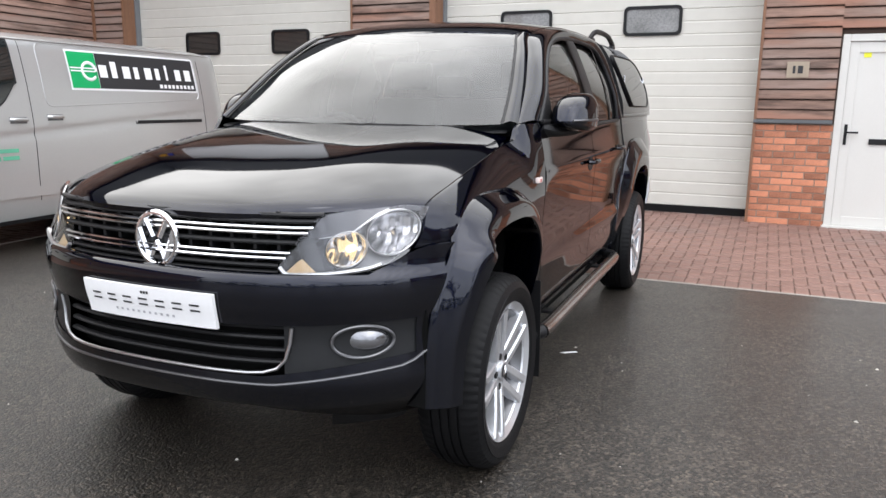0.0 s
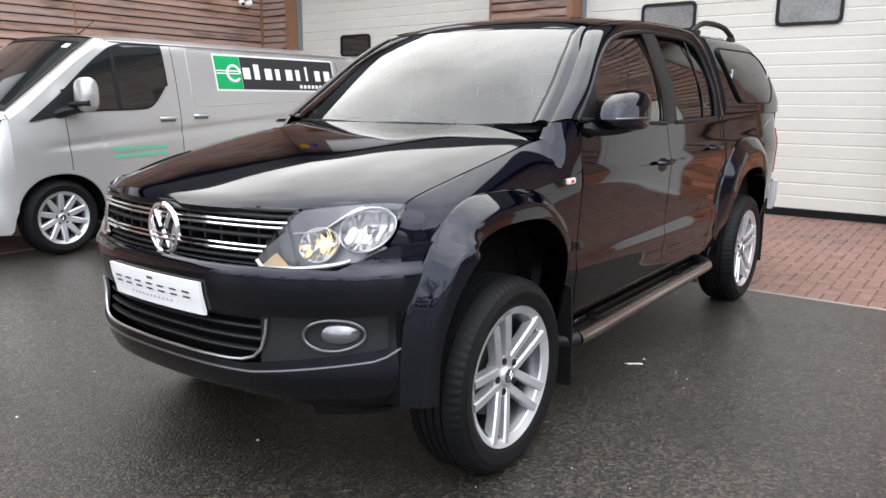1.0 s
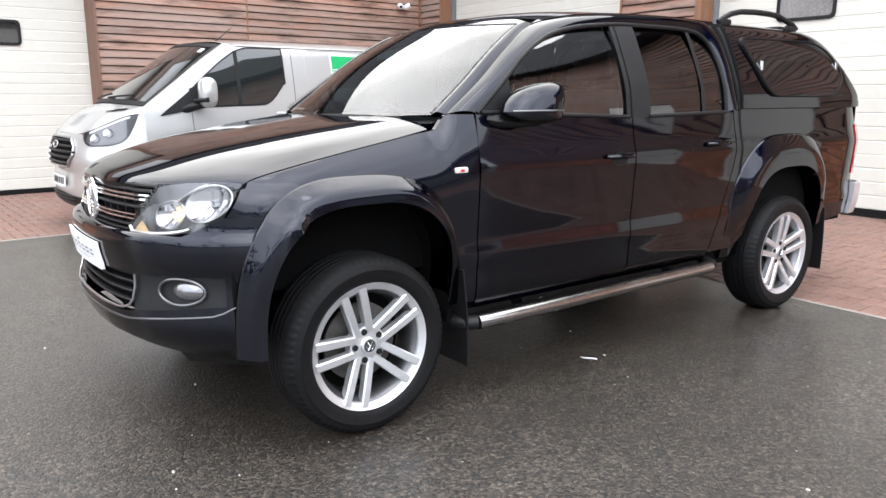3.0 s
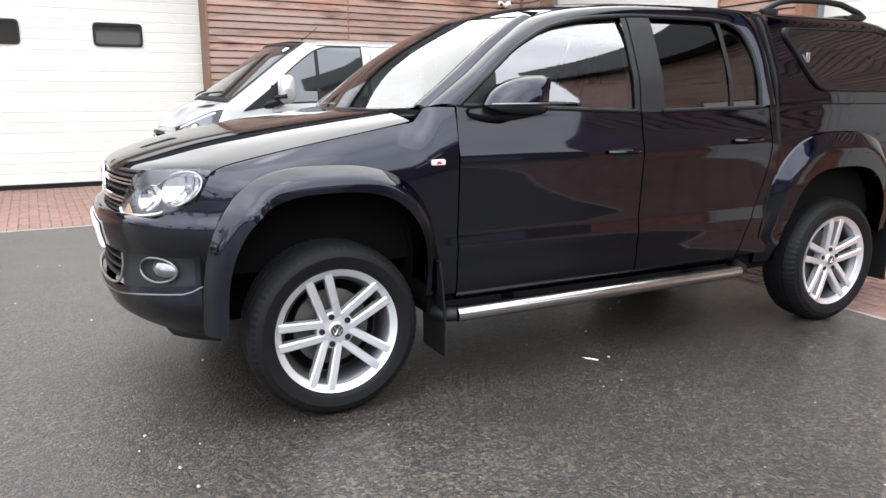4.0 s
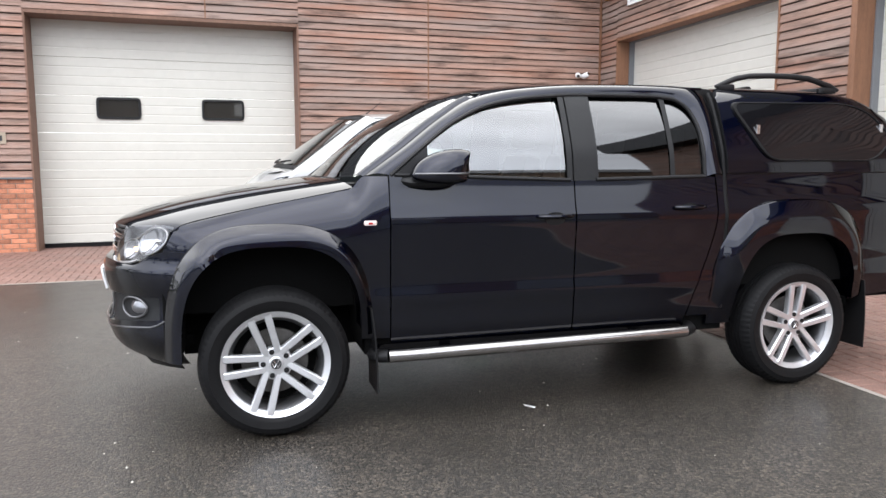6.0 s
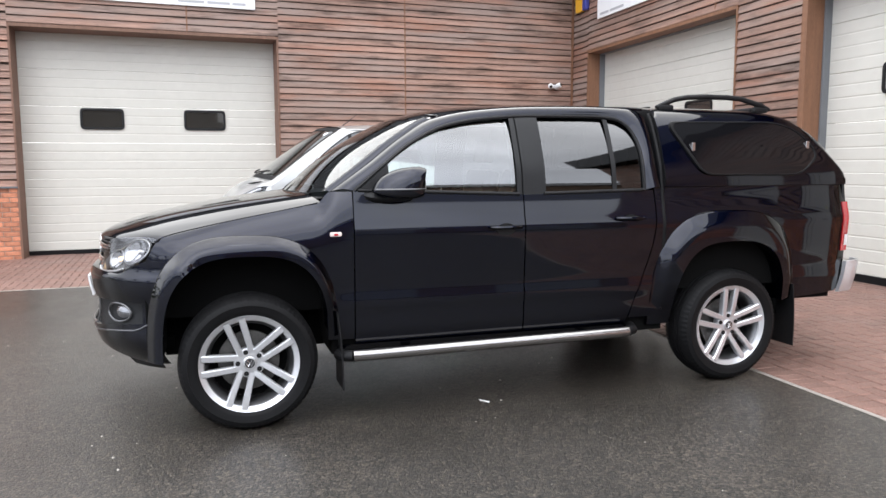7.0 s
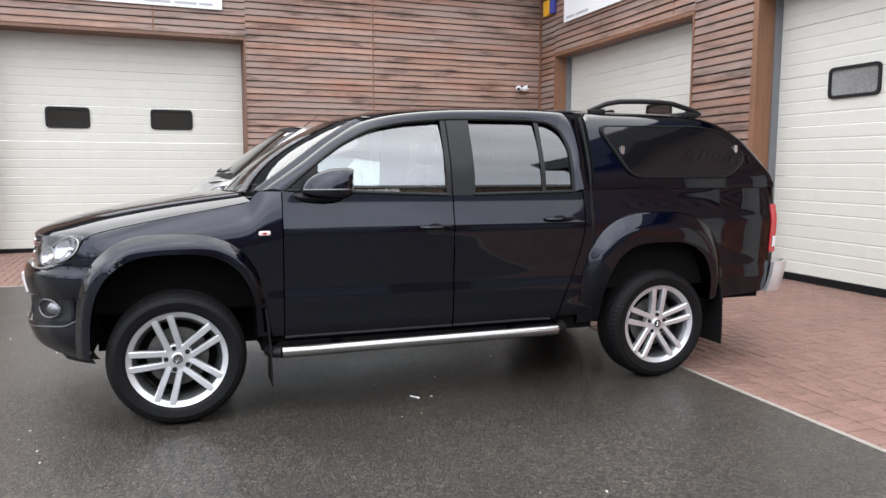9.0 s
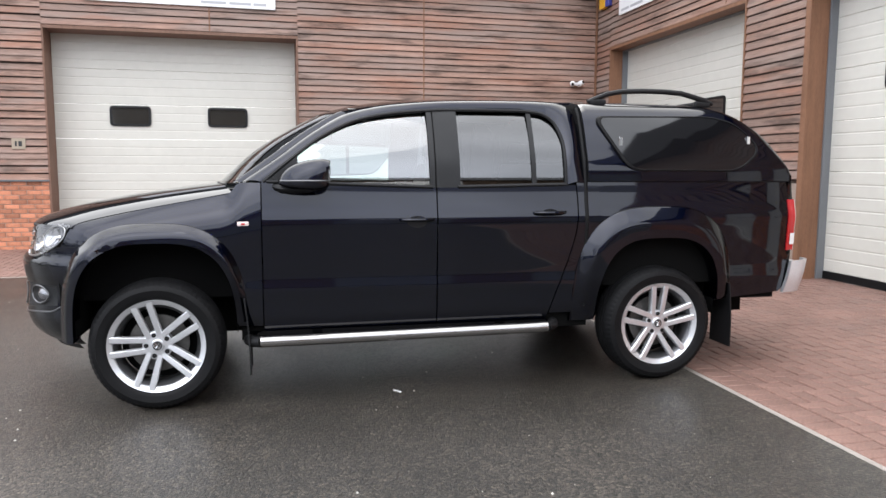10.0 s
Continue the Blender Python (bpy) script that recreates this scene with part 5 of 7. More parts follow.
def front_badge():
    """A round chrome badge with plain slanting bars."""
    c = np.array((0, lamp_plan(0) + 0.03, 0.94))
    R = 0.083
    ring = [(R * 0.94 * math.cos(a), c[1] - 0.016, c[2] + R * math.sin(a)) for a in np.linspace(0, 2 * math.pi, 49)]
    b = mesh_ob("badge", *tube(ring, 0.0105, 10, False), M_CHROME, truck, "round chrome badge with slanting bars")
    disc = [(0.9 * R * math.cos(a), c[1] - 0.004, c[2] + R * math.sin(a)) for a in np.linspace(0, 2 * math.pi, 32, endpoint=False)]
    mesh_ob("backing", disc, [tuple(range(32))], M_INK, b, smooth=False)
    for x0, z0, x1, z1 in ((-0.042, 0.062, -0.012, 0.006), (0.042, 0.062, 0.012, 0.006), (-0.068, 0.03, -0.03, -0.066), (0.068, 0.03, 0.03, -0.066), (-0.03, -0.066, 0.0, -0.004), (0.03, -0.066, 0.0, -0.004)):
        mesh_ob("bar", *tube([(x0, c[1] - 0.014, c[2] + z0), (x1, c[1] - 0.016, c[2] + z1)], 0.0115, 6), M_CHROME, b)


front_badge()


def show_plate():
    p = mesh_ob("show_plate", *bumper_patch(-0.265, 0.25, lambda x: 0.686, lambda x: 0.799, 21, 6, 0.016, (0, 0.012, 0)), M_WHITE, truck, "white dealer plate with dark lettering bars", sharp=50)
    flat = lambda a, b, z0, z1: bumper_patch(a, b, lambda x: z0, lambda x: z1, 4, 2, 0.0185)
    for k in range(7):
        x = -0.225 + k * 0.0655
        mesh_ob("letter_bar", *flat(x, x + 0.036, 0.756, 0.762), M_INK, p)
        mesh_ob("letter_bar", *flat(x, x + 0.036, 0.738, 0.744), M_INK, p)
    for k in range(11):
        x = -0.135 + k * 0.023
        mesh_ob("letter_bar", *flat(x, x + 0.009, 0.71, 0.718), M_PALEINK, p)
    for k in range(3):
        mesh_ob("crest_bar", *flat(-0.014 + k * 0.011, -0.006 + k * 0.011, 0.777, 0.786), M_INK, p)


show_plate()


# ---- wheels ----
def wheel(parent, m, phase, R=WHEEL_R, rim=0.262, width=0.25, spokes=5, twin=True):
    """A road wheel turning about x, its outer face towards +x."""
    h = width / 2
    v, f = lathe_x([(-h + 0.03, rim - 0.01), (-h + 0.04, rim - 0.03), (0.0, rim - 0.055), (h - 0.06, rim - 0.045), (h - 0.035, rim - 0.028)], 64)
    w = mesh_ob("wheel", v, f, M_DARKSATIN, parent, "silver twin-spoke alloy wheel with black tyre")
    w.matrix_basis = m
    prof = [(-h + 0.03, rim - 0.012), (-h + 0.012, rim + 0.015), (-h, (R + rim) / 2), (-h + 0.012, R - 0.025), (-h + 0.035, R - 0.006)]
    groove = []
    for c in (-0.05, -0.017, 0.017, 0.05):
        groove += [(c - 0.005, R), (c - 0.004, R - 0.008), (c + 0.004, R - 0.008), (c + 0.005, R)]
    prof += groove + [(h - 0.035, R - 0.006), (h - 0.012, R - 0.025), (h - 0.003, R - 0.05), (h, (R + rim) / 2 + 0.004), (h - 0.006, rim + 0.03), (h - 0.008, rim + 0.022), (h - 0.012, rim + 0.015), (h - 0.03, rim - 0.012)]
    edge = {3, 4, 21, 22}

    def radial(k, i, r):
        if k in edge and i % 3 == 0:
            return r - 0.004
        return r
    v, f = lathe_x(prof, 216, radial)
    mesh_ob("tyre", v, f, M_RUBBER, w, "black tyre", sharp=28)
    sets = []
    v, f = lathe_x([(h - 0.045, rim - 0.03), (h - 0.028, rim - 0.024), (h - 0.018, rim - 0.004), (h - 0.014, rim + 0.004), (h - 0.022, rim + 0.006)], 96)
    sets.append((v, f))
    for k in range(spokes):
        a = phase + 2 * math.pi * k / spokes
        for off in ((-1, 1) if twin else (0,)):
            rs = np.linspace(0.05, rim - 0.012, 10)
            verts, faces = [], []
            for q, r in enumerate(rs):
                u = q / 9
                half = 0.0165 + 0.002 * u if twin else 0.028 - 0.006 * u
                c = off * (0.030 + 0.013 * u)
                xo = h - 0.012 - 0.032 * (1 - u) ** 1.2 - 0.004 * u
                for dx, s in ((-0.04, -1.0), (-0.006, -1.0), (0.0, -0.72), (0.0, 0.72), (-0.006, 1.0), (-0.04, 1.0)):
                    t = c + s * half
                    verts.append(np.array((xo + dx, r * math.cos(a) - t * math.sin(a), r * math.sin(a) + t * math.cos(a))))
            for q in range(9):
                for s in range(5):
                    faces.append((q * 6 + s, q * 6 + s + 1, (q + 1) * 6 + s + 1, (q + 1) * 6 + s))
            sets.append((verts, faces))
    v, f = lathe_x([(h - 0.09, 0.085), (h - 0.05, 0.082), (h - 0.046, 0.07), (h - 0.046, 0.036)], 48)
    sets.append((v, f))
    mesh_ob("rim", *join(*sets), M_ALLOY, w, sharp=30)
    v, f = lathe_x([(h - 0.05, 0.036), (h - 0.038, 0.035), (h - 0.035, 0.031), (h - 0.034, 0.0005)], 32)
    cap = mesh_ob("centre_cap", v, f, M_ALLOY, w)
    v, f = lathe_x([(h - 0.0335, 0.0265), (h - 0.0325, 0.026), (h - 0.0325, 0.0005)], 28)
    mesh_ob("cap_disc", v, f, M_INK, cap)
    for dy0, dz0, dy1, dz1 in ((-0.012, 0.018, 0, -0.002), (0.012, 0.018, 0, -0.002), (-0.02, 0.006, -0.009, -0.018), (0.02, 0.006, 0.009, -0.018), (-0.009, -0.018, 0, -0.002), (0.009, -0.018, 0, -0.002)):
        mesh_ob("cap_bar", *tube([(h - 0.032, dy0, dz0), (h - 0.032, dy1, dz1)], 0.0024, 5), M_CHROME, cap)
    for k in range(5):
        a = phase + 2 * math.pi * k / 5
        v, f = lathe_x([(h - 0.047, 0.0135), (h - 0.041, 0.013), (h - 0.041, 0.0005)], 12)
        b = mesh_ob("bolt", [np.array(q) + np.array((0, 0.062 * math.cos(a), 0.062 * math.sin(a))) for q in v], f, M_TRIM, w)
    v, f = lathe_x([(h - 0.13, 0.165), (h - 0.115, 0.165), (h - 0.115, 0.05)], 48)
    mesh_ob("brake_disc", v, f, M_BRAKE, w)
    v, f = lathe_x([(h - 0.16, rim - 0.05), (h - 0.16, 0.001)], 32)
    mesh_ob("backplate", v, f, M_VOID, w)
    return w


PH_F, PH_R = radians(36), radians(18)
wheel(truck, pose(0.803, 0, WHEEL_Z), PH_F)
wheel(truck, pose(0.803, WB, WHEEL_Z), PH_R)
wheel(truck, pose(-0.803, 0, WHEEL_Z, 0, 0, 180), PH_F)
wheel(truck, pose(-0.803, WB, WHEEL_Z, 0, 0, 180), PH_R)


# ---- canopy, tail and fittings of the truck ----
can_top = spline((2.6, 1.792), (2.9, 1.80), (3.3, 1.797), (3.5, 1.785), (3.6, 1.765), (3.82, 1.655), (4.0, 1.49), (4.085, 1.385), (4.112, 1.3))
can_sec = spline((1.29, 0.85), (1.36, 0.846), (1.5, 0.805), (1.65, 0.748), (1.73, 0.705), (1.78, 0.655), (1.8, 0.61))


def canopy_shell():
    """Half section by half section: side up to the shoulder, over the top to the middle; the tail slopes down."""
    ys = np.concatenate([np.linspace(2.605, 3.5, 28), np.linspace(3.53, 4.11, 26)])
    n, m = len(ys), 40
    P = np.zeros((n, 2 * m - 1, 3))
    for i, y in enumerate(ys):
        zt = float(can_top(y))
        crown = 0.04 if y < 3.5 else 0.04 * max(0.0, 1 - (y - 3.5) / 0.3)
        for j in range(m):
            u = j / (m - 1)
            if u < 0.62:
                z = 1.294 + (zt - 1.294) * (u / 0.62)
                x = float(can_sec(z)) - float(plan_in(y)) * 0.7
                shrink = np.clip((1.8 - zt) / 0.4, 0, 1) * np.clip((z - (zt - 0.05)) / 0.05, 0, 1)
                x -= 0.05 * shrink
            else:
                v = (u - 0.62) / 0.38
                xe = float(can_sec(zt)) - float(plan_in(y)) * 0.7 - 0.05 * np.clip((1.8 - zt) / 0.4, 0, 1)
                x = xe * (1 - v)
                z = zt + crown * (1 - (1 - v) ** 2.4)
            P[i, j] = (x, y, z)
            P[i, 2 * m - 2 - j] = (-x, y, z)
    return P


can_P = canopy_shell()
canopy = mesh_ob("canopy", *sheet(can_P, (0, 0, 0)), M_PAINT, truck, "glossy black hardtop canopy over the load bed", sharp=48)
front_wall = [tuple(p) for p in can_P[0]]
mesh_ob("canopy_front", front_wall, [tuple(range(len(front_wall)))], M_TRIM, canopy, smooth=False)


def canopy_x(y, z):
    return float(can_sec(z)) - float(plan_in(y)) * 0.7


def canopy_window(sgn):
    """Glass in a rubber frame on the canopy's side."""
    line = rounded([(2.66, 1.712), (2.875, 1.362), (3.66, 1.358), (3.86, 1.5), (3.70, 1.675), (3.52, 1.724)], 0.09, 6)
    n = len(line)
    c = np.mean(line, axis=0)
    rings = []
    for s, out in ((1.0, 0.0), (0.992, 0.016), (0.965, 0.018), (0.955, 0.012), (0.7, 0.013), (0.4, 0.013), (0.02, 0.013)):
        rings.append([(sgn * (canopy_x(*(c + (p - c) * s)) + out), *(c + (p - c) * s)) for p in line])
    verts = [v for r in rings[:4] for v in r]
    faces = [(k * n + i, k * n + (i + 1) % n, (k + 1) * n + (i + 1) % n, (k + 1) * n + i) for k in range(3) for i in range(n)]
    fr = mesh_ob("window_frame", verts, faces, M_RUBBER, canopy)
    verts = [v for r in rings[3:] for v in r]
    faces = [(k * n + i, k * n + (i + 1) % n, (k + 1) * n + (i + 1) % n, (k + 1) * n + i) for k in range(3) for i in range(n)]
    mesh_ob("pane", verts, faces, M_BLACKGLASS, fr, "black tinted side glass")
    for y, z in ((2.835, 1.545), (3.76, 1.56)):
        part("catch", box(bmesh.new(), (sgn * (canopy_x(y, z) + 0.014) - 0.005, y - 0.012, z - 0.03), (sgn * (canopy_x(y, z) + 0.014) + 0.005, y + 0.012, z + 0.03), 0.003), M_CHROME, fr)


M_BLACKGLASS = material("black_tinted_glass", (0.005, 0.005, 0.006), rough=0.05, ior=1.55)
for sgn in (1, -1):
    canopy_window(sgn)
    # roof rail on the canopy
    pts = [(sgn * 0.57, y, z) for y, z in ((2.70, 1.815), (2.76, 1.838), (2.84, 1.868), (2.94, 1.886), (3.1, 1.893), (3.26, 1.892), (3.38, 1.884), (3.47, 1.862), (3.55, 1.84), (3.62, 1.815))]
    rail = mesh_ob("roof_rail", *tube(pts, [0.012, 0.016, 0.018, 0.018, 0.018, 0.018, 0.018, 0.018, 0.02, 0.012], 10, flat=1.0), M_TRIM, canopy, "black roof rail")
    for y in (2.77, 3.54):
        part("rail_foot", box(bmesh.new(), (sgn * 0.57 - 0.017, y - 0.06, 1.79), (sgn * 0.57 + 0.017, y + 0.06, 1.834), 0.015), M_TRIM, rail)
# high brake lamp and spoiler lip at the back of the canopy roof
part("spoiler", box(bmesh.new(), (-0.5, 3.52, 1.80), (0.5, 3.64, 1.835), 0.012), M_TRIM, canopy)

# black gap filler between cab and canopy
for sgn in (1, -1):
    pts = [(sgn * (float(side_x(2.592, z)) - 0.012), 2.592, z) for z in np.linspace(0.5, 1.76, 30)]
    mesh_ob("gap_seal", *tube(pts, 0.017, 8), M_RUBBER, truck)
    # load bed rail under the canopy
    pts = [(sgn * (float(side_x(y, 1.292)) - 0.003), y, 1.292) for y in np.linspace(2.62, 4.1, 16)]
    mesh_ob("bed_seal", *tube(pts, 0.006, 6), M_TRIM, truck)
tail = np.zeros((21, 12, 3))
for i, s in enumerate(np.linspace(-1, 1, 21)):
    for j, z in enumerate(np.linspace(0.55, 1.3, 12)):
        tail[i, j] = (s * 0.8, 4.125 + 0.02 * (1 - s * s) - 0.03 * abs(s) ** 8, z)
mesh_ob("tailgate", *sheet(tail, (0, -0.02, 0)), M_PAINT, truck)
for sgn in (1, -1):
    P = np.zeros((10, 10, 3))
    for i, y in enumerate(np.linspace(4.065, 4.18, 10)):
        for j, z in enumerate(np.linspace(0.825, 1.17, 10)):
            P[i, j] = (sgn * (float(side_x(min(y, 4.12), z)) + 0.008 - 1.2 * max(0, y - 4.13)), y, z)
    tl_ob = mesh_ob("tail_lamp", *sheet(P, (-sgn * 0.03, 0, 0)), M_RED, truck, "red tail lamp")
    P2 = P[2:8, 1:4].copy()
    P2[:, :, 0] += sgn * 0.003
    mesh_ob("reverse_lens", *sheet(P2), M_WHITE, tl_ob)
    P = np.zeros((14, 10, 3))
    for i, a in enumerate(np.linspace(0, 1, 14)):
        for j, z in enumerate(np.linspace(0, 1, 10)):
            zz = 0.535 + 0.215 * z
            y = 4.045 + 0.06 * z + 0.16 * math.sin(a * math.pi / 2)
            x = 0.845 - 0.10 * a ** 3 + 0.01 * math.sin(math.pi * z)
            P[i, j] = (sgn * x, y, zz + 0.01 * a)
    mesh_ob("bumper_corner", *sheet(P, (-sgn * 0.03, 0, 0)), M_ALLOY, truck, "pale chrome rear bumper corner")
part("rear_step", box(bmesh.new(), (-0.76, 4.09, 0.55), (0.76, 4.235, 0.74), 0.02), M_ALLOY, truck, "pale chrome rear bumper bar")


def mirror(sgn):
    """Door mirror: a rounded shell on a foot."""
    def shell(a, b, grow=1.0):
        cx, sx = math.cos(a), math.sin(a)
        ex = math.copysign(abs(cx) ** 0.6, cx) * 0.096
        ez = sx ** 0.85 * 0.128 if sx > 0 else -abs(sx) ** 0.5 * 0.05
        y = -math.cos(b) * 0.2
        r = max(math.sin(b), 0.0) ** (0.75 if y < 0 else 0.5) * grow
        y = y if y < 0 else y * 0.45
        return (sgn * (0.925 + ex * r - 0.1 * max(0.0, -y - 0.03)), 0.885 + y + 0.42 * max(ez, 0) * r * (1 if y < 0.06 else 0.4), 1.298 + ez * r)

    P = np.array([[shell(2 * math.pi * i / 31, math.pi * j / 19) for j in range(20)] for i in range(32)])
    ob = mesh_ob("door_mirror", *sheet(P), M_PAINT, truck, "glossy black door mirror", sharp=60)
    P = np.zeros((20, 5, 3))
    for i in range(20):
        a = 2 * math.pi * i / 19
        for j, r in enumerate((0.02, 0.4, 0.8, 0.98, 1.0)):
            P[i, j] = (sgn * (0.92 + 0.07 * r * np.sign(math.cos(a)) * abs(math.cos(a)) ** 0.7), 0.972 if r < 1 else 0.955, 1.332 + 0.062 * r * np.sign(math.sin(a)) * abs(math.sin(a)) ** 0.7)
    mesh_ob("mirror_glass", *sheet(P), M_CHROME, ob)
    pts = [(sgn * x, y, z) for x, y, z in ((0.80, 0.69, 1.265), (0.835, 0.72, 1.255), (0.87, 0.78, 1.25), (0.91, 0.85, 1.252), (0.96, 0.9, 1.26))]
    mesh_ob("foot", *tube(pts, [0.055, 0.05, 0.042, 0.036, 0.022], 12, flat=0.6), M_TRIM, ob)
    pts = [shell(0.02, b, 1.005) for b in np.linspace(0.12 * math.pi, 0.93 * math.pi, 24)]
    mesh_ob("indicator_strip", *tube(pts, 0.0055, 8), M_DARKSATIN, ob)


def door_handle(y, z, host, sgn):
    x = float(side_x(y, z))
    P = np.zeros((16, 8, 3))
    for i in range(16):
        a = 2 * math.pi * i / 15
        for j, r in enumerate(np.linspace(0.05, 1, 8)):
            P[i, j] = (sgn * (float(side_x(y, z)) + 0.0015), y + 0.062 * r * math.cos(a), z - 0.012 + 0.036 * r * math.sin(a))
    dish = mesh_ob("handle_dish", *sheet(P), M_TRIM, host)
    pts = [(sgn * (x + o), y + d, z + 0.002) for d, o in ((-0.1, 0.008), (-0.085, 0.025), (-0.04, 0.036), (0.03, 0.037), (0.075, 0.028), (0.095, 0.008))]
    mesh_ob("handle", *tube(pts, [0.012, 0.014, 0.015, 0.015, 0.014, 0.012], 10, flat=0.85), M_PAINT, host, "glossy black bar handle")


for sgn in (1, -1):
    k = 0 if sgn > 0 else 1
    mirror(sgn)
    door_handle(1.5, 1.066, front_doors[k], sgn)
    door_handle(2.345, 1.1, rear_doors[k], sgn)
    # side indicator on the wing
    part("side_indicator", box(bmesh.new(), (sgn * float(side_x(0.485, 1.053)) - 0.01, 0.452, 1.041), (sgn * float(side_x(0.485, 1.053)) + 0.008, 0.518, 1.067), 0.008), M_SIDELAMP, truck, "small white and red side indicator")
    part("side_indicator_bulb", box(bmesh.new(), (sgn * float(side_x(0.485, 1.053)) - 0.005, 0.474, 1.047), (sgn * float(side_x(0.485, 1.053)) + 0.0095, 0.497, 1.06), 0.003), M_RED, truck)
    # side bar
    pts = [(sgn * x, y, z) for x, y, z in ((0.80, 0.5, 0.36), (0.86, 0.52, 0.362), (0.885, 0.57, 0.364), (0.89, 0.63, 0.365), (0.89, 0.8, 0.366), (0.89, 1.4, 0.372), (0.89, 2.25, 0.379), (0.885, 2.33, 0.38), (0.86, 2.38, 0.385), (0.80, 2.4, 0.39))]
    bar = mesh_ob("side_bar", *tube(pts[2:8], 0.034, 20), M_STEEL, truck, "polished steel side bar")
    mesh_ob("end_cap", *tube(pts[7:], 0.033, 16), M_TRIM, bar)
    mesh_ob("end_cap", *tube(pts[:3], 0.033, 16), M_TRIM, bar)
    for y in (0.9, 2.05):
        part("bracket", box(bmesh.new(), (sgn * 0.83 - 0.07, y - 0.03, 0.36), (sgn * 0.83 + 0.05, y + 0.03, 0.375), 0.004), M_TRIM, bar)
    # mud flaps
    for y, z0, z1, tilt in ((0.475, 0.17, 0.62, 0.03), (3.6, 0.19, 0.62, 0.02)):
        P = np.zeros((8, 8, 3))
        for i, x in enumerate(np.linspace(0.66, 0.895, 8)):
            for j, u in enumerate(np.linspace(0, 1, 8)):
                P[i, j] = (sgn * x, y + tilt * (1 - u) + 0.01 * math.sin(3 * u), z0 + u * (z1 - z0))
        mesh_ob("mud_flap", *sheet(P, (0, 0.008, 0)), M_TRIM, truck)



# inside the cab
def seat_parts(x, y, w=0.5):
    q = block("seat", (x - w / 2, y - 0.25, 0.72), (x + w / 2, y + 0.28, 0.92), M_SEAT, truck, "dark cloth seat", 0.05)
    bm = box(bmesh.new(), (x - w / 2 + 0.02, 0, 0), (x + w / 2 - 0.02, 0.13, 0.58), 0.045)
    b = part("seat_back", bm, M_SEAT, truck, smooth=True)
    b.matrix_basis = pose(0, y + 0.22, 0.85, -14)
    if w < 1:
        bm = box(bmesh.new(), (x - 0.13, 0.0, 0), (x + 0.13, 0.09, 0.17), 0.035)
        h = part("headrest", bm, M_SEAT, truck, smooth=True)
        h.matrix_basis = pose(0, y + 0.37, 1.46, -10)
    else:
        for dx in (-0.36, 0.36):
            bm = box(bmesh.new(), (x + dx - 0.12, 0.0, 0), (x + dx + 0.12, 0.09, 0.14), 0.03)
            h = part("headrest", bm, M_SEAT, truck, smooth=True)
            h.matrix_basis = pose(0, y + 0.36, 1.43, -10)


seat_parts(0.37, 1.4, 0.47)
seat_parts(-0.37, 1.4, 0.47)
seat_parts(0, 2.1, 1.3)
dash = np.zeros((25, 7, 3))
for i, x in enumerate(np.linspace(-0.76, 0.76, 25)):
    for j, (y, z) in enumerate(((0.46, 1.235), (0.6, 1.262), (0.75, 1.262), (0.86, 1.235), (0.9, 1.15), (0.88, 0.95), (0.8, 0.7))):
        dash[i, j] = (x, y, z + 0.03 * math.exp(-((x + 0.37) / 0.16) ** 2) * (j in (2, 3)))
mesh_ob("dashboard", *sheet(dash), M_TRIM, truck)
ring = [(-0.37 + 0.185 * math.cos(a), 0.98 - 0.06 * math.sin(a), 1.13 + 0.175 * math.sin(a)) for a in np.linspace(0, 2 * math.pi, 33)]
sw = mesh_ob("steering_wheel", *tube(ring, 0.015, 8, False), M_TRIM, truck)
mesh_ob("hub", *tube([(-0.53, 0.98, 1.12), (-0.37, 0.97, 1.12), (-0.21, 0.98, 1.12)], 0.035, 8), M_TRIM, sw)
part("interior_mirror", box(bmesh.new(), (-0.12, 0.86, 1.60), (0.12, 0.885, 1.665), 0.01), M_TRIM, truck)
lining = np.zeros((15, 10, 3))
for i, s in enumerate(np.linspace(-1, 1, 15)):
    for j, y in enumerate(np.linspace(1.12, 2.5, 10)):
        lining[i, j] = (s * 0.6, y, 1.735 + 0.035 * (1 - s * s))
mesh_ob("headlining", *sheet(lining), M_LINER, truck)
rear_glass = np.zeros((11, 6, 3))
for i, s in enumerate(np.linspace(-1, 1, 11)):
    for j, v in enumerate(np.linspace(0, 1, 6)):
        rear_glass[i, j] = (s * (0.74 - 0.1 * v), 2.565 - 0.02 * v, 1.32 + 0.43 * v)
mesh_ob("rear_window", *sheet(rear_glass), M_TINT, truck)


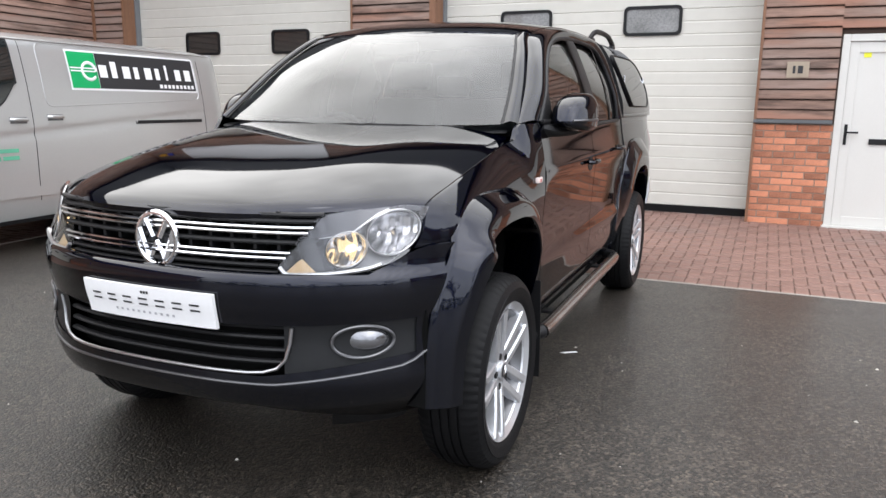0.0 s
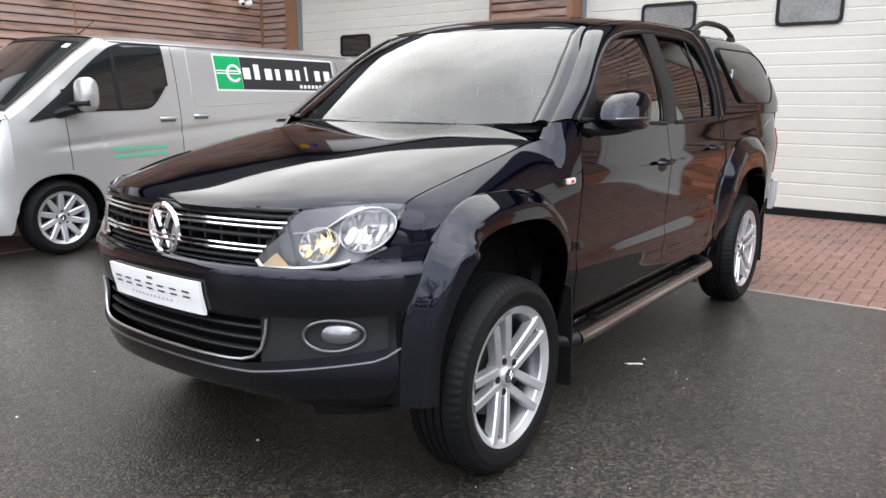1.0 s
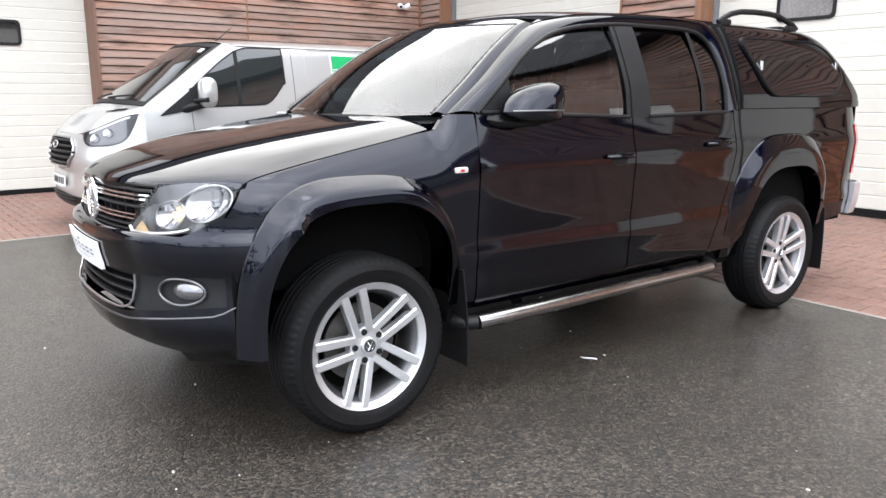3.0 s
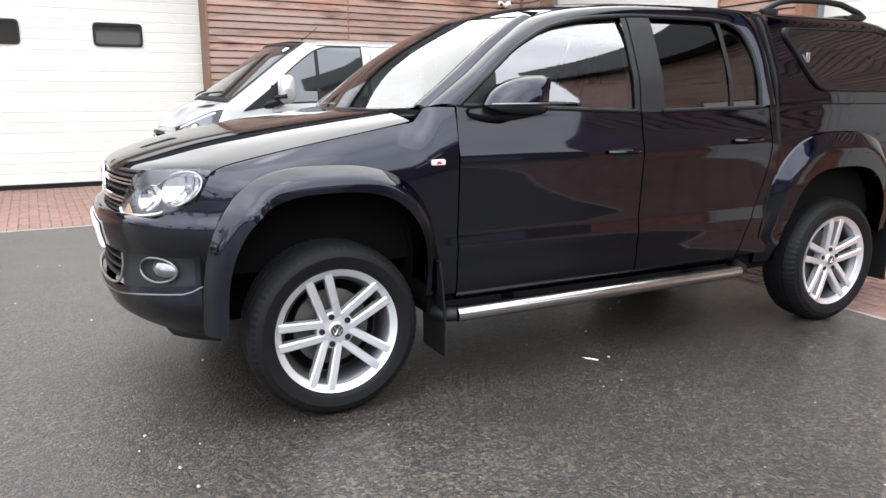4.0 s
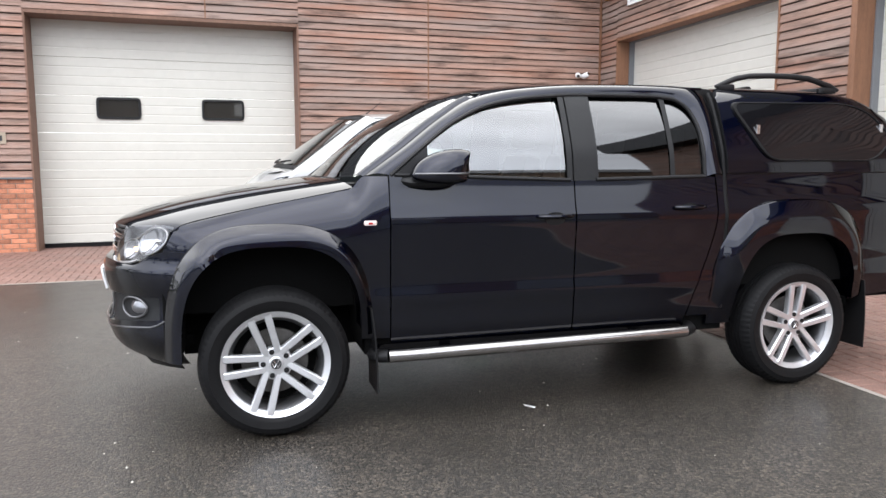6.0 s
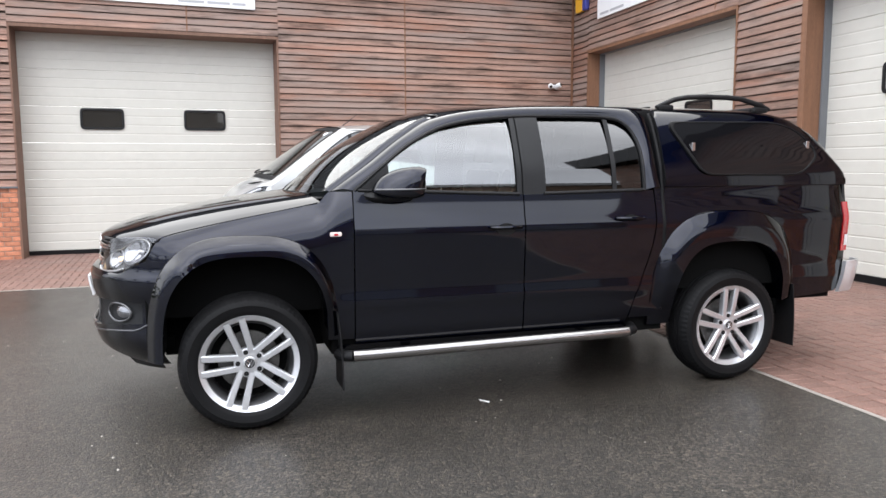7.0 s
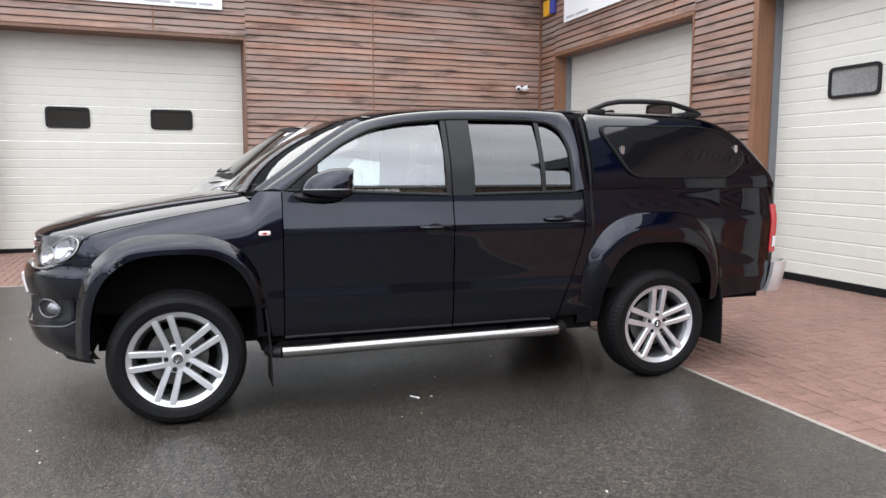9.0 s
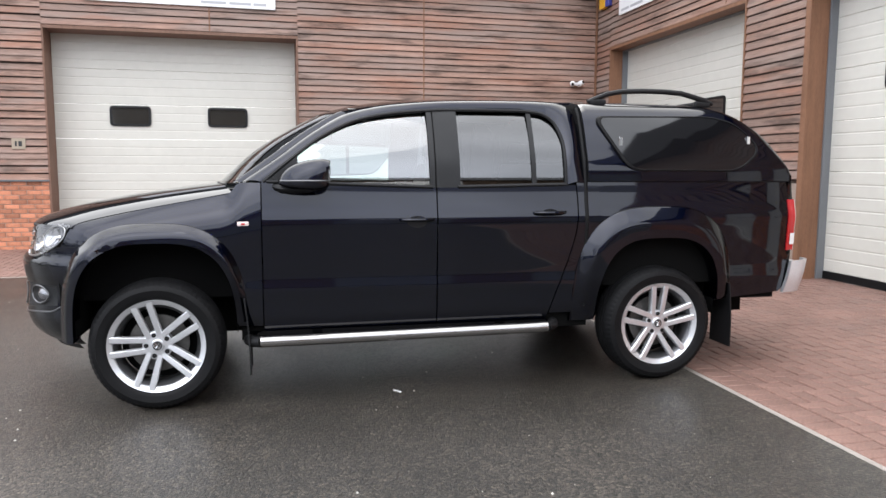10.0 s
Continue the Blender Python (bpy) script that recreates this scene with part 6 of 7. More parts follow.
# ---- surroundings of the yard behind the camera, known from their reflections ----
def opposite_unit():
    t = thing("opposite_unit", "dark gabled industrial unit across the yard", "building", pose(17.0, 6.0, 0))
    part("wall", box(bmesh.new(), (0, -9, 0), (10, 11, 4.6)), M_UNITWALL, t)
    bm = bmesh.new()
    vs = [bm.verts.new(p) for p in ((-0.4, -9.4, 4.602), (10.4, -9.4, 4.602), (5, -9.4, 6.6), (-0.4, 11.4, 4.602), (10.4, 11.4, 4.602), (5, 11.4, 6.6))]
    for q in ((0, 1, 2), (5, 4, 3), (0, 2, 5, 3), (1, 4, 5, 2), (0, 3, 4, 1)):
        bm.faces.new([vs[k] for k in q])
    part("roof", bm, M_ROOF, t)
    for k in range(3):
        part("door", box(bmesh.new(), (-0.04, -7.5 + 6 * k, 0), (-0.004, -4 + 6 * k, 3.3)), M_GREYSTEEL, t)
    part("sign_panel", box(bmesh.new(), (-0.06, -1.0, 3.7), (-0.004, 2.4, 4.3)), M_WHITE, t)


M_UNITWALL = material("dark_timber_cladding", (0.1, 0.065, 0.045), rough=0.8, vary=0.4, scale=1.5, stretch=(1, 0.4, 8))
opposite_unit()


def bare_tree(m, height, seed):
    rng = random.Random(seed)
    t = thing("tree", "bare winter tree at the edge of the yard", "tree", m, "bare trees round the yard")
    trunk, twigs = [], []

    def grow(p, d, length, r, depth):
        q = [p]
        cur, dd = np.array(p), np.array(d)
        for _ in range(4):
            dd = dd + np.array([rng.uniform(-0.18, 0.18) for _ in range(3)])
            dd /= np.linalg.norm(dd)
            cur = cur + dd * length / 4
            q.append(cur)
        (trunk if depth < 2 else twigs).append(tube(q, np.linspace(r, r * 0.6, 5), 6 if depth < 2 else 4, False))
        if depth < 4:
            for _ in range(4 if depth < 3 else 5):
                k = rng.randrange(2, 5)
                nd = dd + np.array([rng.uniform(-0.9, 0.9), rng.uniform(-0.9, 0.9), rng.uniform(-0.1, 0.7)])
                grow(q[k], nd / np.linalg.norm(nd), length * rng.uniform(0.55, 0.75), r * 0.5, depth + 1)

    grow((0, 0, 0), (0, 0, 1), height * 0.36, height * 0.022, 0)
    mesh_ob("trunk", *join(*trunk), M_TREES, t)
    mesh_ob("crown", *join(*twigs), M_TREES, t)
    return t


tree_a = bare_tree(pose(2.5, -22, 0), 11, 1)
for x, y, a in ((-5.5, -24, 70), (9, -21, 150), (-12, -27, 200), (16, -20, 20), (22, -12, 300), (-18, -22, 100)):
    copy_thing(tree_a, pose(x, y, 0, 0, 0, a))


def hedge():
    """A dark hedge bank of many small leafy clumps."""
    rng = random.Random(5)
    verts, faces = [], []
    for _ in range(5200):
        a = rng.random()
        if a < 0.7:
            x, y = rng.uniform(-30, 30), -17.5 + rng.uniform(-1.2, 1.2)
        else:
            x, y = 27 + rng.uniform(-1.2, 1.2), rng.uniform(-18, 30)
        z = rng.uniform(0, 2.2) + 0.4 * math.sin(x * 0.7 + y * 0.5)
        s = rng.uniform(0.12, 0.3)
        c = np.array((x, y, max(0.05, z)))
        u = np.array([rng.uniform(-1, 1) for _ in range(3)]) * s
        w = np.array([rng.uniform(-1, 1) for _ in range(3)]) * s
        b = len(verts)
        verts += [c - u, c + w, c + u, c - w]
        faces.append((b, b + 1, b + 2, b + 3))
    ob = mesh_ob("hedge", verts, faces, M_HEDGE, smooth=False)
    tagged(ob, "dark green hedge round the yard", "hedge", kind="stuff")


M_HEDGE = material("hedge_leaves", (0.035, 0.05, 0.022), rough=0.8, vary=0.4, scale=3, island_tint=0.6)
hedge()


# ---- silver panel van ----
VAN = pose(-6.585, 4.2, 0.0165)
van = thing("panel_van", "silver panel van with green and black livery panel", "van", VAN)
VWB = 2.93
van_w = spline((-0.5, 0.945), (-0.38, 0.972), (-0.2, 0.984), (0.1, 0.988), (3.6, 0.988), (3.9, 0.968), (4.06, 0.9))
van_tum = spline((0.2, 0.05), (0.35, 0.015), (0.5, 0.0), (0.9, 0.0), (1.15, 0.014), (1.3, 0.03), (1.5, 0.06), (1.7, 0.1), (1.82, 0.13), (1.87, 0.155))
pillar_z = spline((-0.38, 1.185), (-0.22, 1.3), (0.03, 1.5), (0.3, 1.7), (0.58, 1.87))
pillar_y = spline((1.185, -0.38), (1.3, -0.22), (1.5, 0.03), (1.7, 0.3), (1.87, 0.58))
screen_edge = path3((0.83, -0.35, 1.255), (0.805, -0.2, 1.365), (0.775, 0.05, 1.55), (0.735, 0.3, 1.735), (0.70, 0.52, 1.885))


def van_side_x(y, z):
    """Half width of the van: upright below, leaning in above, with a long pressed groove."""
    groove = 0.014 * math.exp(-((z - (0.985 + 0.075 * (y - 0.5))) / 0.032) ** 2) * step((y + 0.25) / 0.5) * step((3.8 - y) / 0.4)
    return float(van_w(y)) - float(van_tum(z)) - groove


def van_patch(y0, y1, lo, hi, out, n=20, m=10):
    P = np.zeros((n, m, 3))
    for i, y in enumerate(np.linspace(y0, y1, n)):
        for j, v in enumerate(np.linspace(0, 1, m)):
            z = float(lo(y)) + v * (float(hi(y)) - float(lo(y)))
            P[i, j] = (van_side_x(y, z) + out, y, z)
    return sheet(P)


VARCH_F = arch(0.0, 0.33, 0.40, 0.39, 2.2)
VARCH_R = arch(VWB, 0.33, 0.39, 0.37, 2.2)
vys = np.concatenate([np.linspace(-0.38, -0.3, 10), np.linspace(-0.28, 0.28, 20), np.linspace(0.3, 0.399, 12), np.linspace(0.41, 0.6, 6), np.linspace(0.65, 2.5, 30), np.linspace(2.541, 2.65, 10), np.linspace(2.68, 3.2, 14), np.linspace(3.22, 3.319, 10), np.linspace(3.33, 4.06, 12)])
P = np.zeros((len(vys), 56, 3))
for i, y in enumerate(vys):
    lo = max(float(arch_z(VARCH_F, y)), float(arch_z(VARCH_R, y)), 0.27)
    top = float(pillar_z(y)) if y < 0.58 else 1.87
    for j, z in enumerate(np.linspace(lo, top, 56)):
        P[i, j] = (van_side_x(y, z), y, z)
for q in (sheet(P, (-0.03, 0, 0)), flip(*sheet(P, (-0.03, 0, 0)))):
    mesh_ob("body_side", *q, M_VAN, van, "silver painted body side", sharp=50)

# roof, pillars and windscreen
van_crown = spline((0.38, 1.915), (0.6, 1.944), (1.2, 1.966), (3.5, 1.963), (3.95, 1.94), (4.06, 1.9))
P = np.zeros((50, 33, 3))
for i, u in enumerate(np.linspace(0, 1, 50)):
    for j, s_ in enumerate(np.linspace(-1, 1, 33)):
        y0 = 0.38 + 0.2 * s_ * s_
        y = y0 + u * (4.06 - y0)
        x = s_ * (van_side_x(max(y, 0.58), 1.87))
        P[i, j] = (x, y, 1.87 + (float(van_crown(y)) - 1.87) * (1 - abs(s_) ** 3.5))
mesh_ob("roof", *sheet(P), M_VAN, van, "silver painted roof", sharp=60)
P = np.zeros((2, 24, 7, 3))
for i, v in enumerate(np.linspace(0, 1, 24)):
    a = screen_edge(v)
    z = 1.185 + v * (1.87 - 1.185)
    b = np.array((van_side_x(float(pillar_y(z)), z), float(pillar_y(z)), z))
    for j, u in enumerate(np.linspace(0, 1, 7)):
        p = a + (b - a) * u + np.array((0.012, -0.02, 0.012)) * math.sin(math.pi * u)
        P[0, i, j], P[1, i, 6 - j] = p, p * np.array((-1, 1, 1))
for q in P:
    mesh_ob("windscreen_pillar", *sheet(q), M_VAN, van, sharp=60)


def van_screen(s_, v, out=0.0):
    e = screen_edge(v)
    k = abs(s_) ** 2.2
    return np.array((s_ * e[0], e[1] - 0.14 * (1 - k) - out, e[2] + 0.03 * (1 - k) + out))


P = np.array([[van_screen(s_, v) for v in np.linspace(0, 1, 16)] for s_ in np.linspace(-1, 1, 27)])
vs = mesh_ob("windscreen", *sheet(P), M_VANSCREEN, van, "dark windscreen with black border", sharp=60)
for s0, s1 in ((-1.0, -0.955), (0.955, 1.0)):
    mesh_ob("border", *sheet(np.array([[van_screen(s_, v, 0.003) for v in np.linspace(0, 1, 16)] for s_ in np.linspace(s0, s1, 3)])), M_TRIM, vs)
for v0, v1 in ((0.0, 0.06), (0.94, 1.0)):
    mesh_ob("border", *sheet(np.array([[van_screen(s_, v, 0.003) for v in np.linspace(v0, v1, 3)] for s_ in np.linspace(-1, 1, 27)])), M_TRIM, vs)
mesh_ob("sticker", *sheet(np.array([[van_screen(s_, v, 0.005) for v in np.linspace(0.84, 0.9, 2)] for s_ in np.linspace(0.8, 0.88, 2)])), M_WHITE, vs)
for x0 in (-0.55, 0.1):
    pts = [van_screen(x, 0.05 + 0.1 * (x - x0), 0.02) for x in np.linspace(x0, x0 + 0.6, 8)]
    mesh_ob("wiper", *tube(pts, 0.01, 6), M_TRIM, van)

# front: bumper skin by the length along it from the middle, lamps, bonnet
nose_half = path3((0, -0.985, 0), (0.3, -0.965, 0), (0.5, -0.93, 0), (0.7, -0.835, 0), (0.825, -0.7, 0), (0.905, -0.56, 0), (0.95, -0.46, 0), (0.972, -0.38, 0))
NOSE_L = 1.31
nose_prof = spline((0.2, -0.09), (0.28, -0.03), (0.36, 0.0), (0.42, 0.006), (0.5, 0.0), (0.6, -0.004), (0.66, 0.006), (0.72, 0.012), (0.78, 0.004), (0.86, -0.018), (0.92, -0.038), (1.0, -0.075), (1.06, -0.11), (1.2, -0.19))
lamp_hi = spline((0, 0.99), (0.45, 0.985), (0.6, 1.005), (0.8, 1.06), (1.0, 1.125), (1.15, 1.172), (1.31, 1.19))
lamp_lo = spline((0.6, 0.96), (0.66, 0.895), (0.75, 0.868), (0.9, 0.872), (1.05, 0.9), (1.13, 0.955), (1.2, 1.07), (1.26, 1.178), (1.31, 1.186))


def nose_at(l, z, out=0.0):
    """A place on the van's front by the length along it (negative on the right) and height."""
    t = min(1.0, abs(l) / NOSE_L)
    p = nose_half(t)
    d = (nose_half(min(1, t + 0.01)) - nose_half(max(0, t - 0.01)))[:2]
    d /= np.linalg.norm(d)
    k = float(nose_prof(z)) * (1 - 0.8 * step((t - 0.55) / 0.45)) + out
    x, y = p[0] + d[1] * k, p[1] - d[0] * k
    return np.array((math.copysign(x, l) if l else 0.0, y, z))


def nose_patch(l0, l1, lo, hi, out=0.0, n=24, m=8):
    return sheet(np.array([[nose_at(l, float(lo(l)) + v * (float(hi(l)) - float(lo(l))), out) for v in np.linspace(0, 1, m)] for l in np.linspace(l0, l1, n)]))


skin_top = lambda l: 0.985 if abs(l) < 0.6 else float(lamp_lo(abs(l)))
arch_edge = lambda l: 0.24 + 0.2 * step((abs(l) - 1.24) / 0.07)
mesh_ob("front_bumper", *nose_patch(-NOSE_L, NOSE_L, arch_edge, skin_top, 0.0, 99, 30), M_VAN, van, "silver painted front bumper", sharp=50)
P = np.zeros((61, 20, 3))
for i, l in enumerate(np.linspace(-NOSE_L, NOSE_L, 61)):
    a = nose_at(l, float(lamp_hi(abs(l))), -0.004)
    x = min(1.0, abs(a[0]) / 0.95)
    xr = x * 0.945
    k = min(1.0, xr / 0.83) ** 2
    side = max(0.0, (xr - 0.83) / 0.115)
    b = np.array((math.copysign(xr, l), -0.49 + 0.14 * k - 0.02 * side, 1.28 - 0.03 * k - 0.065 * side))
    for j, v in enumerate(np.linspace(0, 1, 20)):
        P[i, j] = a + (b - a) * v + np.array((0, 0, (0.05 * (1 - x ** 4) + 0.01 * math.exp(-((x - 0.62) / 0.07) ** 2)) * math.sin(math.pi * v ** 0.8)))
mesh_ob("bonnet", *sheet(P, (0, 0.01, -0.01)), M_VAN, van, "silver painted bonnet", sharp=60)
for k in range(3):
    pts = [P[52 - 3 * q, 10 + k] + np.array((0, 0, 0.006)) for q in range(4)]
    mesh_ob("bonnet_print", *tube(pts[:3 + (k == 1)], 0.012, 4, flat=0.2), M_INK, van)
mesh_ob("tail", *sheet(np.array([[(s_ * van_side_x(4.06, z) * 0.995, 4.06, z) for z in np.linspace(0.3, 1.9, 20)] for s_ in np.linspace(-1, 1, 9)])), M_VAN, van)

grille_lo = lambda l: 0.665 + 0.9 * max(0.0, abs(l) - 0.36)
grille_hi = lambda l: 0.955 - 0.02 * abs(l) - 0.75 * max(0.0, abs(l) - 0.38)
gr = mesh_ob("grille", *nose_patch(-0.49, 0.49, grille_lo, grille_hi, 0.006, 41, 10), M_VOID, van, "black grille with chrome surround")
for z in (0.7, 0.755, 0.81, 0.865, 0.92):
    half = min(0.36 + (z - 0.665) / 0.9, 0.38 + (0.955 - z) / 0.75) - 0.015
    mesh_ob("grille_bar", *tube([nose_at(l, z, 0.014) for l in np.linspace(-half, half, 25)], 0.017, 6, flat=0.8), M_GREYTRIM, gr)
rim_pts = [nose_at(l, grille_hi(l), 0.014) for l in np.linspace(-0.49, 0.49, 31)] + [nose_at(l, grille_lo(l), 0.014) for l in np.linspace(0.49, -0.49, 31)]
mesh_ob("grille_trim", *tube(rim_pts + rim_pts[:1], 0.012, 6, False), M_SATIN, gr)
ring = [nose_at(0.085 * math.cos(a), 0.875 + 0.034 * math.sin(a), 0.034) for a in np.linspace(0, 2 * math.pi, 25)]
bd = mesh_ob("badge", *tube(ring, 0.007, 6, False), M_CHROME, gr)
mesh_ob("badge_face", [nose_at(0.08 * math.cos(a), 0.875 + 0.03 * math.sin(a), 0.034) for a in np.linspace(0, 2 * math.pi, 24, endpoint=False)], [tuple(range(24))], M_GREYTRIM, bd, smooth=False)
mesh_ob("lower_intake", *nose_patch(-0.7, 0.7, lambda l: 0.262, lambda l: 0.4 - 0.06 * abs(l), 0.008, 31, 5), M_TRIM, van)
for z in (0.3, 0.335, 0.37):
    mesh_ob("intake_slat", *tube([nose_at(l, z, 0.014) for l in np.linspace(-0.45, 0.45, 17)], 0.008, 6), M_GREYTRIM, van)
pl = mesh_ob("number_plate", *nose_patch(-0.26, 0.26, lambda l: 0.455, lambda l: 0.565, 0.02, 9, 3), M_WHITE, van, "pale number plate with dark bars")
for k in range(7):
    mesh_ob("plate_bar", *nose_patch(-0.22 + 0.064 * k, -0.18 + 0.064 * k, lambda l: 0.475, lambda l: 0.545, 0.023, 3, 2), M_INK, pl)
fog_lo = spline((0.62, 0.575), (0.68, 0.51), (0.8, 0.472), (1.0, 0.465), (1.03, 0.5))
fog_hi = spline((0.62, 0.605), (0.7, 0.638), (0.85, 0.64), (0.95, 0.6), (1.03, 0.52))
for sgn in (1, -1):
    hl = mesh_ob("headlamp", *nose_patch(0.605 * sgn, 1.29 * sgn, lambda l: lamp_lo(abs(l)), lambda l: lamp_hi(abs(l)), -0.002, 36, 10), M_TRIM, van, "swept clear headlamp with bright reflector", sharp=60)
    mesh_ob("reflector", *nose_patch(0.66 * sgn, 1.12 * sgn, lambda l: float(lamp_lo(abs(l))) + 0.018, lambda l: float(lamp_hi(abs(l))) - 0.04, 0.0, 24, 6), M_LAMPBACK, hl, sharp=60)
    for c in (0.78, 0.93):
        bowl_pts = np.array([[nose_at(sgn * (c + 0.055 * r * math.cos(a)), 0.95 + 0.05 * (c - 0.78) / 0.15 + 0.042 * r * math.sin(a), 0.012 * r * r) for r in np.linspace(0.02, 1, 5)] for a in np.linspace(0, 2 * math.pi, 20)])
        mesh_ob("lamp_bowl", *sheet(bowl_pts), M_REFL, hl, sharp=60)
    mesh_ob("day_lamp", *nose_patch(0.68 * sgn, 1.16 * sgn, lambda l: float(lamp_hi(abs(l))) - 0.035, lambda l: float(lamp_hi(abs(l))) - 0.015, 0.003, 20, 2), M_WHITE, hl, sharp=60)
    mesh_ob("lens", *nose_patch(0.605 * sgn, 1.29 * sgn, lambda l: lamp_lo(abs(l)), lambda l: lamp_hi(abs(l)), 0.014, 36, 10), M_LENS, hl, sharp=60)
    fs = mesh_ob("fog_surround", *nose_patch(0.62 * sgn, 1.03 * sgn, lambda l: fog_lo(abs(l)), lambda l: fog_hi(abs(l)), 0.006, 24, 6), M_TRIM, van, "black fog lamp surround")
    mesh_ob("fog_lamp", *nose_patch(0.8 * sgn, 0.96 * sgn, lambda l: 0.5, lambda l: 0.565, 0.012, 10, 4), M_FOGLENS, fs)
    pts = [nose_at(sgn * l, float(fog_hi(l)), 0.008) for l in np.linspace(0.63, 1.02, 16)]
    mesh_ob("surround_lip", *tube(pts, 0.012, 6), M_VAN, fs)
part("underbody", box(box(bmesh.new(), (-0.8, 0.42, 0.24), (0.8, 2.5, 0.6)), (-0.55, -0.8, 0.26), (0.55, 4.0, 0.7)), M_VOID, van)
for yc, cv in ((0, VARCH_F), (VWB, VARCH_R)):
    P = np.zeros((24, 2, 3))
    for i, t in enumerate(np.linspace(0, 1, 24)):
        y, z = cv(t)
        P[i] = [(0.965, y, z + 0.004), (0.5, y, z + 0.004)]
    mesh_ob("wheel_arch_liner", *sheet(P), M_VOID, van)
    pts = [(float(van_w(max(-0.38, cv(t)[0]))) - 0.01, cv(t)[0], cv(t)[1]) for t in np.linspace(0.06, 0.98, 40)]
    mesh_ob("arch_lip", *tube(pts, 0.009, 8), M_VAN, van)
    for sx, rz in ((0.86, 0), (-0.86, 180)):
        wheel(van, pose(sx, yc, 0.33, 0, 0, rz), radians(20), 0.33, 0.225, 0.22, 10, False)

# side glass, mirror, doors and fittings of the visible side
win_hi = spline((0.1, 1.41), (0.3, 1.585), (0.5, 1.735), (0.62, 1.805), (0.76, 1.838), (1.13, 1.842))
win_lo = spline((0.1, 1.25), (0.5, 1.262), (0.88, 1.275), (0.96, 1.31), (1.06, 1.41), (1.13, 1.5))
fr = mesh_ob("window_surround", *van_patch(0.075, 1.15, lambda y: float(win_lo(min(max(y, 0.1), 1.13))) - 0.018, lambda y: float(win_hi(min(max(y, 0.1), 1.13))) + 0.018, 0.004, 34, 12), M_TRIM, van)
mesh_ob("side_window", *van_patch(0.1, 1.13, win_lo, win_hi, 0.007, 34, 12), M_VANSCREEN, fr, "dark side window")
mesh_ob("window_bar", *van_patch(0.585, 0.625, win_lo, win_hi, 0.01, 3, 12), M_TRIM, fr)
mesh_ob("mirror_sail", *van_patch(-0.23, 0.2, lambda y: np.interp(y, [-0.23, 0.2], [1.158, 1.235]), lambda y: np.interp(y, [-0.23, 0.2], [1.172, 1.5]), 0.012, 12, 6), M_TRIM, van)
for y, z0, z1 in ((0.09, 0.74, 1.22), (1.25, 0.45, 1.85), (3.62, 0.5, 1.8)):
    pts = [(van_side_x(y, z) - 0.001, y + (0.05 * (1.0 - z) if y < 1 else 0), z) for z in np.linspace(z0, z1, 30)]
    mesh_ob("door_gap", *tube(pts, 0.004, 5), M_TRIM, van)
frame_line = rounded([(1.42, 1.28), (3.56, 1.36), (3.56, 1.845), (1.42, 1.845)], 0.08, 6)
frame_line = [(y, z) for (y0, z0), (y1, z1) in zip(frame_line, frame_line[1:] + frame_line[:1]) for y, z in [(y0 + (y1 - y0) * q / 4, z0 + (z1 - z0) * q / 4) for q in range(4)]]
mesh_ob("panel_pressing", *tube([(van_side_x(y, z) - 0.003, y, z) for y, z in frame_line + frame_line[:1]], 0.0075, 6, False), M_VAN, van)
pts = [(van_side_x(y, 1.862) + 0.004, y, 1.868) for y in np.linspace(0.62, 3.9, 30)]
mesh_ob("roof_gutter", *tube(pts, 0.008, 6), M_VAN, van)
mesh_ob("slide_rail", *van_patch(2.5, 3.55, lambda y: 1.105, lambda y: 1.14, 0.004, 16, 3), M_TRIM, van)
mesh_ob("side_moulding", *van_patch(0.52, 2.45, lambda y: 0.49 + 0.06 * step((0.62 - y) / 0.1), lambda y: 0.56 + 0.02 * step((y - 0.52) / 0.3), 0.014, 24, 4), M_VAN, van)
mesh_ob("sill_trim", *van_patch(0.42, 2.5, lambda y: 0.262, lambda y: 0.3, 0.006, 16, 3), M_TRIM, van)
for y, z in ((1.1, 1.17), (1.49, 1.19)):
    hd = mesh_ob("handle_dish", *van_patch(y - 0.085, y + 0.085, lambda y: z - 0.035, lambda y: z + 0.02, 0.001, 6, 4), M_LAMPBACK, van)
    pts = [(van_side_x(y + d, z) + o, y + d, z) for d, o in ((-0.085, 0.004), (-0.06, 0.03), (0.0, 0.036), (0.06, 0.03), (0.085, 0.004))]
    mesh_ob("door_handle", *tube(pts, 0.016, 8), M_VAN, hd)
P = np.zeros((20, 12, 3))
for i in range(20):
    a = 2 * math.pi * i / 19
    for j in range(12):
        b = math.pi * j / 11
        r = math.sin(b) ** 0.5
        P[i, j] = (1.14 + 0.098 * r * np.sign(math.cos(a)) * abs(math.cos(a)) ** 0.6, 0.19 - 0.085 * math.cos(b), 1.385 + 0.15 * r * np.sign(math.sin(a)) * abs(math.sin(a)) ** 0.6)
vm = mesh_ob("door_mirror", *sheet(P), M_VAN, van, "silver door mirror with black arm", sharp=60)
mesh_ob("mirror_arm", *tube([(0.93, 0.03, 1.22), (1.0, 0.09, 1.25), (1.1, 0.17, 1.27), (1.2, 0.2, 1.29)], [0.07, 0.06, 0.05, 0.03], 10, flat=0.7), M_TRIM, vm)
mesh_ob("mirror_band", *tube([(1.05, 0.1, 1.3), (1.14, 0.098, 1.31), (1.24, 0.15, 1.315)], 0.03, 8, flat=0.8), M_TRIM, vm)
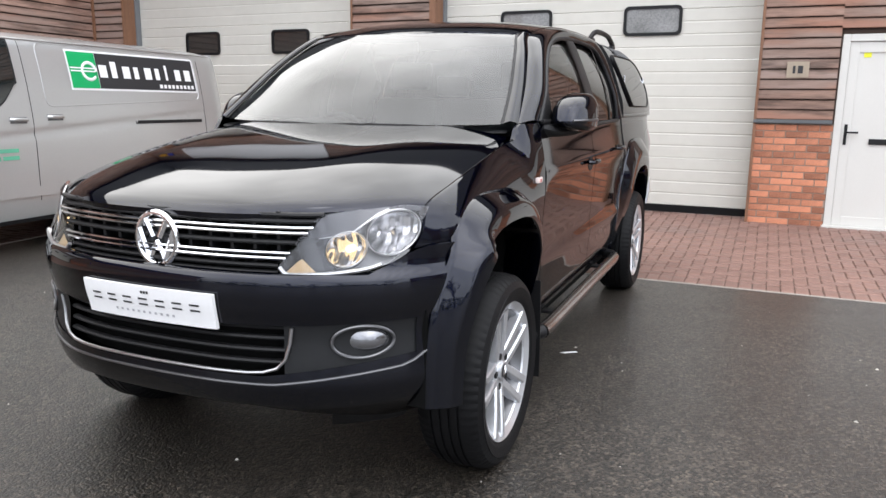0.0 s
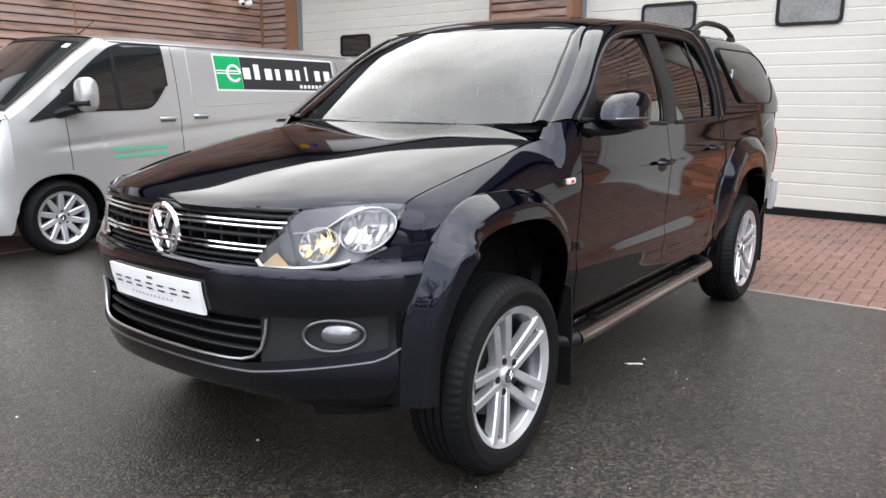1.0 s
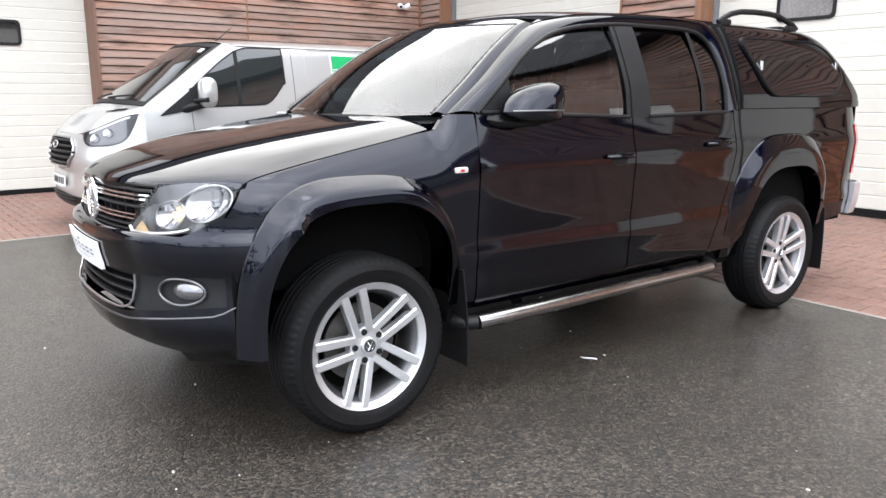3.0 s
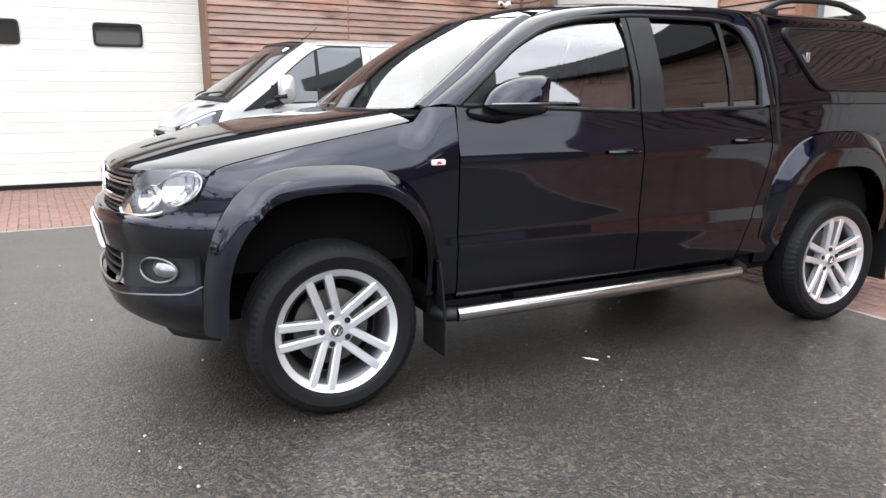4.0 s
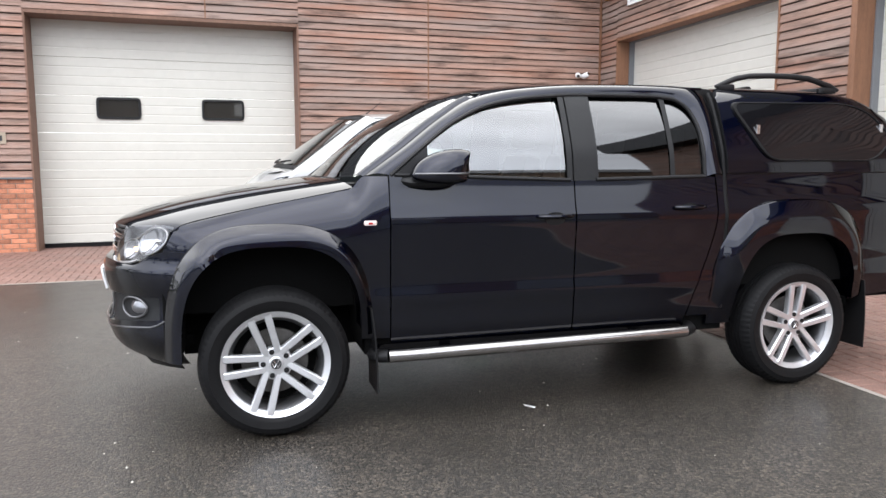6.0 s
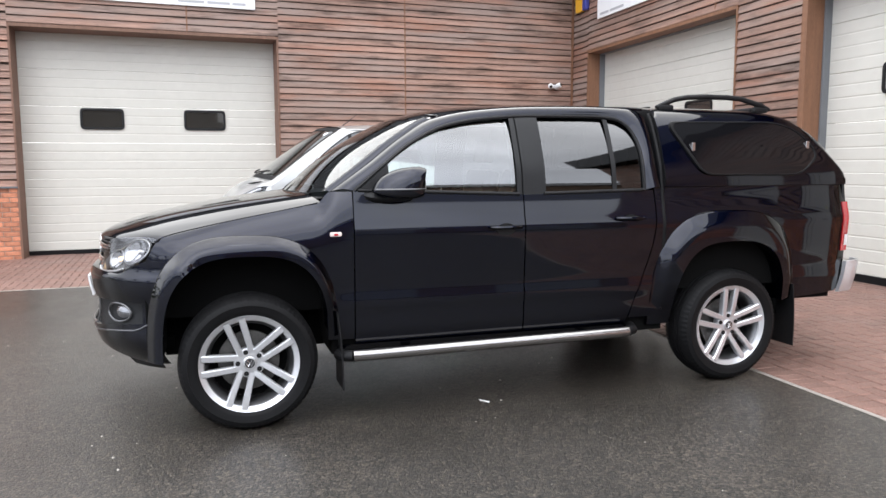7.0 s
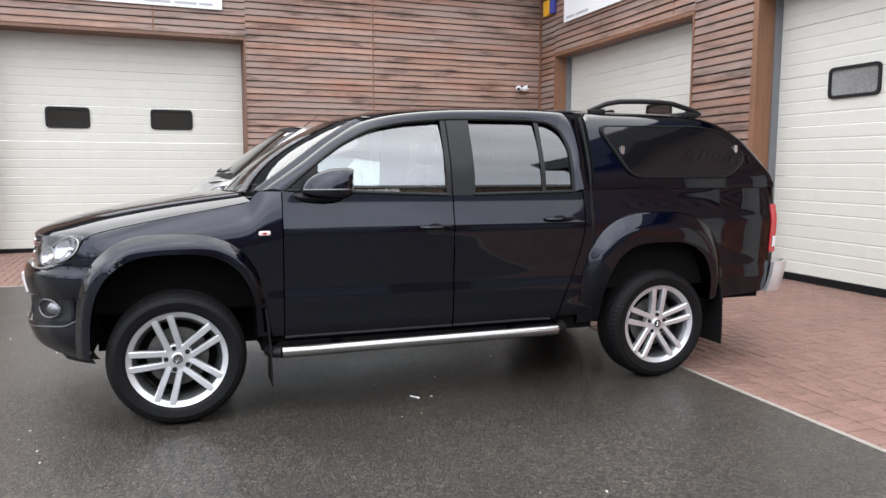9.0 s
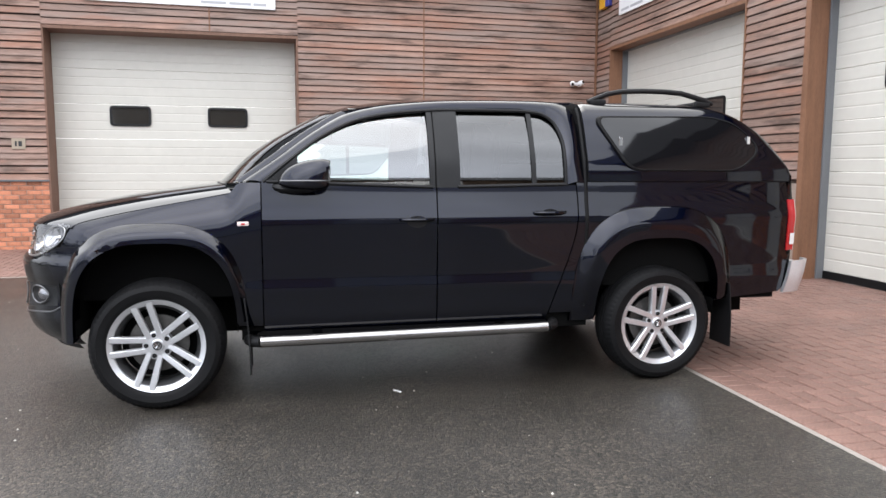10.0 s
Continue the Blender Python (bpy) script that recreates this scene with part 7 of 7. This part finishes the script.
# livery
lv = mesh_ob("livery_panel", *van_patch(1.735, 3.54, lambda y: 1.437, lambda y: 1.815, 0.004, 24, 8), M_WHITE, van, "black and green livery panel with white border")
mesh_ob("livery_black", *van_patch(2.09, 3.52, lambda y: 1.457, lambda y: 1.797, 0.007, 20, 8), M_INK, lv)
mesh_ob("livery_green", *van_patch(1.752, 2.085, lambda y: 1.457, lambda y: 1.797, 0.007, 10, 8), M_GREEN, lv)
ringp = [(van_side_x(1.985 + 0.085 * math.cos(a), 1.62 + 0.08 * math.sin(a)) + 0.01, 1.985 + 0.085 * math.cos(a), 1.62 + 0.08 * math.sin(a)) for a in np.linspace(0.0, 5.6, 28)]
mesh_ob("livery_loop", *tube(ringp, 0.015, 6, flat=0.4), M_WHITE, lv)
for z in (1.612, 1.64):
    mesh_ob("livery_stripe", *van_patch(1.76, 2.06, lambda y: z, lambda y: z + 0.012, 0.011, 8, 2), M_WHITE, lv)
for k, (w_, h_) in enumerate(((0.1, 0.12), (0.075, 0.16), (0.1, 0.12), (0.065, 0.12), (0.1, 0.12), (0.065, 0.12), (0.035, 0.16), (0.09, 0.12), (0.1, 0.12))):
    y = 2.11 + k * 0.156
    mesh_ob("letter_bar", *van_patch(y, y + w_, lambda y: 1.565, lambda y: 1.565 + h_, 0.010, 3, 4), M_WHITE, lv)
for k in range(9):
    y = 2.93 + k * 0.064
    mesh_ob("letter_bar", *van_patch(y, y + 0.042, lambda y: 1.478, lambda y: 1.517, 0.010, 2, 2), M_WHITE, lv)
for y0, y1, z in ((0.5, 0.72, 0.885), (0.74, 1.06, 0.888), (0.5, 0.68, 0.82), (0.7, 0.88, 0.822), (0.9, 1.06, 0.825)):
    mesh_ob("door_print_bar", *van_patch(y0, y1, lambda y: z, lambda y: z + 0.034, 0.004, 6, 2), M_PALEGREEN, van)
mesh_ob("aerial", *tube([(0.3, 0.62, 1.93), (0.3, 0.72, 2.0), (0.3, 0.84, 2.1)], [0.008, 0.005, 0.003], 6), M_TRIM, van)


# ---- block paving, edging, loose bits ----
def paver_mesh(L, W, h=0.05):
    bm = bmesh.new()
    box(bm, (-L / 2, -W / 2, -h), (L / 2, W / 2, 0))
    top = [e for e in bm.edges if e.verts[0].co.z > -0.001 and e.verts[1].co.z > -0.001]
    bmesh.ops.bevel(bm, geom=top, offset=0.006, segments=1, affect="EDGES")
    me = bpy.data.meshes.new("paver")
    bm.to_mesh(me)
    bm.free()
    return me


def pave(name, x0, x1, y0, y1, near, soldier, label):
    """Red blocks in a herringbone bond with a soldier course; near: the stretch whose blocks are pieces of their own."""
    rng = random.Random(11)
    bed = new(name)
    tagged(bed, label, "paving", kind="structure")
    verts = [(x, y, ground_z(x, y) - 0.012) for x in (x0, (x0 + x1) / 2, x1) for y in np.linspace(y0, y1, 5)]
    mesh_ob("bed", verts, [(i * 5 + j, i * 5 + 5 + j, i * 5 + 6 + j, i * 5 + 1 + j) for i in range(2) for j in range(4)], M_SAND, bed, smooth=False)
    gap = 0.005
    hor, ver = paver_mesh(0.2 - gap, 0.1 - gap), paver_mesh(0.1 - gap, 0.2 - gap)
    half = paver_mesh(0.1 - gap, 0.1 - gap)
    for me in (hor, ver, half):
        me.materials.append(M_PAVER)
    spots = []
    if soldier == "y0":
        spots += [(x0 + 0.05 + 0.1 * k, y0 + 0.1, 1) for k in range(int((x1 - x0) / 0.1))]
        ya, xb = y0 + 0.2, x1
    else:
        spots += [(x1 - 0.1, y0 + 0.05 + 0.1 * k, 0) for k in range(int((y1 - y0) / 0.1))]
        ya, xb = y0, x1 - 0.2
    for i in range(int((xb - x0) / 0.1)):
        for j in range(int((y1 - ya) / 0.1)):
            c = (i - j) % 4
            if c == 0:
                spots.append((x0 + (i + 1) * 0.1, ya + (j + 0.5) * 0.1, 0))
            elif c == 3:
                spots.append((x0 + (i + 0.5) * 0.1, ya + (j + 1) * 0.1, 1))
            elif (c == 2 and j == 0) or (c == 1 and i == 0):
                spots.append((x0 + (i + 0.5) * 0.1, ya + (j + 0.5) * 0.1, 2))
    allv, allf, pieces = [], [], 0
    coords = {}
    for k, me in enumerate((hor, ver, half)):
        coords[k] = (np.array([v.co[:] for v in me.vertices]), [tuple(p.vertices) for p in me.polygons])
    for x, y, k in spots:
        z = ground_z(x, y) + rng.uniform(-0.002, 0.002)
        if near and near[0] < x < near[1] and near[2] < y < near[3] and pieces < 300:
            ob = new("paver", (hor, ver, half)[k])
            ob.parent = bed
            ob.location = (x, y, z)
            ob.rotation_euler = (rng.uniform(-0.008, 0.008), rng.uniform(-0.008, 0.008), rng.uniform(-0.01, 0.01))
            pieces += 1
        else:
            v, f = coords[k]
            b = len(allv)
            tilt = np.array((rng.uniform(-0.008, 0.008), rng.uniform(-0.008, 0.008)))
            allv += [(p[0] + x, p[1] + y, p[2] + z + p[0] * tilt[0] + p[1] * tilt[1]) for p in v]
            allf += [tuple(b + q for q in ff) for ff in f]
    ob = mesh_ob("pavers", allv, allf, M_PAVERS, bed, smooth=False)
    ob["kind"] = "stuff"
    return bed


to_north(pave("pavement_north", XA, 6.0, EDGE + 0.04, 10.25, (-0.9, 1.5, 6.4, 8.6), "y0", "red block paving in herringbone bond before the doors"))
pave("pavement_west", -9.99, XE - 0.04, -4.0, EDGE + 0.2, None, "x1", "red block paving in herringbone bond before the doors")
to_north(tagged(block("edging_north", (XE, EDGE, -0.1), (6.0, EDGE + 0.036, 0.002), M_KERB), "pale concrete edging strip beside the asphalt", "edging", kind="structure"))
tagged(block("edging_west", (XE - 0.036, -4.0, -0.1), (XE, EDGE + 0.2, 0.019), M_KERB), "pale concrete edging strip beside the asphalt", "edging", kind="structure")
brick_panel(wall_b, "x", B2[1] + 0.01, BD[0] - 0.005, 0.07, 1.195)
brick_panel(wall_b, "x", BD[1] + 0.005, BD2[0] - 0.005, 0.07, 1.195)
brick_panel(wall_b, "x", BD2[1] + 0.005, XB_END, 0.07, 1.195)
brick_panel(wall_a, "y", -1.0, A0 - 0.03, 0.0, 1.1)
to_north(wall_b)


def scraps():
    """Pale chips and a scrap of paper on the asphalt."""
    rng = random.Random(21)
    verts, faces = [], []
    for _ in range(150):
        x, y = rng.uniform(-4.5, 3.5), rng.uniform(0.8, 6.3)
        r = rng.choice((0.005, 0.006, 0.008, 0.012))
        b = len(verts)
        z = ground_z(x, y)
        for k in range(5):
            a = 2 * math.pi * k / 5 + rng.uniform(-0.3, 0.3)
            verts.append((x + r * math.cos(a), y + 0.7 * r * math.sin(a), z - 0.001))
        verts.append((x, y, z + r * 0.6))
        faces += [(b + k, b + (k + 1) % 5, b + 5) for k in range(5)]
    ob = mesh_ob("stone_chips", verts, faces, M_CHIP, smooth=False)
    tagged(ob, "small pale stone chips scattered on the asphalt", "stones", kind="stuff")
    line = [(-0.075, -0.01), (-0.03, 0.018), (0.02, 0.012), (0.07, 0.02), (0.085, -0.004), (0.03, -0.022), (-0.04, -0.026)]
    v = [(x, y, 0.003 + 0.006 * math.sin(30 * x)) for x, y in line] + [(x, y, 0.005 + 0.006 * math.sin(30 * x)) for x, y in line]
    n = len(line)
    f = [tuple(range(n))[::-1], tuple(range(n, 2 * n))] + [(k, (k + 1) % n, n + (k + 1) % n, n + k) for k in range(n)]
    p = mesh_ob("paper_scrap", v, f, M_WHITE, smooth=False)
    p.matrix_world = pose(-0.563, 4.44, 0, 0, 0, 15) @ Matrix.Scale(0.62, 4)
    tagged(p, "torn white paper scrap lying on asphalt", "litter")


M_CHIP = material("pale_stone", (0.4, 0.38, 0.34), rough=0.8, island_tint=0.5, vary=0.3)
scraps()
